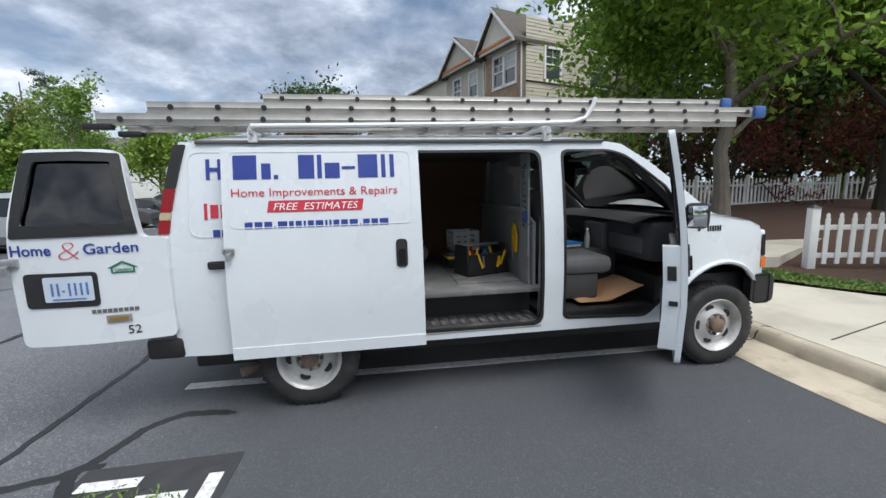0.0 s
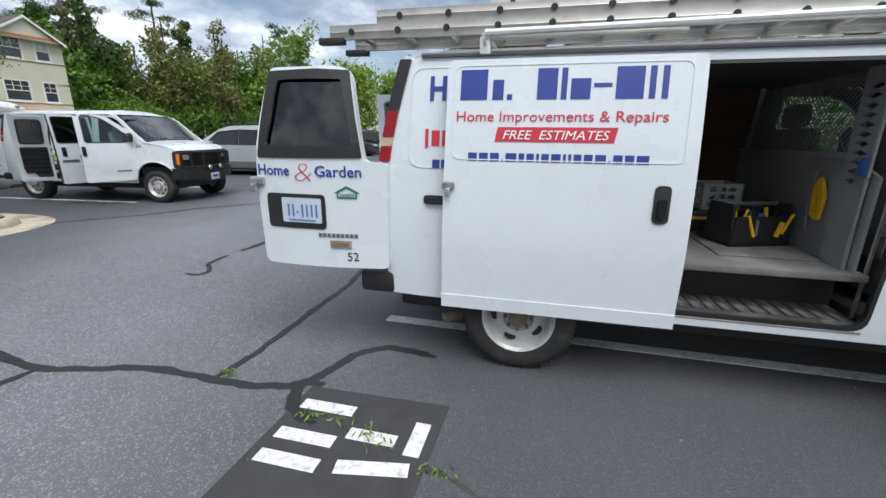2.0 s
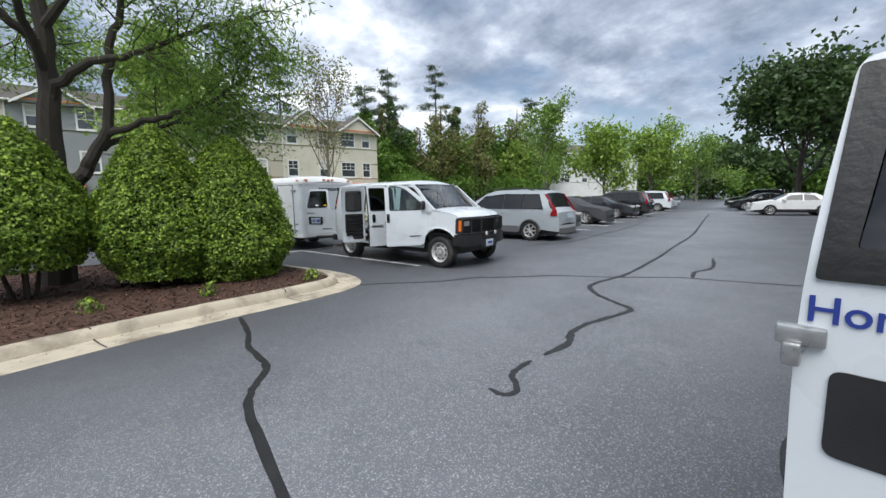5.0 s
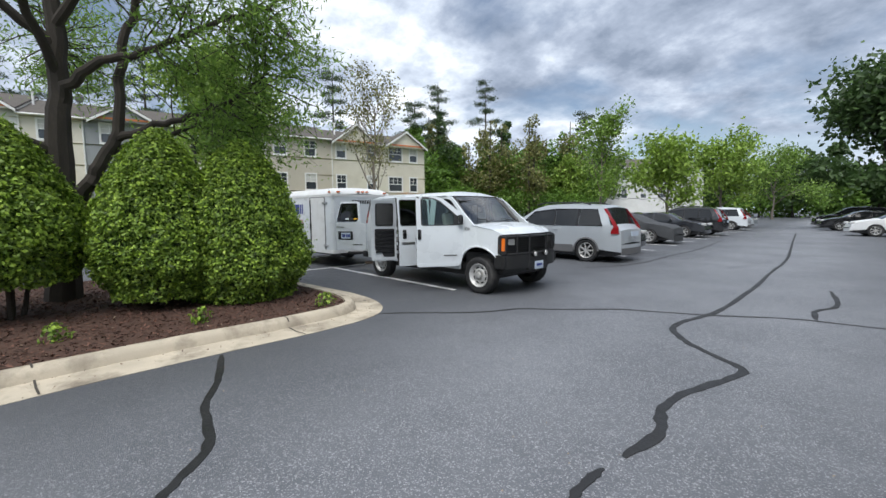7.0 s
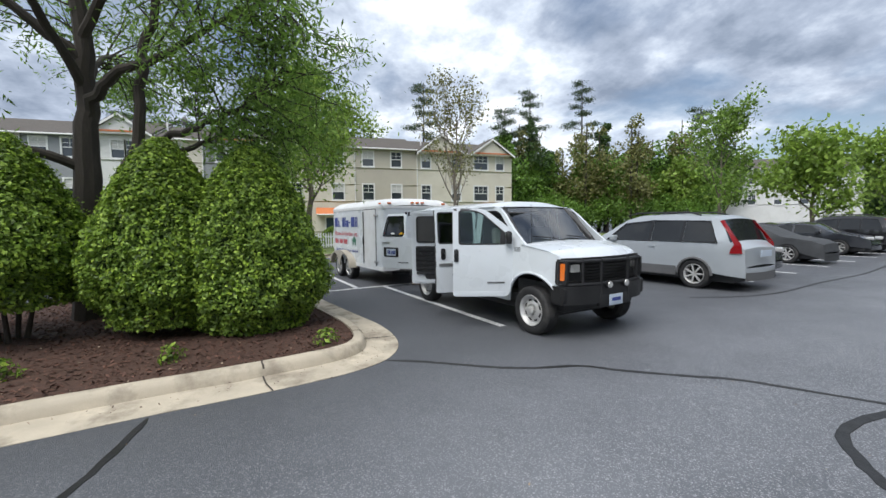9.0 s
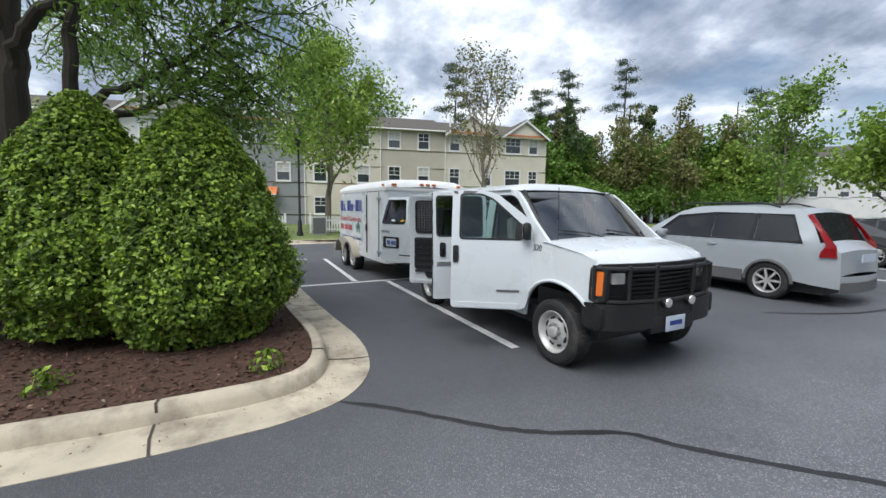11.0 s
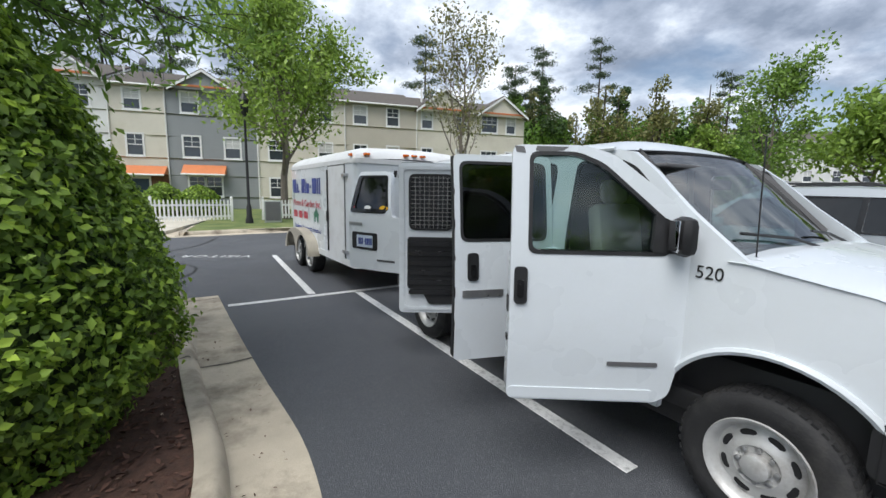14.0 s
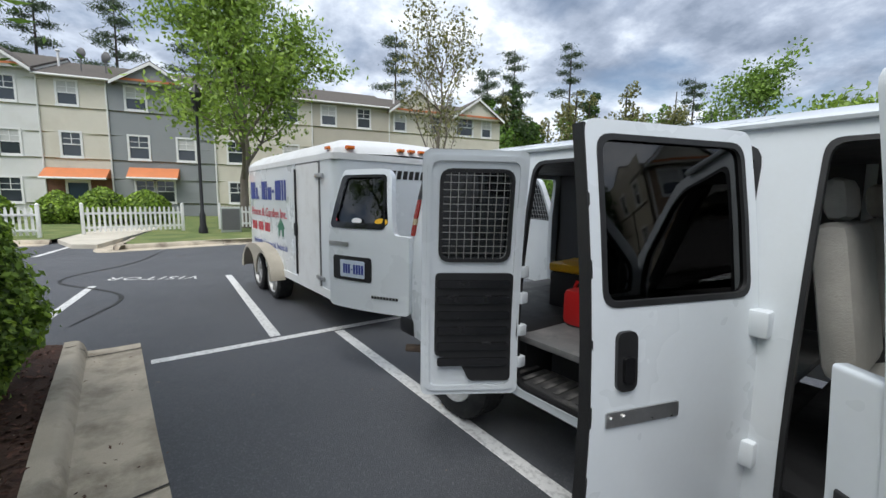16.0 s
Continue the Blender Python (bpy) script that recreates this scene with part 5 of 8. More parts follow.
cr = inside_van("milk_crate", 1.42, 0.22, 0.96, 5, "grey slotted plastic crate on a tool bag", "crate")
for s in (-1, 1):
    for nm, a in (("end_wall", True), ("side_wall", False)):
        L = 0.19 if a else 0.14
        wall = panel(rect(-L if not a else -0.14, 0, L if not a else 0.14, 0.2), [rect(-0.1 + 0.07 * i, 0.03 + 0.055 * j, -0.05 + 0.07 * i, 0.065 + 0.055 * j, 0.008) for i in range(3) for j in range(3)],
                     (lambda u, w, d, s=s: Vector((u, s * (0.14 - d), w))) if a else (lambda u, w, d, s=s: Vector((s * (0.14 - d), u, w))), 0.012, 0.5)
        part(nm, wall, "crate", cr)
part("base", B(-0.14, -0.14, 0, 0.14, 0.14, 0.012), "crate", cr)
bgc = inside_van("tool_bag", 1.42, 0.22, 0.78, 5, "black and yellow tool bag under a crate", "tool bag")
part("bag", B(-0.2, -0.15, 0, 0.2, 0.15, 0.18, 0.03), "black", bgc)
part("band", B(-0.203, -0.153, 0.1, 0.203, 0.153, 0.13, 0.01), "yellow", bgc)
tt = inside_van("tool_tote", 1.5, -0.22, 0.791, 20, "open black tool tote full of hand tools", "tool tote")
tw = bmesh.new()
for s in (-1, 1):
    panel([(-0.22, 0), (0.22, 0), (0.2, 0.2), (-0.2, 0.2)], [], lambda u, w, d, s=s: Vector((u, s * (0.13 - d), w)), 0.02, 1, tw)
    panel([(-0.13, 0), (0.13, 0), (0.1, 0.28), (-0.1, 0.28)], [], lambda u, w, d, s=s: Vector((s * (0.22 - d), u, w)), 0.02, 1, tw)
box(tw, -0.22, -0.13, 0, 0.22, 0.13, 0.015)
part("tote_body", tw, "black", tt)
part("carry_bar", tube([(-0.2, 0, 0.27), (0.2, 0, 0.27)], 0.014, 8), "steel", tt)
rt = random.Random(5)
for k in range(16):
    x, y = rt.uniform(-0.18, 0.18), rt.choice((-0.145, -0.06, 0.05, -0.142))
    a = Vector((x, y, 0.06 + rt.uniform(0, 0.06)))
    part("tool", tube([a, a + Vector((rt.uniform(-0.05, 0.05), rt.uniform(-0.02, 0.02), rt.uniform(0.1, 0.17)))], rt.uniform(0.008, 0.016), 6), rt.choice(("steel", "yellow", "red_plastic", "blue_plastic", "black_gloss", "steel")), tt)
sw = inside_van("hand_saw", 1.785, -0.42, 1.0, 0, "yellow handled saw hanging on the partition", "saw")
part("handle", panel(rounded([(-0.04, 0.0), (0.05, 0.02), (0.07, 0.2), (0.02, 0.28), (-0.05, 0.16)], 0.03), [rounded([(-0.01, 0.05), (0.03, 0.06), (0.04, 0.17), (0.0, 0.15)], 0.02)], lambda u, w, d: Vector((d - 0.02, u, w)), 0.02, 1), "yellow", sw)
part("blade", tube([(0, 0.1, 0.3), (0, 0.11, 0.05), (0, 0.08, -0.08)], 0.006, 5), "steel", sw)
dl = inside_van("dust_sheet_roll", 0.98, 0.55, 0.78, 0, "pale rolled dust sheet on the van floor", "roll")
part("roll", lathe(bmesh.new(), [(0, -0.1), (0.09, -0.1), (0.11, -0.06), (0.11, 0.06), (0.09, 0.1), (0, 0.1)], 16, Matrix.Translation((0, 0, 0.11))), "seat_pale", dl)
mt = inside_van("floor_mat", 2.55, -0.55, 0.58, 0, "tan woven floor mat in the footwell", "mat")
part("weave", grid(lambda a, b: Vector((-0.32 + a * 0.6, -0.25 + b * 0.5, 0.02 + 0.22 * max(0, a - 0.45) + 0.012 * math.sin(a * 12) * math.sin(b * 7))), 20, 14), "mat_tan", mt)
pp = inside_van("folded_papers", 2.35, -0.05, 0.985, 12, "blue and white papers between the seats", "papers")
part("sheets", B(-0.2, -0.14, 0, 0.2, 0.14, 0.03, 0.008), "white_plastic", pp)
part("folder", B(-0.17, -0.15, 0.03, 0.22, 0.1, 0.04, 0.004), "blue_plastic", pp)
bt = inside_van("water_bottle", 2.7, -0.02, 0.95, 0, "clear plastic water bottle on the engine cover", "bottle")
part("bottle_body", lathe(bmesh.new(), [(0, 0), (0.03, 0), (0.032, 0.12), (0.012, 0.17), (0.012, 0.19)], 14, Matrix.Rotation(math.pi / 2, 4, "X")), "clear", bt)
part("cap", lathe(bmesh.new(), [(0.014, 0.185), (0.014, 0.205), (0, 0.205)], 10, Matrix.Rotation(math.pi / 2, 4, "X")), "white_plastic", bt)

# roof rack and ladders
rk = empty("roof_rack", M1, "white tubular roof rack clamped to the van gutters", "roof rack")
for X in (-0.28, 1.86):
    part("crossbar", tube([(X, -0.93, 2.03), (X, -0.8, 2.045), (X, 0.8, 2.045), (X, 0.93, 2.03)], 0.02, 8), "white_plastic", rk)
    for s in (-1, 1):
        ft = part("foot", B(X - 0.03, s * 0.9 - 0.02, 1.94, X + 0.03, s * 0.9 + 0.02, 2.03, 0.006), "white_plastic", rk)
        part("clamp_bolt", tube([(X, s * 0.93 - 0.03, 1.99), (X, s * 0.93 + 0.03, 1.99)], 0.01, 6), "steel", ft)
for s in (-1, 1):
    part("side_rail", tube([(-0.28, s * 0.93, 2.045), (0.3, s * 0.93, 2.05), (1.8, s * 0.93, 2.07), (2.06, s * 0.93, 2.08), (2.16, s * 0.93, 2.11), (2.22, s * 0.93, 2.2), (2.24, s * 0.93, 2.26)], 0.017, 8), "white_plastic", rk)
part("carrier_bar", B(-0.25, -0.935, 2.005, 0.75, -0.915, 2.03, 0.004), "alu", rk)


def ladder(x0, x1, y0, y1, z, h, label, mat="alu", pitch=0.305, tip=None, feet=None):
    ld = empty("extension_ladder", M1, label, "ladder", "ladders on the roof")
    for y, s in ((y0, -1), (y1, 1)):
        rl = bmesh.new()
        sec = [(0, 0), (0.028, 0), (0.028, 0.006), (0.007, 0.009), (0.007, h * 0.42), (0.01, h * 0.5), (0.007, h * 0.58), (0.007, h - 0.009), (0.028, h - 0.006), (0.028, h), (0, h), (0, h * 0.58), (-0.003, h * 0.5), (0, h * 0.42)]
        ends_ = [[rl.verts.new((x, y - s * a, z + b)) for a, b in sec] for x in (x0, x1)]
        for k in range(len(sec)):
            rl.faces.new((ends_[0][k - 1], ends_[0][k], ends_[1][k], ends_[1][k - 1]))
        rl.faces.new(ends_[0])
        rl.faces.new(ends_[1][::-1])
        part("rail", rl, mat, ld)
    n = int((x1 - x0 - 0.2) / pitch)
    rung = finish(tube([(0, y0 - 0.006, 0), (0, y1 + 0.006, 0)], 0.017, 10))
    plug = finish(tube([(0, y0 - 0.0085, 0), (0, y0 - 0.005, 0)], 0.02, 10))
    for k in range(n + 1):
        x = x0 + 0.15 + k * pitch
        part("rung", rung, mat, ld, "", Matrix.Translation((x, 0, z + h / 2)))
        part("rung_end", plug, "black", ld, "", Matrix.Translation((x, 0, z + h / 2)))
    if tip:
        for y in (y0, y1):
            part("end_cap", B(x1 - 0.02, y - 0.03, z - 0.015, x1 + 0.09, y + 0.03, z + h + 0.012, 0.02), tip, ld, "blue plastic end cap")
    if feet:
        for y in (y0, y1):
            part("foot_shoe", B(x0 - 0.07, y - 0.03, z - 0.03, x0 + 0.1, y + 0.03, z + 0.01, 0.008), "black", ld, "black rubber foot")
    return ld


ladder(-1.29, 3.62, -0.8, -0.42, 2.068, 0.082, "long aluminium extension ladder lying flat on the roof rack", feet=True)
ladder(-0.98, 3.82, -0.775, -0.445, 2.156, 0.075, "upper section of an aluminium ladder with blue end caps", tip="blue_cap")
ladder(-0.7, 3.7, -0.3, 0.1, 2.24, 0.08, "second aluminium extension ladder on the roof rack", feet=True)
ladder(-0.34, 3.95, -0.275, 0.075, 2.326, 0.075, "upper section of the second ladder with blue caps", tip="blue_cap")
part("ladder_packing", B(-0.1, -0.32, 2.065, 0.05, 0.12, 2.238, 0.005), "wood_dark", rk)
part("ladder_packing", B(2.0, -0.32, 2.065, 2.15, 0.12, 2.238, 0.005), "wood_dark", rk)
ladder(-0.75, 1.6, 0.35, 0.75, 2.066, 0.085, "orange red fibreglass ladder on the roof rack", "red_fibre")

# ---- the other van ----
SHIFT = [(-1.3, -0.72), (-0.83, -0.27), (0.0, 0.28), (0.56, 0.92), (1.82, 2.05), (1.98, 2.22), (2.97, 3.0), (5.0, 5.03)]
V2 = van("cargo_van", (-12.494, 6.85), 14.0, "white cargo van with black bull bar and open doors", 2, 0.95, lambda x: float(np.interp(x, [a for a, b in SHIFT], [b for a, b in SHIFT])))
front_door(V2, -1, 56, gen=2)
for x, z, t in ((3.0, 1.235, "520"),):
    lettering(V2, "lettering", fit_text(text_mesh(t, 0.07, 0.001), 0.13), "black_ink", on_flank(x + 0.11, z, -1, 0.004), "black fleet number")
lettering(V2, "lettering", fit_text(text_mesh("520", 0.07, 0.001), 0.13), "black_ink", Matrix.Translation((3.83, -0.74, 1.256)) @ Matrix.Rotation(radians(84), 4, "Z") @ Matrix.Rotation(radians(27), 4, "X"), "black fleet number")
part("aerial", tube([(3.3, -0.8, 1.32), (3.28, -0.8, 1.95)], 0.004, 5), "black", V2)
# front leaf of the side doors
def leaf(x0, x1, hx, ang, win, name="side_door"):
    m = swing(hx, -0.97, ang)
    d = part(name, panel(rounded([(x0, 0.47), (x1, 0.47), (x1, 1.915), (x0, 1.915)], 0.05), [win], flank(-1), 0.05, 0.15), "van_white", V2, "", m)
    part("window_pane", panel(win, [], flank(-1, -0.01), 0.006, 0.2), "glass_dark", d)
    return d


w1 = rect(1.415, 1.325, 2.045, 1.86, 0.06)
sdl = leaf(1.365, 2.1, 2.11, 72, w1)
part("window_seal", panel(rect(1.405, 1.315, 2.055, 1.87, 0.06), [rect(1.425, 1.335, 2.035, 1.85, 0.05)], flank(-1, 0.003), 0.02, 0.15), "black", sdl)
hb = part("handle", panel(rect(1.455, 1.045, 1.535, 1.24, 0.03), [], flank(-1, 0.012), 0.02, 0.1), "black", sdl, "black recessed pull handle")
part("grip", panel(rect(1.475, 1.075, 1.513, 1.16, 0.012), [], flank(-1, 0.026), 0.014, 0.1), "black_gloss", hb)
part("edge_seal", panel(rect(1.36, 0.5, 1.37, 1.9), [], flank(-1, -0.0), 0.055, 0.2), "black", sdl)
hp = part("hasp", panel(rect(1.42, 0.93, 1.72, 0.98, 0.006), [], flank(-1, 0.008), 0.006, 0.1), "steel", sdl, "galvanised steel hasp")
for xx in (1.44, 1.49):
    part("bolt", tube([(xx, -1.0, 0.96), (xx, -1.012, 0.96)], 0.008, 6), "steel", hp)
for z in (0.72, 1.22):
    hg = part("hinge", B(2.08, -1.03, z - 0.05, 2.16, -0.95, z + 0.05, 0.01), "van_white", V2)
# rear leaf, its lining turned to the front
w2 = rect(1.03, 1.3, 1.42, 1.8, 0.06)
rdl = leaf(0.94, 1.53, 0.93, -122, w2)
part("inner_press", panel(rect(0.965, 0.5, 1.505, 1.885, 0.05), [rect(0.99, 0.53, 1.48, 1.855, 0.05)], flank(-1, -0.051), 0.012, 0.15), "van_white", rdl)
part("window_seal", panel(rect(1.015, 1.285, 1.435, 1.815, 0.07), [rect(1.035, 1.305, 1.415, 1.795, 0.055)], flank(-1, -0.045), 0.02, 0.15), "black", rdl)
gr = bmesh.new()
for k in range(10):
    sweep(gr, [flank(-1, -0.055)(1.03 + k * 0.043, 1.3, 0), flank(-1, -0.055)(1.03 + k * 0.043, 1.8, 0)], 0.0022, 4)
for k in range(13):
    sweep(gr, [flank(-1, -0.057)(1.03, 1.3 + k * 0.04, 0), flank(-1, -0.057)(1.42, 1.3 + k * 0.04, 0)], 0.0022, 4)
tagged(part("window_grid", gr, "alu", rdl, "wire security grid"), kind="stuff")
ln = part("door_lining", panel(rounded([(0.99, 0.56), (1.24, 0.56), (1.3, 0.68), (1.45, 0.72), (1.45, 1.22), (0.99, 1.22)], 0.03), [], flank(-1, -0.05), 0.02, 0.2), "black", rdl, "ribbed black plastic door lining")
for k in range(6):
    part("lining_rib", panel(rect(1.01, 0.66 + k * 0.095, 1.435, 0.705 + k * 0.095, 0.015), [], flank(-1, -0.068), 0.022, 0.2), "black_gloss", ln)
part("latch_rod", B(1.2, -0.93, 1.86, 1.5, -0.84, 1.92, 0.01), "black", rdl)
for z in (0.66, 0.86, 1.06, 1.22):
    part("hinge", B(0.88, -0.99, z - 0.035, 0.96, -0.93, z + 0.035, 0.008), "van_white", V2)
# rear doors
d2, p2 = rear_door(V2, -1, (-0.27, -1.0), 25, 2)
out2 = lambda u, w, t: p2(u, w, -0.003 - t)
part("plate_recess", panel(rect(0.38, 0.9, 0.84, 1.12, 0.03), [], out2, 0.004, 0.15), "black", d2)
pl2 = part("number_plate", panel(rect(0.45, 0.93, 0.74, 1.085, 0.012), [], lambda u, w, t: p2(u, w, -0.010 - t), 0.004, 0.2), "plate", d2, "pale number plate with blue bars")
for k in range(8):
    part("plate_bar", blocks([(0.7 - 0.031 * k - 0.022, 0.022 if k != 3 else 0.014, 0.965 if k != 3 else 0.998, 1.05 if k != 3 else 1.01)], lambda u, w, t: p2(u, w, -0.0145 - t)), "blue_ink", pl2)
for k in range(9):
    part("maker_block", blocks([(0.36 - 0.03 * k, 0.023, 0.765, 0.79)], out2), "black_ink", d2)
part("hasp", panel(rect(0.64, 1.21, 0.9, 1.245, 0.006), [], out2, 0.006, 0.3), "steel", d2)
part("tint_frame", panel(rounded([(0.24, 1.375), (0.88, 1.37), (0.83, 1.85), (0.31, 1.85)], 0.05), [rounded([(0.265, 1.425), (0.815, 1.425), (0.765, 1.825), (0.335, 1.825)], 0.04)], out2, 0.004, 0.1), "black_gloss", d2)
for u, mt2, sz in ((0.29, "yellow", 0.05), (0.83, "red_ink", 0.03), (0.55, "white_ink", 0.045)):
    part("sticker", panel([(u + sz * 1.3 * math.cos(a), 1.44 + sz * 0.6 * math.sin(a)) for a in np.linspace(0, 2 * math.pi, 14)[:-1]], [], lambda u, w, t: p2(u, w, -0.004 - t), 0.002, 1), mt2, d2, "round sticker")
rear_door(V2, 1, (-0.27, 1.0), -15, 2)
# red can and boxes inside the other van
M2 = V2.matrix_basis
gc = empty("petrol_can", M2 @ pose(0.98, -0.35, 0.78), "red plastic petrol can on the van floor", "petrol can")
part("can_body", B(-0.14, -0.1, 0, 0.14, 0.1, 0.26, 0.045), "red_plastic", gc)
part("spout", tube([(0.06, 0, 0.25), (0.06, 0, 0.32)], 0.025, 10), "red_plastic", gc)
part("carry_handle", tube([(-0.11, 0, 0.24), (-0.09, 0, 0.3), (0.0, 0, 0.3), (0.03, 0, 0.25)], 0.013, 8), "red_plastic", gc)
tbx = empty("tool_box", M2 @ pose(0.75, 0.1, 0.78, 0, 0, 8), "black tool box with a yellow lid", "tool box")
part("box_body", B(-0.3, -0.2, 0, 0.3, 0.2, 0.3, 0.02), "black", tbx)
part("lid", B(-0.31, -0.21, 0.3, 0.31, 0.21, 0.37, 0.02), "yellow", tbx)
part("latch", B(0.29, -0.05, 0.22, 0.325, 0.05, 0.3, 0.006), "red_plastic", tbx)
# bull bar
bu = new("bull_bar")
bu.parent = V2
def by(y, z, o=0.0):
    return Vector((4.2 - 0.1 * (abs(y) / 0.7) ** 2 + o, y, z))
for z in (0.8, 1.13):
    part("hoop", tube([by(-0.9, z, -0.1), by(-0.72, z)] + [by(y, z) for y in np.linspace(-0.6, 0.6, 7)] + [by(0.72, z), by(0.9, z, -0.1)], 0.022, 8), "black", bu)
for y in (-0.9, -0.62, -0.3, 0.3, 0.62, 0.9):
    part("upright", tube([by(y, 0.56 if abs(y) < 0.5 else 0.8, -0.1 * (abs(y) > 0.8)), by(y, 1.16, -0.1 * (abs(y) > 0.8))], 0.022, 8), "black", bu)
part("push_plate", B(4.13, -0.34, 0.46, 4.2, 0.34, 0.64, 0.02), "black", bu)
for y in (-0.18, 0.2):
    fl = part("fog_lamp", lathe(bmesh.new(), [(0, -0.03), (0.055, -0.03), (0.058, 0.0), (0.045, 0.035), (0, 0.05)], 18, Matrix.Translation((4.21, y, 0.78)) @ Matrix.Rotation(radians(90), 4, "Z")), "black", bu, "small round fog lamp in a black housing")
    part("lens", lathe(bmesh.new(), [(0.05, 0.0), (0.045, -0.012), (0, -0.018)], 18, Matrix.Translation((4.245, y, 0.78)) @ Matrix.Rotation(radians(90), 4, "Z")), "clear", fl)
gr3 = bmesh.new()
for k in range(22):
    y = 0.3 + k * 0.028
    sweep(gr3, [by(y, 0.85), by(y, 1.12)], 0.003, 4)
for k in range(10):
    sweep(gr3, [by(y, 0.85 + k * 0.028) for y in (0.3, 0.6, 0.9)], 0.003, 4)
tagged(part("wire_guard", gr3, "black", bu), kind="stuff")
fp = part("number_plate", B(4.215, -0.16, 0.47, 4.222, 0.15, 0.63, 0.003), "plate", V2, "pale front number plate")
part("plate_bar", B(4.2225, -0.1, 0.53, 4.224, 0.1, 0.58), "blue_ink", fp)


# ---- plants ----
def shrub(pos, r, h, seed, n=52000, leaf=0.032, lift=0.03, label="dense clipped evergreen shrub with small glossy leaves"):
    rng = np.random.default_rng(seed)
    s = empty("shrub", pose(pos[0], pos[1], 0.1), label, "shrub", "shrubs in the mulch bed")
    def radius(th, f):
        base = (0.68 + 0.32 * min(1, max(0, f - lift) / 0.2)) * max(0.0, 1 - max(0, (f - 0.12) / 0.88) ** 1.8) ** 0.74
        return r * base * (1 + 0.2 * noise.noise((math.cos(th) * 1.3 + seed, math.sin(th) * 1.3, f * 3)) + 0.13 * noise.noise((math.cos(th) * 4 + seed, math.sin(th) * 4, f * 9)) + 0.07 * noise.noise((math.cos(th) * 11 + seed, math.sin(th) * 11, f * 25)))
    pts, nor = [], []
    th = rng.uniform(0, 2 * math.pi, n)
    f = lift + (0.99 - lift) * rng.uniform(0, 1, n) ** 0.9
    dep = rng.exponential(0.07, n) - np.where(rng.uniform(0, 1, n) < 0.06, rng.uniform(0, 0.09, n), 0)
    for a, b, d in zip(th, f, dep):
        q = max(0.02, radius(a, b) - d + 0.03)
        pts.append((math.cos(a) * q, math.sin(a) * q, b * h))
        nor.append((math.cos(a), math.sin(a), 0.25 + b * 0.9))
    tagged(part("foliage", leaves(pts, leaf, nor, 0.7, 1.6, seed), "leaf_shrub", s), kind="stuff")
    k = n // 4
    pick = rng.integers(0, n, k)
    tips = [(pts[i][0] * 1.03, pts[i][1] * 1.03, pts[i][2] + 0.015) for i in pick]
    tagged(part("young_growth", leaves(tips, leaf * 1.1, [nor[i] for i in pick], 0.6, 1.6, seed + 1), "leaf_shrub_tip", s), kind="stuff")
    # added dark shell behind the leaves, standing in for the shaded interior
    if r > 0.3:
        part("inner_mass", grid(lambda a, b: Vector((math.cos(a * 2 * math.pi) * 0.84 * radius(a * 2 * math.pi, lift + 0.1 + b * (0.87 - lift)), math.sin(a * 2 * math.pi) * 0.84 * radius(a * 2 * math.pi, lift + 0.1 + b * (0.87 - lift)), (lift + 0.1 + b * (0.87 - lift)) * h)), 24, 14), "shrub_shade", s)
    st = bmesh.new()
    for q in range(5):
        a = rng.uniform(0, 6.28)
        sweep(st, [(0.12 * r * math.cos(a), 0.12 * r * math.sin(a), -0.1), (0.25 * r * math.cos(a), 0.25 * r * math.sin(a), h * 0.2), (0.3 * r * math.cos(a), 0.3 * r * math.sin(a), h * 0.45)], [0.035 * r, 0.025 * r, 0.012 * r], 6)
    part("stem", st, "bark_dark", s)
    return s


def grow(rng, bm, p, d, length, rad, level, levels, ends, spread, up, n=5, split=3):
    pts, rads = [Vector(p)], [rad]
    d = Vector(d).normalized()
    for k in range(n):
        d = (d + Vector(rng.normal(0, 0.13, 3)) + Vector((0, 0, up))).normalized()
        pts.append(pts[-1] + d * length / n)
        rads.append(rad * (1 - 0.55 * (k + 1) / n))
        if level >= levels - 1:
            ends.append(tuple(pts[-1]))
    sweep(bm, pts, rads, 7 if level < 2 else 4)
    if level >= levels:
        return
    for k in range(split + (1 if level == 0 else 0)):
        i = rng.integers(max(1, n // 2), n + 1)
        o = Vector(rng.normal(0, 1, 3))
        o = (o - d * o.dot(d)).normalized()
        grow(rng, bm, pts[i], d * (1 - spread) + o * spread, length * rng.uniform(0.55, 0.8), rads[i] * 0.75, level + 1, levels, ends, spread, up, n, split)


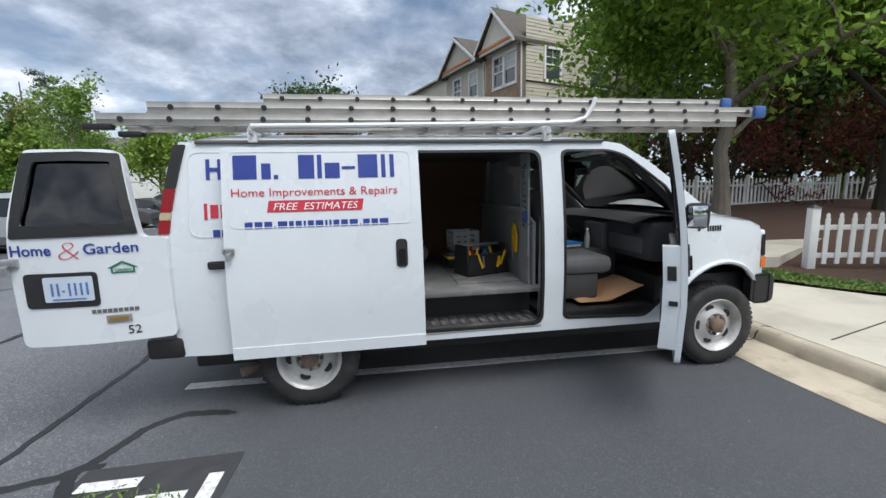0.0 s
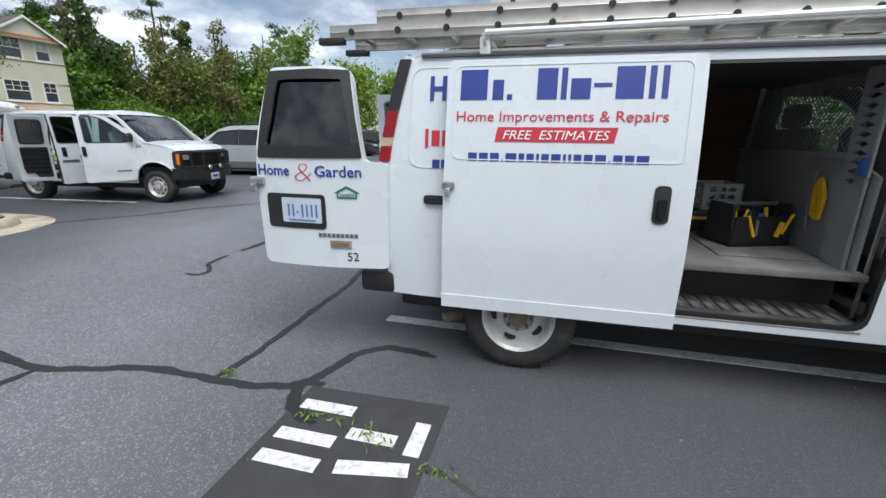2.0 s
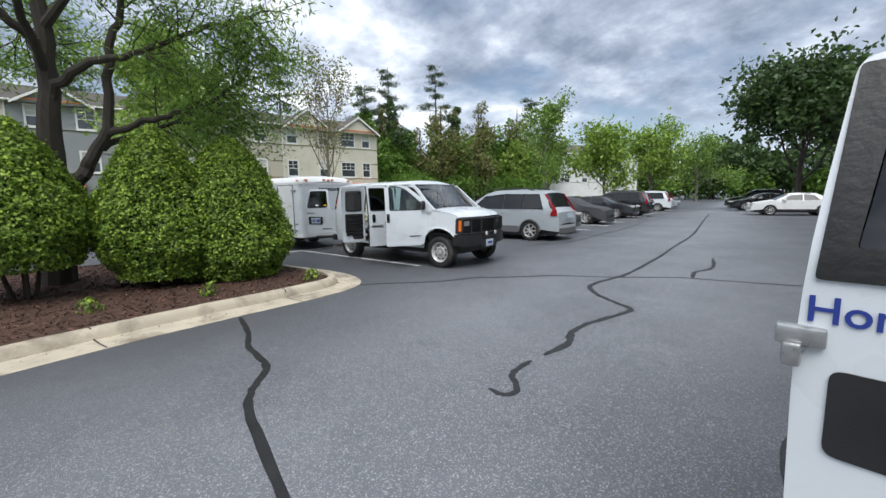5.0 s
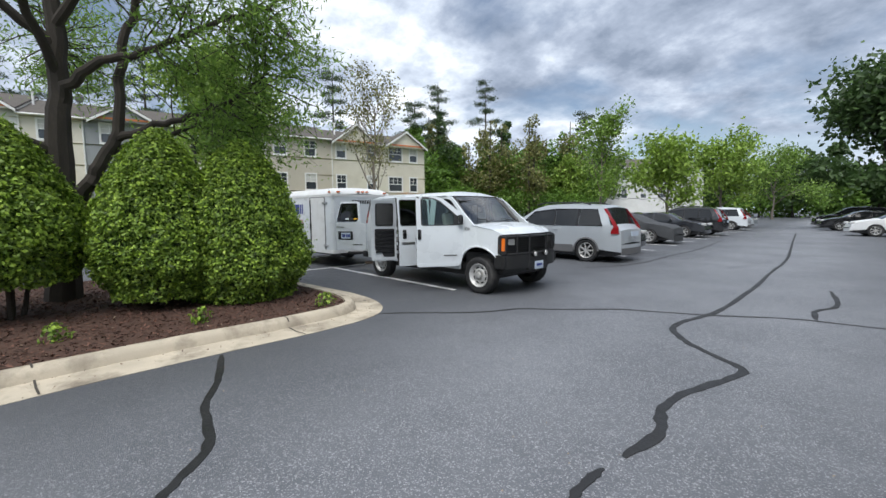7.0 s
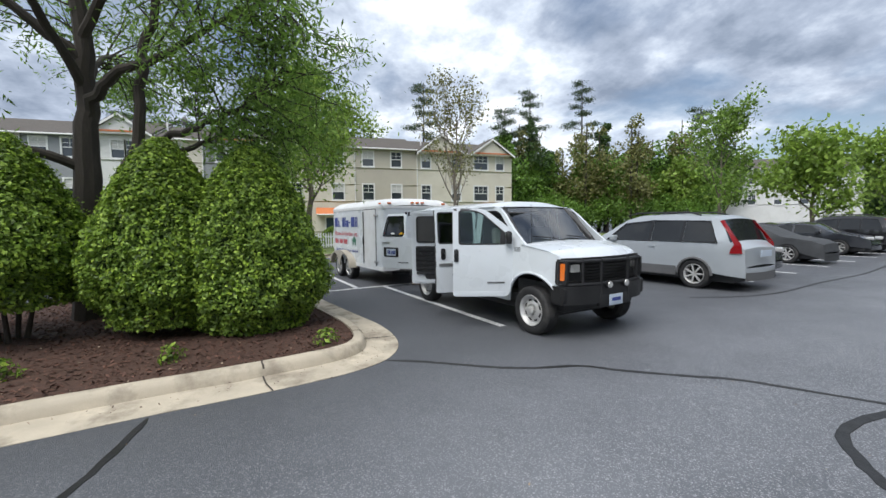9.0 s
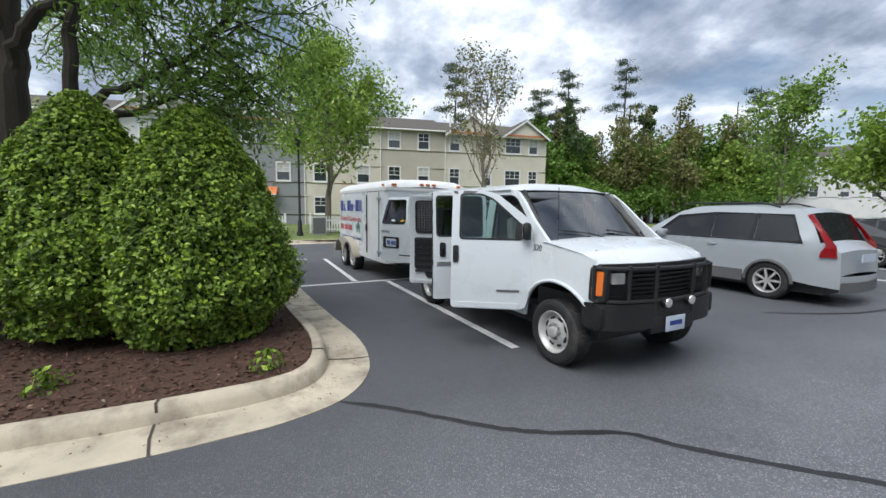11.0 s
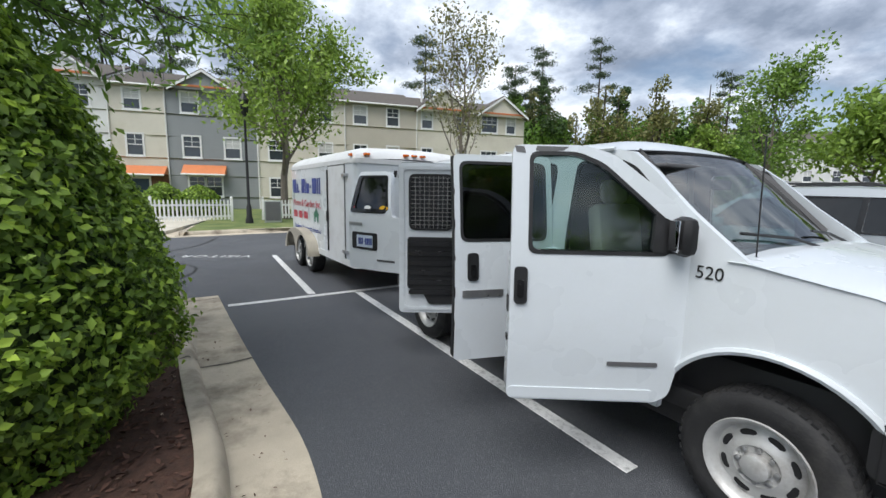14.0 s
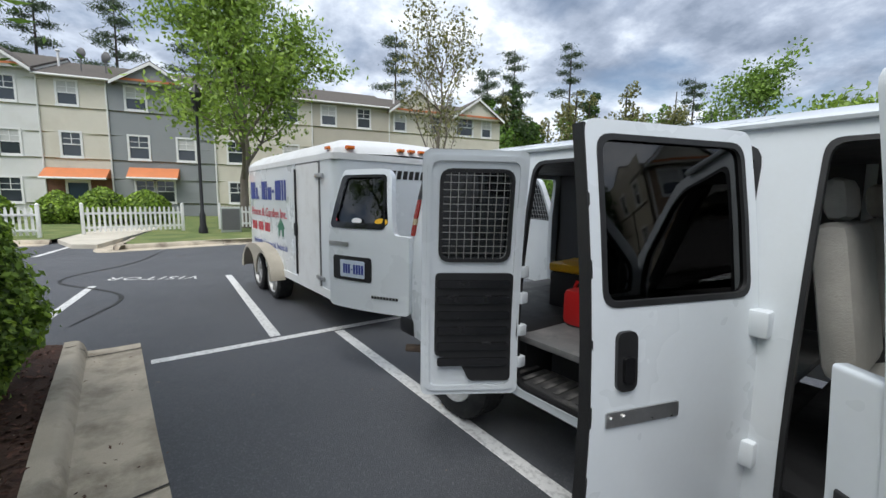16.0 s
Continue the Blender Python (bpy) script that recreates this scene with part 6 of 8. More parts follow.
def tree(name, pos, height, crown, trunk, leafmat, label, seed, n=14000, leaf=0.11, bark="bark", lean=(0, 0), base=0.3, z=0.1, levels=3, spread=0.55, tuft=0.55, up=0.05, limbs=6, wide=1.0):
    """A tree: a tapered trunk, limbs in several orders, and leaves round the twigs."""
    rng = np.random.default_rng(seed)
    t = empty(name, pose(pos[0], pos[1], z), label, "tree")
    bm = bmesh.new()
    ends = []
    top = Vector((lean[0], lean[1], height * 0.72))
    n_t = 8
    tp = [Vector((0, 0, -0.1)).lerp(top, k / n_t) + Vector((*rng.normal(0, trunk * 0.35 * (k > 0), 2), 0)) for k in range(n_t + 1)]
    sweep(bm, tp, [trunk * (1.25 if k == 0 else 1) * (1 - 0.8 * k / n_t) for k in range(n_t + 1)], 10)
    for k in range(limbs):
        f = base + (0.95 - base) * (k + 0.3) / limbs
        i = f * n_t
        p = tp[int(i)].lerp(tp[min(n_t, int(i) + 1)], i - int(i))
        a = k * 2.4 + rng.uniform(-0.4, 0.4)
        L = crown * (0.95 - 0.55 * max(0, f - 0.35)) * rng.uniform(0.75, 1.1)
        grow(rng, bm, p, (math.cos(a) * wide, math.sin(a) * wide, 0.55 + f * 0.5), L * 0.62, trunk * 0.5 * (1 - 0.5 * f), 1, levels, ends, spread, up, 5, 3)
    part("trunk", bm, bark, t)
    e = np.array(ends)
    idx = rng.integers(0, len(e), n)
    pts = e[idx] + rng.normal(0, tuft, (n, 3)) * np.array([1, 1, 0.7])
    part("crown", leaves(pts, leaf, None, 0.5, 1.7, seed), leafmat, t)
    return t


for i, (x, y, r, h) in enumerate(((-10.62, 2.98, 1.04, 2.64), (-12.95, 2.5, 0.85, 2.1), (-10.65, 1.85, 0.98, 2.72), (-10.6, 0.1, 0.98, 2.7), (-10.5, -1.6, 1.0, 2.75))):
    shrub((x, y), r, h, 11 + i, lift=(0.0, 0.02, 0.06, 0.18, 0.24)[i])
for i, (x, y, r, h) in enumerate(((-9.2, -0.4, 0.2, 0.3), (-9.1, 2.3, 0.12, 0.2), (-9.2, 3.95, 0.13, 0.2), (-9.0, 0.9, 0.14, 0.22))):
    shrub((x, y), r, h, 31 + i, 95, 0.036, 0.02, "small leafy sucker sprouting in the mulch")
for i, (x, y, r, h) in enumerate(((-34, -8.6, 1.1, 1.5), (-34.2, -7.0, 1.0, 1.4), (-33.6, -4.3, 1.0, 1.5), (-33.4, -2.6, 1.3, 1.7), (-33.3, -0.9, 1.2, 1.6), (-33.5, 5.2, 0.9, 1.3))):
    b = shrub((x, y), r, h, 51 + i, 5000, 0.1, 0.03, "rounded dark green shrub before the houses")
    b["group"] = "shrubs before the houses"

# trees round the car park
def shade_tree():
    """A willow oak with two stems and long sweeping limbs; each limb carries twigs with narrow leaves."""
    rng = np.random.default_rng(3)
    t = empty("shade_tree", pose(-12.0, 0.35, 0.1), "spreading willow oak with long low limbs over the shrubs", "tree")
    o = Vector((-12.0, 0.35, 0.1))
    bm, ends = bmesh.new(), []
    stems = [([(-12.0, 0.35, -0.1), (-11.95, 0.42, 1.5), (-11.85, 0.5, 2.9), (-11.75, 0.58, 4.2), (-11.7, 0.5, 6.0), (-11.5, 0.7, 8.2)], 0.27, 0.05, 0.62),
             ([(-11.95, 0.42, 1.3), (-11.7, 0.8, 1.95), (-11.6, 1.08, 2.45), (-11.55, 1.32, 3.0), (-11.5, 1.42, 4.2), (-11.4, 1.7, 5.1), (-11.1, 2.1, 7.0)], 0.14, 0.04, 0.78),
             ([(-11.82, 0.52, 3.2), (-11.65, 0.75, 3.6), (-11.4, 1.15, 3.9), (-11.1, 1.9, 4.15), (-10.7, 2.7, 4.55), (-10.3, 3.5, 4.8)], 0.105, 0.025, 0.58),
             ([(-11.58, 1.2, 2.7), (-11.4, 1.7, 2.95), (-11.2, 2.3, 3.15), (-10.95, 3.0, 3.5), (-10.7, 3.5, 4.0)], 0.075, 0.02, 0.58),
             ([(-11.6, 1.1, 2.5), (-11.8, 1.7, 2.8), (-11.9, 2.3, 3.1), (-11.9, 2.8, 3.5)], 0.07, 0.02, 0.55),
             ([(-11.88, 0.48, 2.5), (-11.5, -0.3, 2.8), (-11.1, -1.4, 3.2), (-10.6, -2.9, 3.9)], 0.09, 0.02, 0.35),
             ([(-11.75, 0.58, 4.1), (-11.4, -0.1, 4.7), (-11.0, -1.3, 5.6), (-10.4, -2.4, 6.5)], 0.09, 0.02, 0.4),
             ([(-11.78, 0.56, 3.7), (-11.0, 0.4, 4.5), (-10.1, 0.5, 5.1), (-9.2, 0.7, 5.5)], 0.08, 0.02, 0.62),
             ([(-11.74, 0.57, 4.4), (-11.2, 1.3, 5.3), (-10.5, 2.1, 5.9), (-10.0, 2.8, 6.4)], 0.085, 0.02, 0.5),
             ([(-11.8, 0.55, 3.4), (-12.5, 0.4, 4.2), (-13.5, 0.2, 4.8), (-14.6, 0.0, 5.2)], 0.085, 0.02, 0.4),
             ([(-11.72, 0.52, 5.2), (-12.2, 1.4, 6.2), (-12.8, 2.5, 7.0)], 0.07, 0.02, 0.3)]
    for pts, r0, r1, start in stems:
        line = smooth_line([Vector(p) - o for p in pts], 5)
        n = len(line) - 1
        line = [p + Vector(rng.normal(0, 0.018, 3)) * (0 < k < n) for k, p in enumerate(line)]
        sweep(bm, line, [r0 + (r1 - r0) * (k / n) ** 0.8 for k in range(n + 1)], 9)
        for k in range(int(n * start), n + 1):
            d = (line[min(k + 1, n)] - line[max(k - 1, 0)]).normalized()
            for q in range(2):
                w = Vector(rng.normal(0, 1, 3))
                w = (w - d * w.dot(d)).normalized()
                grow(rng, bm, line[k], d * 0.5 + w * 0.7 + Vector((0, 0, -0.1)), rng.uniform(0.7, 1.3), 0.018, 2, 3, ends, 0.5, -0.03, 5, 3)
    part("trunk", bm, "bark_dark", t)
    e = np.array(ends)
    n = 40000
    pts = e[rng.integers(0, len(e), n)] + rng.normal(0, 0.13, (n, 3)) * np.array([1, 1, 0.9]) - np.array([0, 0, 0.05])
    part("crown", leaves(pts, 0.031, None, 0.5, 3.6, 3), "leaf_oak", t)


shade_tree()
tree("street_tree", (-29.4, 3.7), 12.0, 5.4, 0.2, "leaf_lime", "leafy green elm beside the street lamp", 7, 17000, 0.13, "bark", (0.1, 0.2), 0.22, 0.12, 3, 0.45, 0.5, 0.12, 10, 0.8)
tree("budding_tree", (-31.0, 13.3), 12.2, 5.2, 0.14, "leaf_olive", "nearly bare tree with a few yellow buds", 9, 2600, 0.12, "bark", (0, 0.2), 0.18, 0.12, 4, 0.35, 0.3, 0.2, 11, 0.7)
tree("young_tree", (-27.0, 33.0), 11.5, 4.6, 0.13, "leaf_tree", "thin young tree with open branches", 12, 4500, 0.16, "bark", (0, 0.2), 0.2, 0.12, 3, 0.45, 0.4, 0.1, 9, 0.9)
for i, (x, y, h, r, m) in enumerate(((-25.0, 40, 9.0, 4.2, "leaf_lime"), (-26.5, 53, 11, 5, "leaf_lime"), (-33, 84, 12, 7, "leaf_tree"))):
    tree("car_park_tree", (x, y), h, r, 0.18, m, "full leafed green tree along the parked cars", 20 + i, 5500, 0.24, "bark", (0, 0), 0.25, 0.0, 3, 0.5, 0.7, 0.08, 9, 1.0)
tree("dark_tree", (-10.5, 43), 11.5, 7.0, 0.25, "leaf_dark", "broad dark green tree beside the drive", 31, 14000, 0.26, "bark_dark", (0, 0), 0.25, 0.0, 3, 0.5, 0.8, 0.08, 10, 1.0)
tree("maple_tree", (8.5, 11.4), 11.0, 8.0, 0.22, "leaf_maple", "large multi stemmed maple behind the picket fence", 41, 62000, 0.13, "bark", (0.3, 0.3), 0.26, 0.55, 3, 0.55, 0.62, 0.05, 11, 1.1)
tree("maple_tree", (14.5, 12.5), 11, 7.0, 0.25, "leaf_maple", "tall dark maple in the shaded yard", 42, 32000, 0.13, "bark_dark", (0, 0), 0.3, 0.5, 3, 0.55, 0.55, 0.05, 10, 1.1)
tree("red_maple", (11.0, 14.5), 4.2, 3.6, 0.1, "leaf_red", "small dark red Japanese maple under larger trees", 43, 2600, 0.09, "bark_dark", (0.2, 0), 0.25, 0.5, 3, 0.6, 0.35, 0.0, 8, 1.3)
tree("red_maple", (16.5, 15.0), 4.6, 4.0, 0.1, "leaf_red", "small dark red Japanese maple under larger trees", 44, 2600, 0.1, "bark_dark", (0.2, 0), 0.25, 0.5, 3, 0.6, 0.35, 0.0, 8, 1.3)


def woods(name, spots, mat, label, leaf, per, seed):
    """A far belt of trees: trunks and leaf clumps in one object."""
    rng = np.random.default_rng(seed)
    pts, bm = [], bmesh.new()
    for x, y, h, r in spots:
        sweep(bm, [(x, y, 0), (x + rng.normal(0, 0.2), y, h * 0.5), (x, y, h * 0.85)], [0.22, 0.15, 0.05], 6)
        k = 20
        c = rng.normal(0, 1, (k, 3))
        c /= np.linalg.norm(c, axis=1)[:, None]
        c *= rng.uniform(0.35, 1.0, (k, 1)) * np.array([r * 0.75, r * 0.75, h * 0.4])
        c += (x, y, h * 0.53)
        for q in c:
            f = max(0.3, 1 - max(0, q[2] / h - 0.55) * 1.6)
            d = rng.normal(0, 1, (per // k, 3))
            d /= np.linalg.norm(d, axis=1)[:, None]
            pts.append((q - (x, y, 0)) * np.array([f, f, 1]) + (x, y, 0) + d * rng.uniform(0.55, 1.05, (per // k, 1)) * r * 0.42 * f)
    me = leaves(np.concatenate(pts), leaf, None, 0.5, 1.5, seed)
    w = empty(name, Matrix.Identity(4), label, "woodland")
    tagged(w, kind="stuff")
    part("foliage", me, mat, w)
    part("trunk", bm, "bark_dark", w)


wr = np.random.default_rng(77)
def belt(a, b, n, h, r, wide):
    a, b = np.array(a, float), np.array(b, float)
    out = []
    for k in range(n):
        p = a + (b - a) * (k + wr.uniform(0, 1)) / n + wr.normal(0, wide, 2)
        out.append((p[0], p[1], wr.uniform(*h), wr.uniform(*r)))
    return out


woods("woodland", belt((-60, 26), (-48, 54), 24, (11, 16), (2.6, 4.2), 3), "leaf_mid", "mixed green woodland behind the car park", 0.3, 1900, 1)
woods("woodland", belt((-57, 30), (-48, 48), 11, (13, 18), (2.5, 3.6), 3), "leaf_olive", "olive budding trees in the woodland", 0.28, 1100, 2)
woods("woodland", belt((-66, 28), (-50, 62), 16, (13, 18), (3, 4), 4), "leaf_dark", "dark woodland behind the car park", 0.32, 1900, 3)
woods("woodland", belt((-80, 105), (40, 125), 34, (10, 15), (5, 8), 8), "leaf_dark", "distant dark woodland at the end of the drive", 0.7, 1400, 4)
woods("woodland", belt((14, 22), (44, 14), 18, (9, 14), (3, 4.5), 3), "leaf_dark", "deep shaded woodland behind the yard", 0.25, 3000, 5)
woods("woodland", belt((20, 21), (40, 15), 10, (9, 13), (3, 4.5), 2), "leaf_mid", "green woodland beside the yard", 0.22, 3000, 6)
woods("woodland", belt((-52, 48), (-47, 54), 4, (8, 11), (3.5, 4.5), 2), "leaf_lime", "bright green broadleaf trees", 0.3, 2600, 8)
woods("understory", belt((-57, 25), (-45, 56), 30, (4, 7), (2.4, 3.8), 2), "leaf_mid", "dense green undergrowth at the edge of the wood", 0.22, 1500, 10)
woods("understory", belt((-80, 98), (30, 112), 34, (4, 7), (4, 6), 3), "leaf_mid", "low green scrub at the end of the drive", 0.5, 700, 11)
woods("woodland", belt((-20, -40), (60, -45), 22, (9, 14), (5, 7), 5), "leaf_mid", "green woodland across the car park", 0.6, 1200, 9)


def pine(x, y, h, seed):
    rng = np.random.default_rng(seed)
    t = empty("pine_tree", pose(x, y, 0), "tall thin pine with tufted branches near the top", "tree", "pines behind the houses")
    bm = bmesh.new()
    sweep(bm, [(0, 0, 0), (0.2, 0, h * 0.5), (0.1, 0.1, h)], [0.25, 0.16, 0.03], 7)
    pts = []
    for k in range(13):
        z = h * (0.62 + 0.38 * (k + rng.uniform(-0.5, 0.5)) / 13)
        a = k * 2.4
        L = (3.0 - 2.2 * k / 13) * rng.uniform(0.45, 1.15)
        e = Vector((math.cos(a) * L, math.sin(a) * L, z + 0.3))
        sweep(bm, [(0.1, 0, z), e * 0.5 + Vector((0, 0, z * 0.5)), e], [0.06, 0.04, 0.015], 4)
        for f in (0.55, 0.8, 1.0):
            c = np.array((e.x * f, e.y * f, z + 0.3 * f))
            pts.append(c + rng.normal(0, 0.42, (80, 3)) * np.array([1, 1, 0.4]))
    part("trunk", bm, "bark_dark", t)
    part("crown", leaves(np.concatenate(pts), 0.085, None, 0.5, 5.0, seed), "leaf_pine", t)


for i, (x, y, h) in enumerate(((-60, 19, 21), (-58, 34.5, 21), (-56, 42, 22), (-60, -2, 20), (-57, -8, 19), (-61, 7, 18), (-55, 29, 17), (-50, 58, 18), (-58, -14, 20))):
    pine(x, y, h, 100 + i)


# ---- terraced houses ----
M["siding_white"] = material("white lap siding", (0.7, 0.7, 0.67), 0.6, vary=0.05, scale=1.0, dirt=(0.5, 0.48, 0.43), dirt_amt=0.3, dirt_scale=0.7)
M["siding_cream"] = material("cream lap siding", (0.66, 0.62, 0.52), 0.6, vary=0.05, scale=1.0, dirt=(0.45, 0.4, 0.3), dirt_amt=0.3, dirt_scale=0.7)
M["siding_grey"] = material("grey lap siding", (0.27, 0.285, 0.29), 0.6, vary=0.06, scale=1.0)
M["siding_beige"] = material("beige lap siding", (0.5, 0.46, 0.38), 0.6, vary=0.06, scale=1.0)
M["house_trim"] = material("white house trim", (0.76, 0.76, 0.74), 0.5, vary=0.04)
M["brick"] = material("red brown brick", (0.2, 0.1, 0.065), 0.9, vary=0.3, scale=9, fine=30, bump=0.5, bump_scale=25)
M["stone"] = material("tan stacked stone", (0.36, 0.25, 0.17), 0.9, vary=0.35, scale=5, fine=14, bump=0.6, bump_scale=12)
M["shingle"] = material("grey brown roof shingles", (0.1, 0.088, 0.076), 0.95, vary=0.25, scale=3, fine=25, bump=0.6, bump_scale=30)
M["copper"] = material("orange metal canopy", (0.62, 0.2, 0.07), 0.5, vary=0.12, scale=2)
M["door_blue"] = material("dark blue door paint", (0.025, 0.055, 0.085), 0.4, vary=0.1)
M["blind"] = material("white window blind", (0.55, 0.55, 0.53), 0.7, vary=0.1)


def boards(o, du, width, z0, z1, holes, nrm, pitch=0.16):
    """Lap siding: one sheet in which each board leans out at its foot."""
    o, du, nrm = Vector(o), Vector(du), Vector(nrm)
    lap = lambda u, w, d: o + du * u + Vector((0, 0, w)) + nrm * (0.014 * (1 - ((w - z0) / pitch) % 1.0) - d)
    bm = bmesh.new()
    n = int((z1 - z0) / pitch + 0.5)
    for k in range(n):
        a, b = z0 + k * pitch, min(z1, z0 + (k + 1) * pitch)
        cuts = [(0.0, width)]
        for h in holes:
            if h[1] < b - 0.01 and h[3] > a + 0.01:
                nxt = []
                for c in cuts:
                    if h[0] >= c[1] or h[2] <= c[0]:
                        nxt.append(c)
                    else:
                        nxt += [(c[0], h[0])] if h[0] > c[0] else []
                        nxt += [(h[2], c[1])] if h[2] < c[1] else []
                cuts = nxt
        for c in cuts:
            p = [o + du * c[0] + Vector((0, 0, a)) + nrm * 0.02, o + du * c[1] + Vector((0, 0, a)) + nrm * 0.02, o + du * c[1] + Vector((0, 0, b)) + nrm * 0.004, o + du * c[0] + Vector((0, 0, b)) + nrm * 0.004]
            q = [p[0] - nrm * 0.016, p[1] - nrm * 0.016]
            v = [bm.verts.new(x) for x in p]
            w = [bm.verts.new(x) for x in q]
            bm.faces.new(v)
            bm.faces.new((w[0], w[1], v[1], v[0]))
    bmesh.ops.remove_doubles(bm, verts=bm.verts, dist=0.0008)
    return bm


def sash(h, o, du, nrm, u0, z0, u1, z1, panes=(2, 2), blind=0.0):
    o, du, nrm = Vector(o), Vector(du), Vector(nrm)
    w = new("window")
    w.parent = h
    def bx(a, b, c, d, near, far):
        bm = bmesh.new()
        pts = [o + du * u + nrm * n + Vector((0, 0, z)) for u in (a, c) for n in (far, near) for z in (b, d)]
        vs = [bm.verts.new(p) for p in pts]
        for f in ((0, 1, 3, 2), (4, 6, 7, 5), (0, 4, 5, 1), (2, 3, 7, 6), (0, 2, 6, 4), (1, 5, 7, 3)):
            bm.faces.new([vs[i] for i in f])
        return bm
    t = 0.11
    part("frame", panel([(u0 - t, z0 - t), (u1 + t, z0 - t), (u1 + t, z1 + t), (u0 - t, z1 + t)], [[(u0, z0), (u1, z0), (u1, z1), (u0, z1)]], lambda u, z, d: o + du * u + Vector((0, 0, z)) + nrm * (0.05 - d), 0.12, 9), "house_trim", w)
    pn = part("pane", bx(u0, z0, u1, z1, -0.03, -0.05), "house_glass", w)
    if blind:
        part("blind", bx(u0, z1 - (z1 - z0) * blind, u1, z1, -0.02, -0.025), "blind", w)
    part("meeting_rail", bx(u0, (z0 + z1) / 2 - 0.03, u1, (z0 + z1) / 2 + 0.03, 0.01, -0.03), "house_trim", w)
    for i in range(1, panes[0]):
        uu = u0 + (u1 - u0) * i / panes[0]
        part("glazing_bar", bx(uu - 0.018, z0 if panes[1] > 2 else (z0 + z1) / 2, uu + 0.018, z1, 0.0, -0.03), "house_trim", w)
    zz = z0 + (z1 - z0) * 0.75
    part("glazing_bar", bx(u0, zz - 0.015, u1, zz + 0.015, -0.002, -0.03), "house_trim", w)
    part("sill", bx(u0 - t - 0.03, z0 - t - 0.05, u1 + t + 0.03, z0 - t, 0.1, 0.0), "house_trim", w)
    return w


def house(o, du, nrm, width, depth, eave, siding, wins, label, gables=(), lower=None, canopy=None, door=None, ridge=1.7, end=False):
    """One house of a terrace: o is the foot of its front at its start, du along the front, nrm outwards."""
    o, du, nrm = Vector(o), Vector(du).normalized(), Vector(nrm).normalized()
    h = empty("terraced_house", Matrix.Identity(4), label, "house", "terraced houses")
    holes = [(a, b, c, d) for a, b, c, d in wins]
    if door:
        holes.append((door, 0.1, door + 0.95, 2.35))
    base = lower or 0.0
    part("wall", boards(o + Vector((0, 0, 0)), du, width, base, eave, holes, nrm), siding, h)
    if lower:
        part("brick_wall", panel([(0, 0), (width, 0), (width, lower), (0, lower)], [[(a, b), (c, b), (c, min(d, lower - 0.05)), (a, min(d, lower - 0.05))] for a, b, c, d in holes if b < lower - 0.2], lambda u, z, d: o + du * u + Vector((0, 0, z)) + nrm * (0.03 - d), 0.1, 9), "brick", h)
    for s, u in ((0, 0.0), (1, width)):
        part("end_wall", panel([(0, 0), (depth, 0), (depth, eave), (depth / 2, eave + ridge), (0, eave)], [], lambda a, z, d, u=u, s=s: o + du * (u + (d if s == 0 else -d)) - nrm * a + Vector((0, 0, z)), 0.1, 9), siding, h)
    for i, (a, b, c, d) in enumerate(wins):
        sash(h, o, du, nrm, a, b, c, d, (3 if c - a > 1.2 else 2, 2), blind=0.5 if (i % 3 == 0) else 0)
    rf = bmesh.new()
    over = 0.35
    for sgn in (0, 1):
        a0, a1 = (-over, depth / 2) if sgn == 0 else (depth + over, depth / 2)
        z0, z1 = eave - over * ridge / (depth / 2), eave + ridge
        pts = [o + du * u - nrm * a + Vector((0, 0, z)) for u, a, z in ((-0.02, a0, z0), (width + 0.02, a0, z0), (width + 0.02, a1, z1), (-0.02, a1, z1))]
        lo = [rf.verts.new(p) for p in pts]
        hi = [rf.verts.new(p + Vector((0, 0, 0.12))) for p in pts]
        rf.faces.new(hi)
        rf.faces.new(lo[::-1])
        for k in range(4):
            rf.faces.new((lo[k], lo[(k + 1) % 4], hi[(k + 1) % 4], hi[k]))
    part("roof", rf, "shingle", h)
    gz = eave - over * ridge / (depth / 2)
    part("gutter", sweep(bmesh.new(), [o + nrm * (over + 0.05) + Vector((0, 0, gz + 0.05)), o + du * width + nrm * (over + 0.05) + Vector((0, 0, gz + 0.05))], 0.07, 6), "house_trim", h)
    part("downpipe", sweep(bmesh.new(), [o + du * 0.06 + nrm * 0.08 + Vector((0, 0, 0.1)), o + du * 0.06 + nrm * 0.08 + Vector((0, 0, eave - 0.1))], 0.045, 6), "house_trim", h)
    for g0, g1, gh in gables:
        gm = (g0 + g1) / 2
        part("gable", panel([(g0, eave - 0.15), (g1, eave - 0.15), (gm, eave + gh)], [], lambda u, z, d: o + du * u + Vector((0, 0, z)) + nrm * (0.5 - d), 0.1, 9), siding, h)
        for a, b in ((g0, gm), (g1, gm)):
            sl = (a - b) / abs(a - b) * 0.3
            za, zb = eave - 0.15, eave + gh
            pts = [(a + sl, za - 0.12), (b, zb + 0.02), (b, zb + 0.16), (a + sl, za + 0.02)]
            part("gable_roof", panel(pts if a < b else pts[::-1], [], lambda u, z, d: o + du * u + Vector((0, 0, z)) + nrm * (0.72 - d), 3.2, 9), "shingle", h)
            part("barge_board", panel([(a + sl, za - 0.2), (b, zb - 0.08), (b, zb + 0.1), (a + sl, za - 0.02)], [], lambda u, z, d: o + du * u + Vector((0, 0, z)) + nrm * (0.75 - d), 0.03, 9), "house_trim", h)
        part("gable_band", panel([(g0, eave - 0.02), (g1, eave - 0.02), (g1, eave + 0.1), (g0, eave + 0.1)], [], lambda u, z, d: o + du * u + Vector((0, 0, z)) + nrm * (0.56 - d), 0.06, 9), "copper", h)
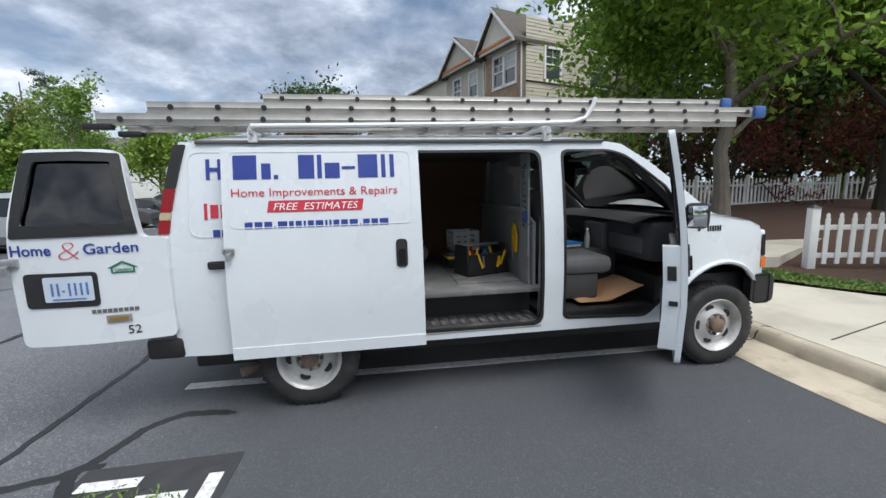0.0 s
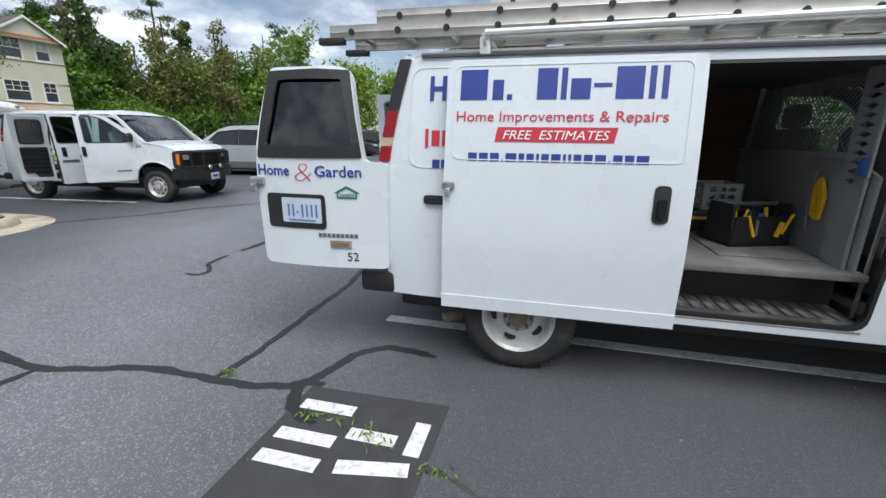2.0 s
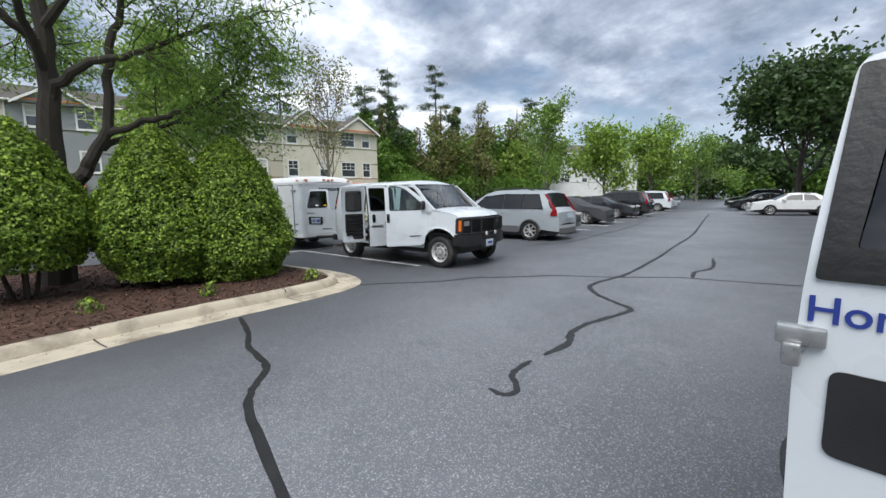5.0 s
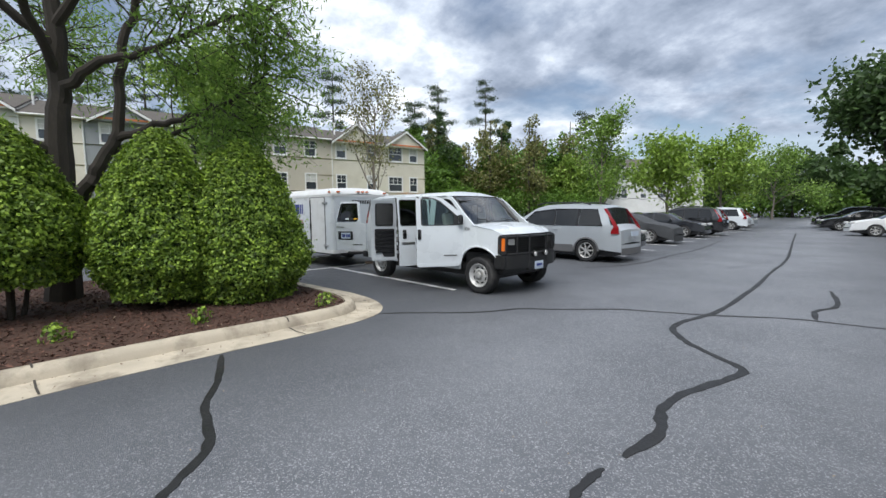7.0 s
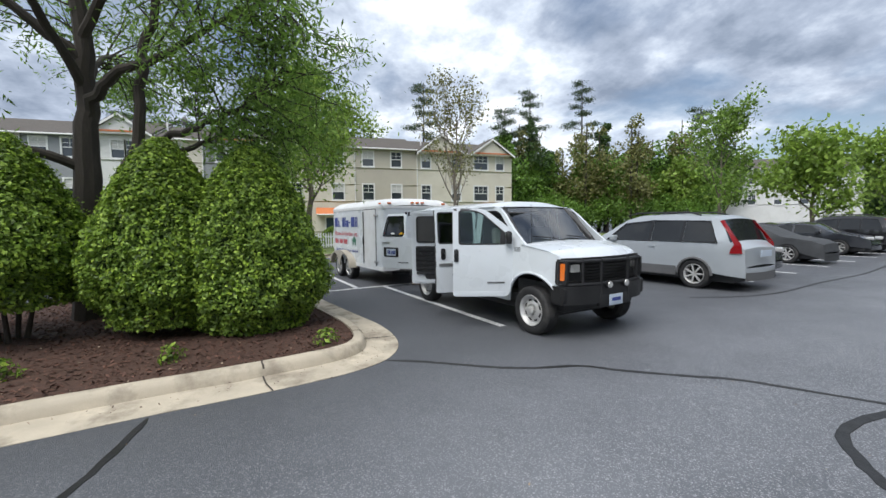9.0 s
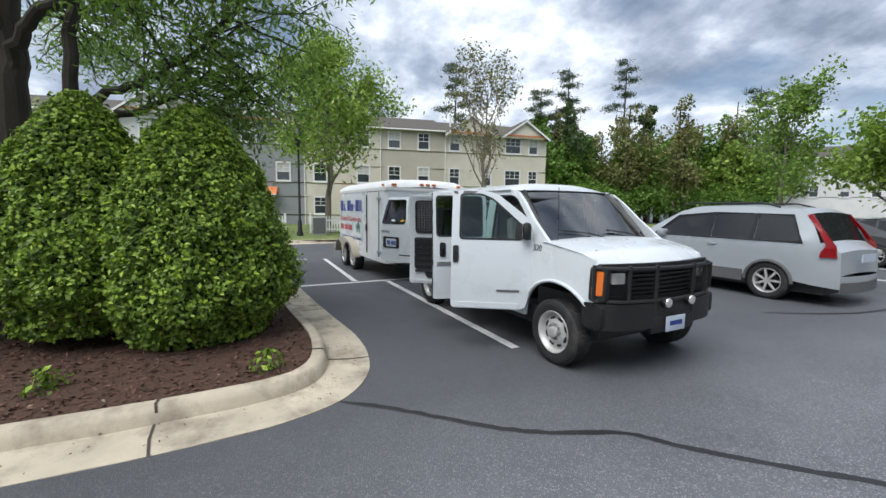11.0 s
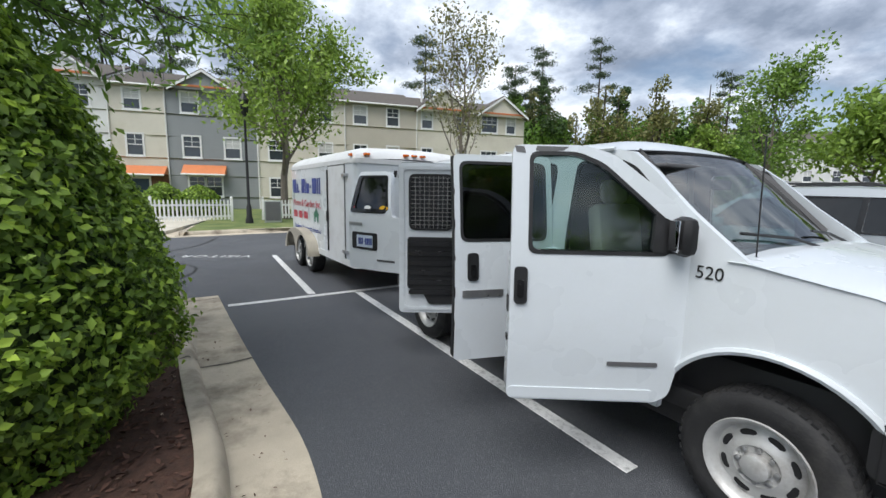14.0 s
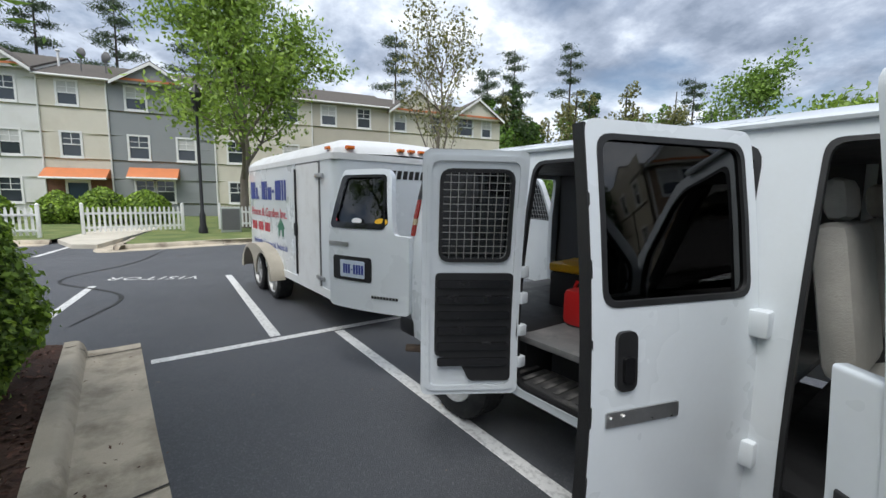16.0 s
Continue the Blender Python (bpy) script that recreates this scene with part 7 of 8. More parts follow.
    if canopy:
        c0, c1, z0, z1 = canopy
        cb = bmesh.new()
        P = lambda u, n, z: cb.verts.new(o + du * u + nrm * n + Vector((0, 0, z)))
        a, b, c, d = P(c0, 0.03, z1), P(c1, 0.03, z1), P(c1, 0.8, z0), P(c0, 0.8, z0)
        e, f = P(c1, 0.03, z0), P(c0, 0.03, z0)
        for q in ((a, b, c, d), (b, e, c), (a, d, f), (d, c, e, f)):
            cb.faces.new(q)
        cn = part("canopy", cb, "copper", h, "orange metal canopy")
        part("fascia", sweep(bmesh.new(), [o + du * c0 + nrm * 0.82 + Vector((0, 0, z0 - 0.06)), o + du * c1 + nrm * 0.82 + Vector((0, 0, z0 - 0.06))], 0.07, 6), "house_trim", cn)
    if door:
        dd = part("front_door", panel([(door, 0.1), (door + 0.95, 0.1), (door + 0.95, 2.1), (door, 2.1)], [], lambda u, z, d: o + du * u + Vector((0, 0, z)) + nrm * (0.0 - d), 0.05, 9), "door_blue", h, "dark blue front door")
        part("door_frame", panel([(door - 0.12, 0.05), (door + 1.07, 0.05), (door + 1.07, 2.45), (door - 0.12, 2.45)], [[(door, 0.1), (door + 0.95, 0.1), (door + 0.95, 2.1), (door, 2.1)]], lambda u, z, d: o + du * u + Vector((0, 0, z)) + nrm * (0.06 - d), 0.06, 9), "house_trim", h)
        part("knob", sweep(bmesh.new(), [o + du * (door + 0.85) + nrm * v + Vector((0, 0, 1.05)) for v in (0.0, 0.06)], 0.035, 8), "steel", dd)
    return h


HX, UP, FW = -40.0, (0, 1, 0), (1, 0, 0)


def row_house(y0, y1, siding, wins, label, **k):
    return house((HX, y0, 0), UP, FW, y1 - y0, 9.0, k.pop("eave", 8.1), siding, [(a - y0, b, c - y0, d) for a, b, c, d in wins], label, **k)


def two(y0, y1, low=3.65):
    return [(y0, 6.55, y1, 7.8), (y0, low, y1, 4.95)]


row_house(-22, -15.2, "siding_cream", two(-21, -20) + two(-18, -17), "cream three storey terraced house", canopy=(0.3, 3.5, 2.4, 2.95), door=4.6, lower=2.4)
row_house(-15.2, -11.2, "siding_grey", two(-14.6, -13.7) + two(-12.8, -11.9), "grey three storey terraced house", door=2.4, lower=2.4)
row_house(-11.2, -7.25, "siding_white", two(-9.9, -9.1) + two(-9.0, -8.15) + [(-10.4, 1.0, -9.4, 2.3), (-9.2, 1.0, -8.3, 2.3)], "white three storey terraced house with a gable", gables=((0.2, 3.8, 1.2),), eave=8.35)
row_house(-7.25, -4.1, "siding_cream", two(-6.3, -5.45), "cream three storey terraced house with a blue door", canopy=(0.05, 3.1, 2.4, 2.95), door=1.05, lower=2.4)
row_house(-4.1, 1.4, "siding_grey", two(-3.1, -2.15) + two(-0.6, 0.3) + [(-2.9, 1.05, -1.95, 2.3), (-1.9, 1.05, -0.95, 2.3)], "grey three storey terraced house with a gable", canopy=(0.9, 3.5, 2.5, 3.1), gables=((0.7, 4.2, 1.0),))
row_house(1.4, 7.4, "siding_cream", two(2.2, 3.1) + two(5.6, 6.5) + [(2.2, 1.05, 3.1, 2.3)], "cream three storey terraced house behind a tree", canopy=(2.8, 5.8, 2.4, 2.95), door=3.6)
row_house(7.4, 12.9, "siding_beige", two(8.15, 9.05) + two(10.65, 11.5) + [(8.3, 1.05, 9.3, 2.3)], "beige three storey terraced house", canopy=(2.6, 5.2, 2.4, 2.95), door=3.2)
row_house(12.9, 22.4, "siding_cream", two(13.4, 14.2) + two(16.3, 17.1) + two(18.5, 19.85) + two(20.75, 21.5), "cream end terraced house with two gables", gables=((0.2, 4.2, 1.5), (5.2, 9.2, 1.3)), canopy=(6.2, 9.4, 2.5, 3.05), eave=7.95)
for y, zz in ((-5.6, 9.3), (-4.4, 9.2), (3.0, 9.3)):
    ds = empty("satellite_dish", pose(-41.5, y, zz), "grey satellite dish on a roof", "satellite dish", "dishes on the roofs")
    part("dish", lathe(bmesh.new(), [(0, 0.0), (0.18, 0.03), (0.32, 0.1), (0.33, 0.1), (0.18, 0.02)], 16, Matrix.Translation((0.1, 0, 0.5)) @ Matrix.Rotation(radians(60), 4, "Z")), "trim_grey", ds)
    part("mast", tube([(0, 0, -0.6), (0, 0, 0.5)], 0.03, 6), "trim_grey", ds)
for y in (-7.0, 6.0, 14.0):
    vp = empty("roof_vent", pose(-42.5, y, 9.0), "white roof vent pipe", "vent", "vents on the roofs")
    part("pipe", tube([(0, 0, -0.3), (0, 0, 1.0)], 0.07, 8), "house_trim", vp)
    part("cowl", lathe(bmesh.new(), [(0.1, 1.0), (0.13, 1.05), (0.1, 1.12), (0, 1.12)], 10, Matrix.Rotation(math.pi / 2, 4, "X")), "house_trim", vp)

# terrace beyond the ladder van: its front runs away from the corner at the start
C = Vector((4.9, 20.2, 0))
E1 = Vector((-0.44, 0.9, 0)).normalized()
N1 = Vector((-0.9, -0.44, 0)).normalized()
def far_house(a, b, siding, wins, label, **k):
    return house(C + E1 * a, E1, N1, b - a, 9.0, 8.5, siding, [(x - a, z0, y - a, z1) for x, z0, y, z1 in wins], label, **k)


h1 = far_house(0, 3.2, "siding_cream", [(0.6, 6.7, 1.5, 8.1), (1.55, 6.7, 2.4, 8.1), (0.8, 3.7, 2.0, 5.0)], "tan gabled terraced house with stone cladding", gables=((0.1, 3.1, 1.6),), lower=2.6)
part("stone_cladding", panel([(0.0, 2.6), (3.1, 2.6), (3.1, 8.3), (0.0, 8.3)], [[(0.45, 6.55), (2.55, 6.55), (2.55, 8.3), (0.45, 8.3)], [(0.65, 3.55), (2.15, 3.55), (2.15, 5.15), (0.65, 5.15)]], lambda u, z, d: C + E1 * u + N1 * (0.035 - d) + Vector((0, 0, z)), 0.03, 9), "stone", h1)
far_house(3.2, 7.4, "siding_beige", [(4.0, 6.7, 4.8, 8.0), (5.8, 6.7, 6.6, 8.0)], "beige gabled terraced house", gables=((0.2, 4.0, 1.4),))
far_house(7.4, 24, "siding_cream", [(8.5, 5.7, 9.4, 7.0)], "long cream terrace with a lower roof", ridge=1.2)
E2 = -N1
hw = empty("terraced_house", Matrix.Identity(4), "beige end wall of a terraced house with windows", "house", "terraced houses")
part("wall", boards(C - E1 * 0.15, E2, 9.0, 0, 9.4, [(1.2, 6.7, 2.1, 8.1), (4.2, 6.7, 5.1, 8.1), (1.2, 3.7, 2.1, 5.1)], -E1), "siding_beige", hw)
for a, z in ((1.2, 6.7), (4.2, 6.7), (1.2, 3.7)):
    sash(hw, C - E1 * 0.15, E2, -E1, a, z, a + 0.9, z + 1.4, (2, 2))

# pale building beyond the car park
fb = house((-50, 55, 0), Vector((0.5, 0.866, 0)), Vector((0.866, -0.5, 0)), 22, 12, 8.6, "siding_white", [(2 + 3.2 * k, z, 2.9 + 3.2 * k, z + 1.3) for k in range(6) for z in (3.7, 6.6)], "white apartment block beyond the parked cars", ridge=2.0)
fb.name = "apartment_block"


# ---- picket fences, lamp, cabinet ----
def picket_fence(a, b, h, label, z=0.13, pitch=0.14, tip=True, post=0.1, caps=None):
    a, b = Vector(a), Vector(b)
    L = (b - a).length
    f = empty("picket_fence", Matrix.Translation((a.x, a.y, z)) @ Matrix.Rotation(math.atan2(b.y - a.y, b.x - a.x), 4, "Z"), label, "fence", "white picket fences")
    pk = bmesh.new()
    panel([(-0.035, 0.08), (0.035, 0.08), (0.035, h - 0.09), (0.018, h - 0.075), (0.03, h - 0.04), (0.0, h), (-0.03, h - 0.04), (-0.018, h - 0.075), (-0.035, h - 0.09)] if tip else [(-0.035, 0.08), (0.035, 0.08), (0.035, h - 0.05), (0.0, h), (-0.035, h - 0.05)], [], lambda u, w, d: Vector((u, -0.0 - d, w)), 0.022, 9, pk)
    pk = finish(pk)
    n = int(L / pitch)
    for k in range(1, n):
        part("picket", pk, "vinyl", f, "", Matrix.Translation((k * L / n, -0.025, 0)))
    for zz in (0.22, h - 0.24):
        part("rail", B(0, -0.02, zz - 0.04, L, 0.02, zz + 0.04, 0.004), "vinyl", f)
    m = max(1, round(L / 2.4))
    for k in range(m + 1):
        x = L * k / m
        ps = part("post", B(x - post / 2, -post / 2, -0.1, x + post / 2, post / 2, h + 0.08, 0.008), "vinyl", f)
        cp = bmesh.new()
        v = [cp.verts.new(p) for p in ((x - post * 0.6, -post * 0.6, h + 0.08), (x + post * 0.6, -post * 0.6, h + 0.08), (x + post * 0.6, post * 0.6, h + 0.08), (x - post * 0.6, post * 0.6, h + 0.08), (x, 0, h + 0.14))]
        for q in ((0, 1, 4), (1, 2, 4), (2, 3, 4), (3, 0, 4), (3, 2, 1, 0)):
            cp.faces.new([v[i] for i in q])
        part("cap", cp, caps or "vinyl", ps)
    return f


W4 = "white vinyl picket fence before the terraced houses"
picket_fence((-27.0, -1.2), (-28.0, 1.55), 0.95, W4)
picket_fence((-26.0, -1.95), (-24.9, -8.0), 0.95, W4)
picket_fence((-28.7, 2.75), (-28.9, 7.4), 0.95, W4)
picket_fence((-28.9, 8.8), (-29.0, 16.0), 0.95, W4)
picket_fence((6.6, 6.62), (10.4, 6.2), 0.92, "white picket fence with a dark post cap beside the pavement", z=0.15, pitch=0.2, post=0.13, caps="dash")
picket_fence((7.3, 13.5), (16, 15.5), 1.1, "weathered pale picket fence under the trees", z=0.62, pitch=0.17)
picket_fence((16.2, 15.4), (26, 13.0), 1.1, "weathered pale picket fence under the trees", z=0.62, pitch=0.17)

lp = empty("street_lamp", pose(-26.8, 2.4, 0.12), "black cast street lamp post on the verge", "street lamp")
part("post", lathe(bmesh.new(), [(0.16, 0), (0.16, 0.12), (0.11, 0.3), (0.1, 0.7), (0.06, 0.8), (0.045, 4.3), (0.06, 4.4), (0, 4.4)], 16, Matrix.Rotation(math.pi / 2, 4, "X")), "black", lp)
part("lantern", lathe(bmesh.new(), [(0.06, 4.4), (0.13, 4.5), (0.17, 4.95), (0.2, 5.0), (0.12, 5.12), (0.03, 5.3), (0, 5.3)], 8, Matrix.Rotation(math.pi / 2, 4, "X")), "black", lp)
cb = empty("utility_cabinet", pose(-27.2, 3.3, 0.12, 0, 0, 5), "grey green metal utility cabinet beside the lamp", "cabinet")
part("body", B(-0.3, -0.35, 0, 0.3, 0.35, 0.95, 0.03), "trim_pale", cb)
part("door_seam", B(0.301, -0.3, 0.1, 0.306, 0.3, 0.9), "trim_grey", cb)


# ---- parked cars: x forward, origin under the middle of the rear axle ----
def car(name, pos, angle, paint, label, top, belt, wheelbase=2.85, rear=1.0, front=0.95, width=0.94, windows=(), tail="hatch", z0=0.26, scale=1.0, rail=False, cover=False):
    """top: the outline over the car from the rear bumper to the front one; windows: side glass outlines."""
    c = empty(name, pose(pos[0], pos[1], 0, 0, 0, angle) @ Matrix.Scale(scale, 4), label, "car", "parked cars")
    roof = max(z for x, z in top)
    def hw(x, z):
        w = width - 0.05 * max(0, (0.5 - z)) - (0.0 if z < belt else 0.24 * ((z - belt) / max(0.1, roof - belt)))
        e = max(0, (x - (wheelbase + front - 0.75)) / 0.75, (-(rear - 0.6) - x) / 0.6)
        return w - 0.22 * min(1, e) ** 2
    fl = lambda s: (lambda u, v, d: Vector((u, s * (hw(u, v) - d), v)))
    xr, xf = top[0][0], top[-1][0]
    outline = [(xr, z0 + 0.06)] + list(top) + [(xf, z0 + 0.06)] + arc(wheelbase, 0.34, 0.37, 10, 170, 12) + arc(0, 0.34, 0.37, 10, 170, 12)
    wins = [rounded(w, 0.05) for w in windows]
    for s in (-1, 1):
        part("side", panel(outline, wins, fl(s), 0.03, 0.22), paint, c)
        for w in wins:
            part("side_window", panel(w, [], lambda u, v, d, s=s: fl(s)(u, v, 0.012 + d), 0.006, 0.3), "car_glass", c)
        if not cover:
            part("door_handle", panel(rect(0.95, belt - 0.13, 1.12, belt - 0.1, 0.01), [], lambda u, v, d, s=s: Vector((u, s * (hw(u, v) + 0.02 - d), v)), 0.03, 1), paint, c)
            part("sill", panel(rect(0.35, z0, wheelbase - 0.35, z0 + 0.14, 0.02), [], lambda u, v, d, s=s: Vector((u, s * (hw(u, v) + 0.008 - d), v)), 0.05, 0.5), "black", c)
            if tail == "suv":
                part("window_band", panel([(-0.5, belt + 0.0), (wheelbase - 0.45, belt + 0.0), (1.9, 1.535), (1.1, 1.615), (-0.27, 1.59)], wins, lambda u, v, d, s=s: Vector((u, s * (hw(u, v) + 0.003 - d), v)), 0.006, 0.3), "black_gloss", c)
            part("wing_mirror", B(wheelbase - 0.78, s * 0.86, belt - 0.02, wheelbase - 0.62, s * 1.05, belt + 0.13, 0.03), paint, c)
        for x in (0, wheelbase):
            wheel(c, x, s * (width - 0.12), s, 0.345, 6, "alloy")
    if tail == "suv":
        for s in (-1, 1):
            for x in (0, wheelbase):
                part("wheel_arch", sweep(bmesh.new(), [Vector((u, s * (hw(u, v) + 0.006), v)) for u, v in arc(x, 0.34, 0.385, 0, 180, 14)], 0.03, 6), "trim_grey", c)
            part("side_moulding", panel(rect(0.42, z0 + 0.02, wheelbase - 0.42, z0 + 0.24, 0.02), [], lambda u, v, d, s=s: Vector((u, s * (hw(u, v) + 0.012 - d), v)), 0.03, 0.5), "trim_grey", c)
    # skin over the top, with the screens as glass
    def strip(p, q, nm, mt):
        def fn(a, b):
            x, z = p[0] + (q[0] - p[0]) * a, p[1] + (q[1] - p[1]) * a
            y = b * 2 - 1
            return Vector((x, y * hw(x, z), z + 0.035 * (1 - y * y)))
        return part(nm, grid(fn, 2, 10), mt, c)
    for p, q in zip(top, top[1:]):
        steep = (p[1] - belt) > -0.12 and (q[1] - belt) > -0.12 and abs(q[1] - p[1]) > 0.22 and not cover
        strip(p, q, "screen" if steep else "body_top", "car_glass" if steep else paint)
    for x, sgn, nm in ((xr, -1, "rear_bumper"), (xf, 1, "front_bumper")):
        zt = top[0][1] if sgn < 0 else top[-1][1]
        def fb(a, b, x=x, sgn=sgn, zt=zt):
            y = a * 2 - 1
            z = z0 + (zt - z0) * b
            return Vector((x + sgn * 0.09 * (1 - y * y), y * hw(x, z), z))
        part(nm, grid(fb, 12, 5), paint, c)
        if tail == "suv":
            part("bumper_skirt", grid(lambda a, b, fb=fb, sgn=sgn: fb(a, b * 0.62) + Vector((sgn * 0.012, 0, 0)), 12, 3), "trim_grey", c)
    part("underbody", B(xr + 0.2, -width + 0.15, 0.2, xf - 0.2, width - 0.15, 0.4), "black", c)
    if cover:
        return c
    for s in (-1, 1):
        if tail == "suv":
            tz = [(xr + 0.1, 0.86), (xr + 0.3, 0.86), (xr + 0.29, 0.95), (xr + 0.23, 1.06), (xr + 0.36, 1.3), (xr + 0.57, 1.58), (xr + 0.51, 1.6), (xr + 0.3, 1.3), (xr + 0.13, 1.06)]
            part("tail_light", panel(tz, [], lambda u, v, d, s=s: Vector((u - 0.05, s * (hw(u, v) + 0.012 - d), v)), 0.06, 0.2), "red", c)
        else:
            part("tail_light", B(xr - 0.02, s * 0.5, belt - 0.22, xr + 0.12, s * 0.8, belt - 0.05, 0.03), "red", c)
        part("headlight", B(xf - 0.2, s * 0.48, belt - 0.28, xf + 0.045, s * 0.74, belt - 0.14, 0.04), "clear", c)
        if rail:
            part("roof_rail", tube([(0.0, s * 0.66, roof - 0.02), (0.3, s * 0.66, roof + 0.06), (1.6, s * 0.66, roof + 0.06), (1.9, s * 0.66, roof)], 0.018, 6), "black", c)
    part("number_plate", B(xr - 0.1, -0.26, 0.78, xr - 0.085, 0.26, 0.92), "plate", c)
    return c


M["car_glass"] = material("dark car glass", (0.02, 0.022, 0.024), 0.05, vary=0.1, spec=0.45, rough_vary=0.02)
SUV_TOP = [(-0.98, 0.55), (-0.96, 0.95), (-0.72, 1.1), (-0.5, 1.6), (-0.3, 1.68), (0.6, 1.74), (1.5, 1.72), (1.85, 1.62), (2.6, 1.16), (2.9, 1.08), (3.55, 0.98), (3.75, 0.85), (3.8, 0.5)]
SUV_WIN = [[(1.15, 1.1), (2.35, 1.1), (1.85, 1.5), (1.15, 1.58)], [(0.35, 1.1), (1.08, 1.1), (1.08, 1.58), (0.35, 1.6)], [(-0.45, 1.12), (0.28, 1.1), (0.28, 1.6), (-0.25, 1.56)]]
SED_TOP = [(-1.0, 0.5), (-0.98, 0.92), (-0.45, 0.98), (0.35, 1.38), (1.3, 1.42), (1.75, 1.34), (2.45, 0.98), (3.3, 0.82), (3.6, 0.68), (3.65, 0.45)]
SED_WIN = [[(1.05, 0.98), (2.15, 0.98), (1.65, 1.29), (1.05, 1.34)], [(0.15, 0.98), (0.98, 0.98), (0.98, 1.34), (0.5, 1.3)]]
R13 = 193.2
car("silver_suv", (-11.5, 13.25), R13, "silver_car", "silver estate car with dark lower trim and red tail lights", SUV_TOP, 1.08, windows=SUV_WIN, tail="suv", rail=True)
bay = lambda i, d=0.0: (-10.75 - 0.262 * 2.8 * i - d * 0.973 + 0.37, 11.82 + 2.8 * i + 1.35 - d * 0.23)
# nose towards the drive
car("dark_saloon", bay(1, 4.4), 13.2, "dark_car", "dark grey saloon parked beside the silver car", SED_TOP, 0.96, wheelbase=2.65, windows=SED_WIN, tail="sedan")
car("covered_car", bay(3, 4.6), 13.2, "car_cover", "car under a crumpled grey cover", [(-1.0, 0.4), (-0.98, 0.85), (-0.4, 1.0), (0.35, 1.36), (1.3, 1.4), (1.75, 1.32), (2.45, 0.97), (3.3, 0.84), (3.6, 0.7), (3.65, 0.4)], 0.96, wheelbase=2.65, tail="sedan", cover=True, z0=0.12)
car("dark_saloon", bay(5, 4.6), 13.2, "dark_car", "dark grey saloon parked in a row", SED_TOP, 0.96, wheelbase=2.65, windows=SED_WIN, tail="sedan")
car("dark_suv", bay(6, 1.6), R13, "black_car", "black estate car parked in a row", SUV_TOP, 1.08, windows=SUV_WIN, tail="suv", rail=True)
car("white_car", bay(9, 1.6), R13, "van_white", "white car far along the row", SUV_TOP, 1.08, windows=SUV_WIN, tail="suv")
car("silver_car", bay(11, 4.6), 13.2, "silver_car", "silver saloon far along the row", SED_TOP, 0.96, wheelbase=2.65, windows=SED_WIN, tail="sedan")
# across the drive
for i, (x, y, a, p, t) in enumerate(((-13.5, 50, 205, "black_car", "suv"), (-14.2, 53, 205, "dark_car", "sedan"), (-15.6, 58, 205, "dark_car", "suv"), (-11.5, 44, 205, "black_car", "sedan"), (-8.0, 36.5, 205, "white_plastic", "sedan"), (-17, 64, 205, "black_car", "suv"))):
    s = t == "suv"
    car("parked_car", (x, y), a, p, "%s parked across the drive" % ("white saloon" if p == "white_plastic" else "dark estate car" if s else "dark saloon"), SUV_TOP if s else SED_TOP, 1.08 if s else 0.96, wheelbase=2.85 if s else 2.65, windows=SUV_WIN if s else SED_WIN, tail=t)
# beyond the shrubs and the terrace bays
for i, (x, y, a, p) in enumerate(((-17.5, -2.6, 186, "white_plastic"), (-17.8, -5.6, 186, "silver_car"))):
    car("parked_car", (x, y), a, p, "pale saloon parked beyond the shrubs", SED_TOP, 0.96, wheelbase=2.65, windows=SED_WIN, tail="sedan")
for i in range(4):
    car("parked_car", (-20.0 - 0.7 * i, 24 + 2.9 * i), 13.2, ("dark_car", "black_car", "silver_car", "dark_car")[i], "dark saloon parked near the woodland", SED_TOP, 0.96, wheelbase=2.65, windows=SED_WIN, tail="sedan")


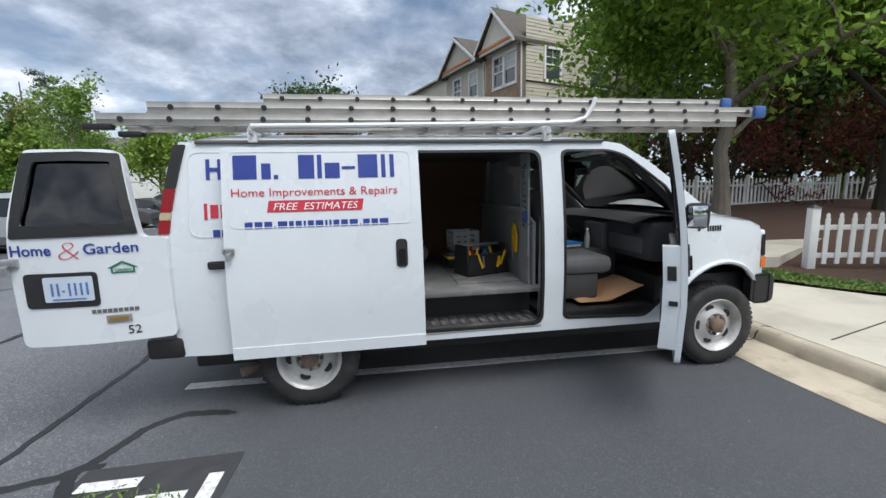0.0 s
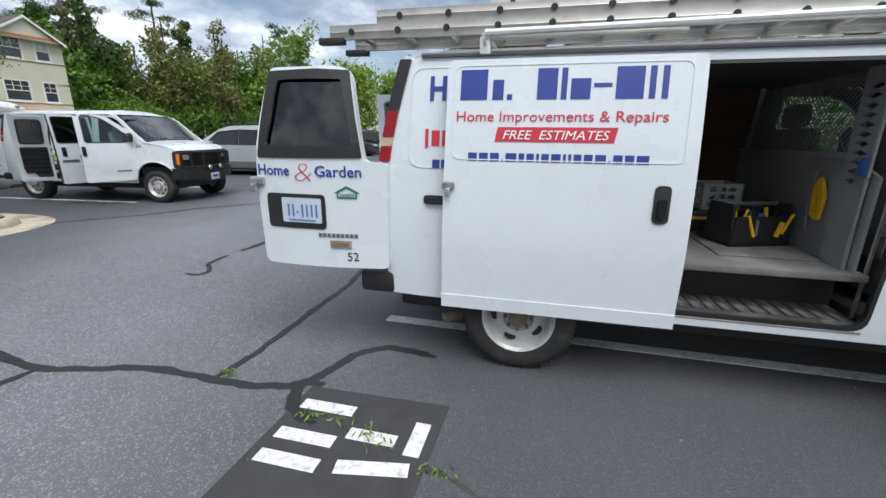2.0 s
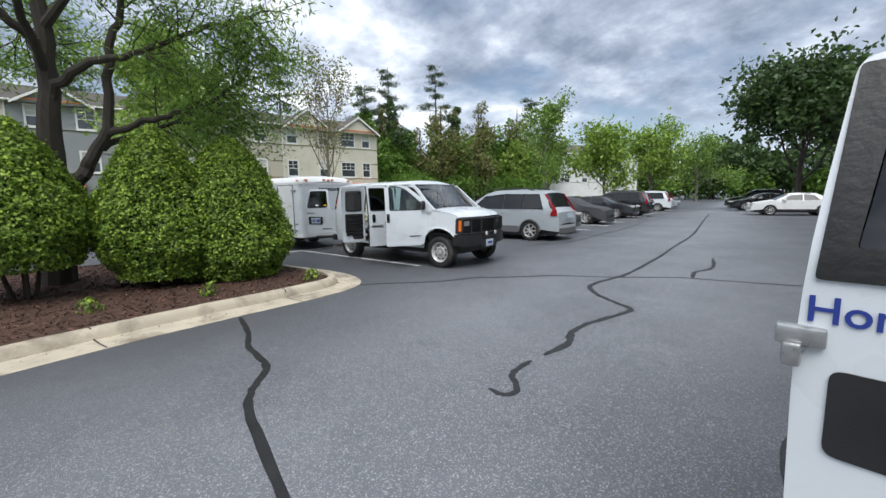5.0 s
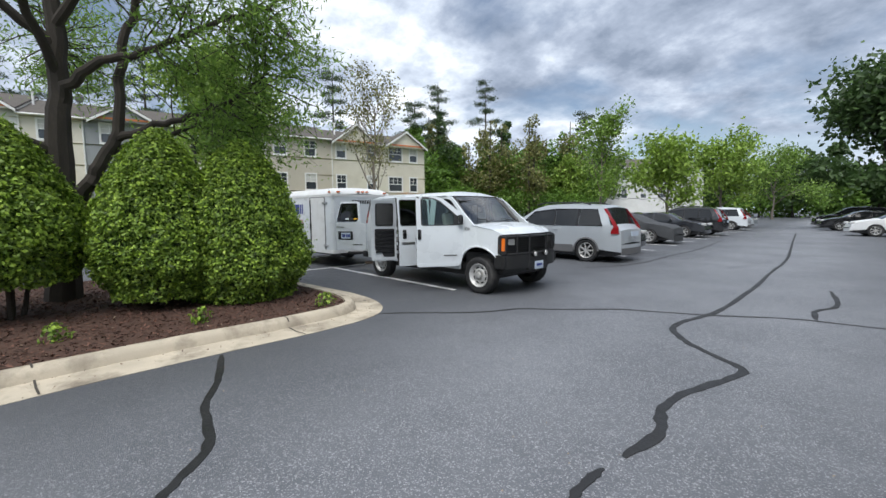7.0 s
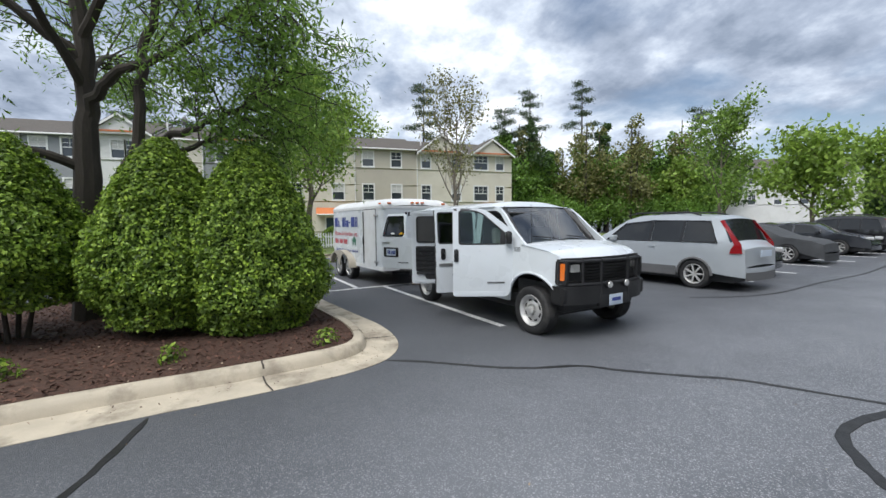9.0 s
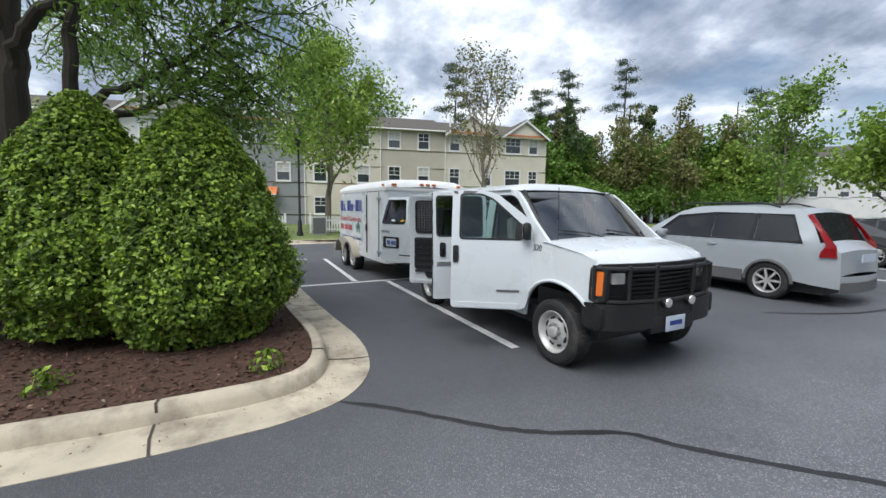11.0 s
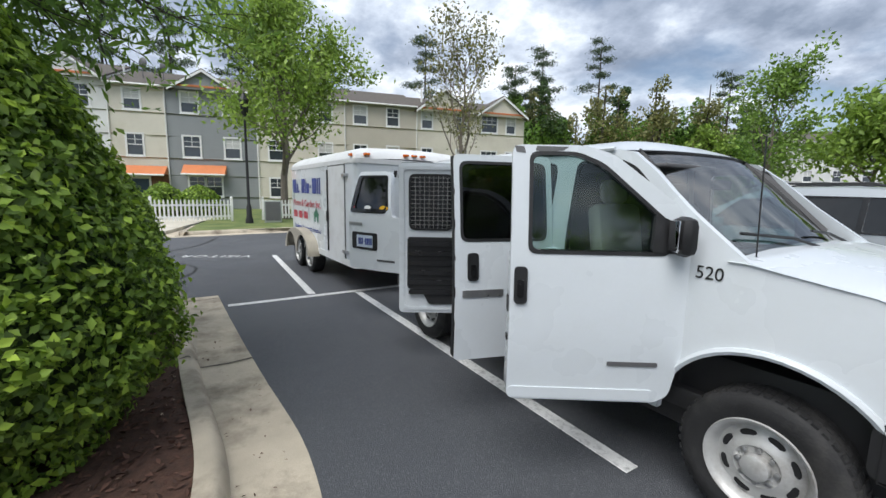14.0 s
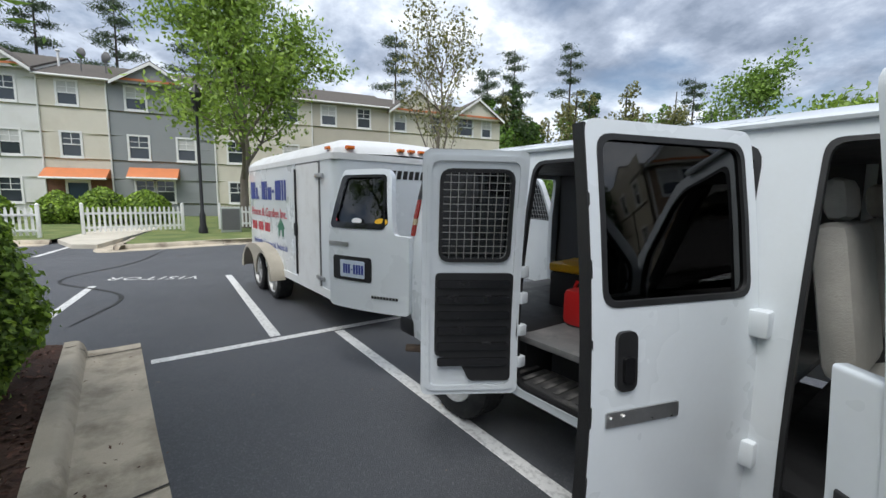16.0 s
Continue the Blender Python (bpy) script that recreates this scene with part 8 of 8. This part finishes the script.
# ---- box trailer ----
def trailer():
    t = empty("box_trailer", pose(-16.5, 4.75, 0, 0, 0, 16.0), "white enclosed box trailer with blue and red lettering", "trailer")
    x0, x1, w, zb, zt = -1.0, 2.6, 2.0, 0.42, 2.02
    R = 0.09
    body = panel(rounded([(x0, 0), (x1, 0), (x1, w), (x0, w)], [0.05, 0.12, 0.12, 0.05]), [], lambda u, v, d: Vector((u, v, zt - d)), zt - zb, 0.4)
    part("box", body, "van_white", t)
    def cap(a, b):
        x, y = x0 + (x1 - x0) * a, w * b
        e = min(a * (x1 - x0), (1 - a) * (x1 - x0), b * w, (1 - b) * w)
        return Vector((x, y, zt + 0.17 * min(1, math.sqrt(max(0, e) / 0.2)) + 0.04 * math.sin(b * math.pi)))
    us = [0, 0.01, 0.03, 0.06] + list(np.linspace(0.1, 0.9, 9)) + [0.94, 0.97, 0.99, 1]
    bm = bmesh.new()
    vs = [[bm.verts.new(cap(a, b)) for b in us] for a in us]
    for i in range(len(us) - 1):
        for j in range(len(us) - 1):
            bm.faces.new((vs[i][j], vs[i + 1][j], vs[i + 1][j + 1], vs[i][j + 1]))
    part("roof", bm, "white_plastic", t)
    part("roof_trim", panel(rounded([(x0 - 0.01, -0.01), (x1 + 0.01, -0.01), (x1 + 0.01, w + 0.01), (x0 - 0.01, w + 0.01)], 0.08), [rounded([(x0 + 0.03, 0.03), (x1 - 0.03, 0.03), (x1 - 0.03, w - 0.03), (x0 + 0.03, w - 0.03)], 0.06)], lambda u, v, d: Vector((u, v, zt + 0.02 - d)), 0.07, 9), "white_plastic", t)
    part("base_rail", panel(rounded([(x0 - 0.012, -0.012), (x1 + 0.012, -0.012), (x1 + 0.012, w + 0.012), (x0 - 0.012, w + 0.012)], 0.08), [rounded([(x0 + 0.03, 0.03), (x1 - 0.03, 0.03), (x1 - 0.03, w - 0.03), (x0 + 0.03, w - 0.03)], 0.06)], lambda u, v, d: Vector((u, v, zb + 0.09 - d)), 0.1, 9), "white_plastic", t)
    side = lambda u, v, d: Vector((u, -0.004 - d, v))
    dr = part("side_door", panel(rect(1.45, 0.5, 2.2, 1.95, 0.04), [], lambda u, v, d: Vector((u, -0.014 - d, v)), -0.012, 9), "white_plastic", t)
    part("door_seal", panel(rect(1.42, 0.47, 2.23, 1.98, 0.05), [rect(1.455, 0.505, 2.195, 1.945, 0.04)], lambda u, v, d: Vector((u, -0.008 - d, v)), -0.008, 9), "trim_grey", t)
    part("bar_lock", tube([(1.47, -0.03, 0.55), (1.47, -0.03, 1.9)], 0.014, 6), "black", dr)
    part("lock_handle", B(1.46, -0.06, 1.05, 1.5, -0.02, 1.22, 0.008), "black", dr)
    for z in (0.62, 1.8):
        part("hinge", B(2.14, -0.035, z - 0.025, 2.36, -0.012, z + 0.025, 0.006), "steel", dr)
    for a, wd, z0, z1 in ((-0.85, 0.26, 1.5, 1.78), (-0.54, 0.1, 1.5, 1.69), (-0.41, 0.05, 1.5, 1.55), (-0.2, 0.2, 1.5, 1.78), (0.03, 0.07, 1.5, 1.78), (0.14, 0.19, 1.5, 1.69), (0.37, 0.09, 1.6, 1.65), (0.52, 0.27, 1.5, 1.78), (0.83, 0.07, 1.5, 1.78), (0.94, 0.07, 1.5, 1.78)):
        part("name_block", blocks([(a, wd, z0, z1)], side), "blue_ink", t, "blue block of a painted trade name")
    lettering(t, "lettering", fit_text(text_mesh("Home & Garden Inc.", 0.14, 0.001), 1.85), "red_ink", Matrix.Translation((-0.83, -0.006, 1.24)) @ Matrix.Rotation(math.pi / 2, 4, "X"), "red lettering")
    for k in range(11):
        part("phone_block", blocks([(-0.83 + 0.095 * k, 0.07 if k not in (3, 7) else 0.04, 1.0 if k not in (3, 7) else 1.06, 1.14 if k not in (3, 7) else 1.08)], side), "red_ink", t)
    part("green_sign", panel([(0.62, 0.98), (0.86, 0.98), (0.86, 1.1), (0.92, 1.1), (0.74, 1.24), (0.56, 1.1), (0.62, 1.1)], [[(0.69, 0.98), (0.78, 0.98), (0.78, 1.07), (0.69, 1.07)]], side, 0.001, 9), "green_ink", t)
    lettering(t, "lettering", fit_text(text_mesh("Residential, Commercial, Industrial", 0.09, 0.001), 1.75), "blue_ink", Matrix.Translation((-0.75, -0.006, 0.78)) @ Matrix.Rotation(math.pi / 2, 4, "X"), "blue lettering")
    for x in (-0.4, 0.4):
        wheel(t, x, 0.06, -1, 0.33, 6, "alloy")
        wheel(t, x, w - 0.06, 1, 0.33, 6, "alloy")
    for y in (0, w):
        s = -1 if y == 0 else 1
        fd = panel(arc(0.0, 0.36, 0.88, 0, 180, 16, 0.46) + [(-0.78, 0.36)] + arc(-0.4, 0.36, 0.36, 180, 0, 10, 0.36)[:-1] + arc(0.4, 0.36, 0.36, 180, 0, 10, 0.36) , [], lambda u, v, d: Vector((u, y + s * (0.2 - d), v)), 0.025, 9)
        fn = part("fender", fd, "fender_tan", t, "tan dusty tandem fender")
        ft = bmesh.new()
        rows = [[ft.verts.new((x, yy, z)) for yy in (y, y + s * 0.2)] for x, z in arc(0.0, 0.36, 0.88, 0, 180, 20, 0.46)]
        for a, b in zip(rows, rows[1:]):
            ft.faces.new((a[0], a[1], b[1], b[0]))
        part("fender_top", ft, "fender_tan", fn)
    for y in (0.2, w - 0.2):
        part("marker_lamp", B(x1 - 0.03, y - 0.05, zt + 0.06, x1 + 0.02, y + 0.05, zt + 0.1, 0.01), "amber", t)
    for y in (0.85, 1.0, 1.15):
        part("marker_lamp", B(x1 - 0.03, y - 0.045, zt + 0.08, x1 + 0.025, y + 0.045, zt + 0.115, 0.01), "amber", t)
    part("marker_lamp", B(x1 - 0.2, -0.015, zt + 0.05, x1 - 0.1, 0.02, zt + 0.09, 0.01), "amber", t)
    for k in range(9):
        part("maker_block", panel([(0.62 + 0.085 * k, 1.78), (0.68 + 0.085 * k, 1.78), (0.7 + 0.085 * k, 1.88), (0.64 + 0.085 * k, 1.88)], [], lambda u, v, d: Vector((x1 + 0.003 + d, u, v)), 0.001, 9), "black_ink", t)
    part("drawbar", sweep(bmesh.new(), [(x1 - 0.1, 0.4, 0.4), (x1 + 0.8, w / 2, 0.42)], 0.04, 6), "black", t)
    part("drawbar", sweep(bmesh.new(), [(x1 - 0.1, w - 0.4, 0.4), (x1 + 0.8, w / 2, 0.42)], 0.04, 6), "black", t)
    part("chassis", B(x0 + 0.1, 0.3, 0.32, x1 - 0.1, w - 0.3, zb + 0.01), "black", t)
    return t


M["fender_tan"] = material("dusty tan fender", (0.42, 0.38, 0.31), 0.6, vary=0.15, scale=4)
trailer()

# lettering on the asphalt, and plain bars for the bay marks
vis = text_mesh("VISITOR", 0.3, 0.0008, 0, 1.15)
vob = new("road_lettering", fit_text(vis, 1.55))
vis.materials.append(M["paint"])
vob.matrix_basis = pose(-18.35, 3.55, 0.006, 0, 0, 258)
tagged(vob, "white lettering painted on the asphalt", "road marking", "", "structure")
# the bay marks, as plain bars of their size
def bay_bar(x0, y0, x1, y1, w):
    a, b = PD @ Vector((x0, y0, 0)), PD @ Vector((x1, y1, 0))
    setting("bay_mark", stripe((a.x, a.y), (b.x, b.y), w, 0.0075), "paint", "plain white painted bay mark, worn", "road marking")


for bars_at in ((0.1, 0.18, 0.1, 0.42), (0.2, 0.34, 0.46, 0.34), (0.08, 0.5, 0.42, 0.56), (0.06, 0.8, 0.44, 0.8), (0.06, 0.98, 0.44, 0.98),
                (0.5, 0.18, 0.82, 0.18), (0.5, 0.42, 0.82, 0.42), (0.5, 0.58, 0.82, 0.58), (0.5, 0.85, 0.82, 0.95), (0.55, 1.12, 0.82, 1.12), (0.1, 1.18, 0.4, 1.18)):
    bay_bar(*bars_at, 0.075)
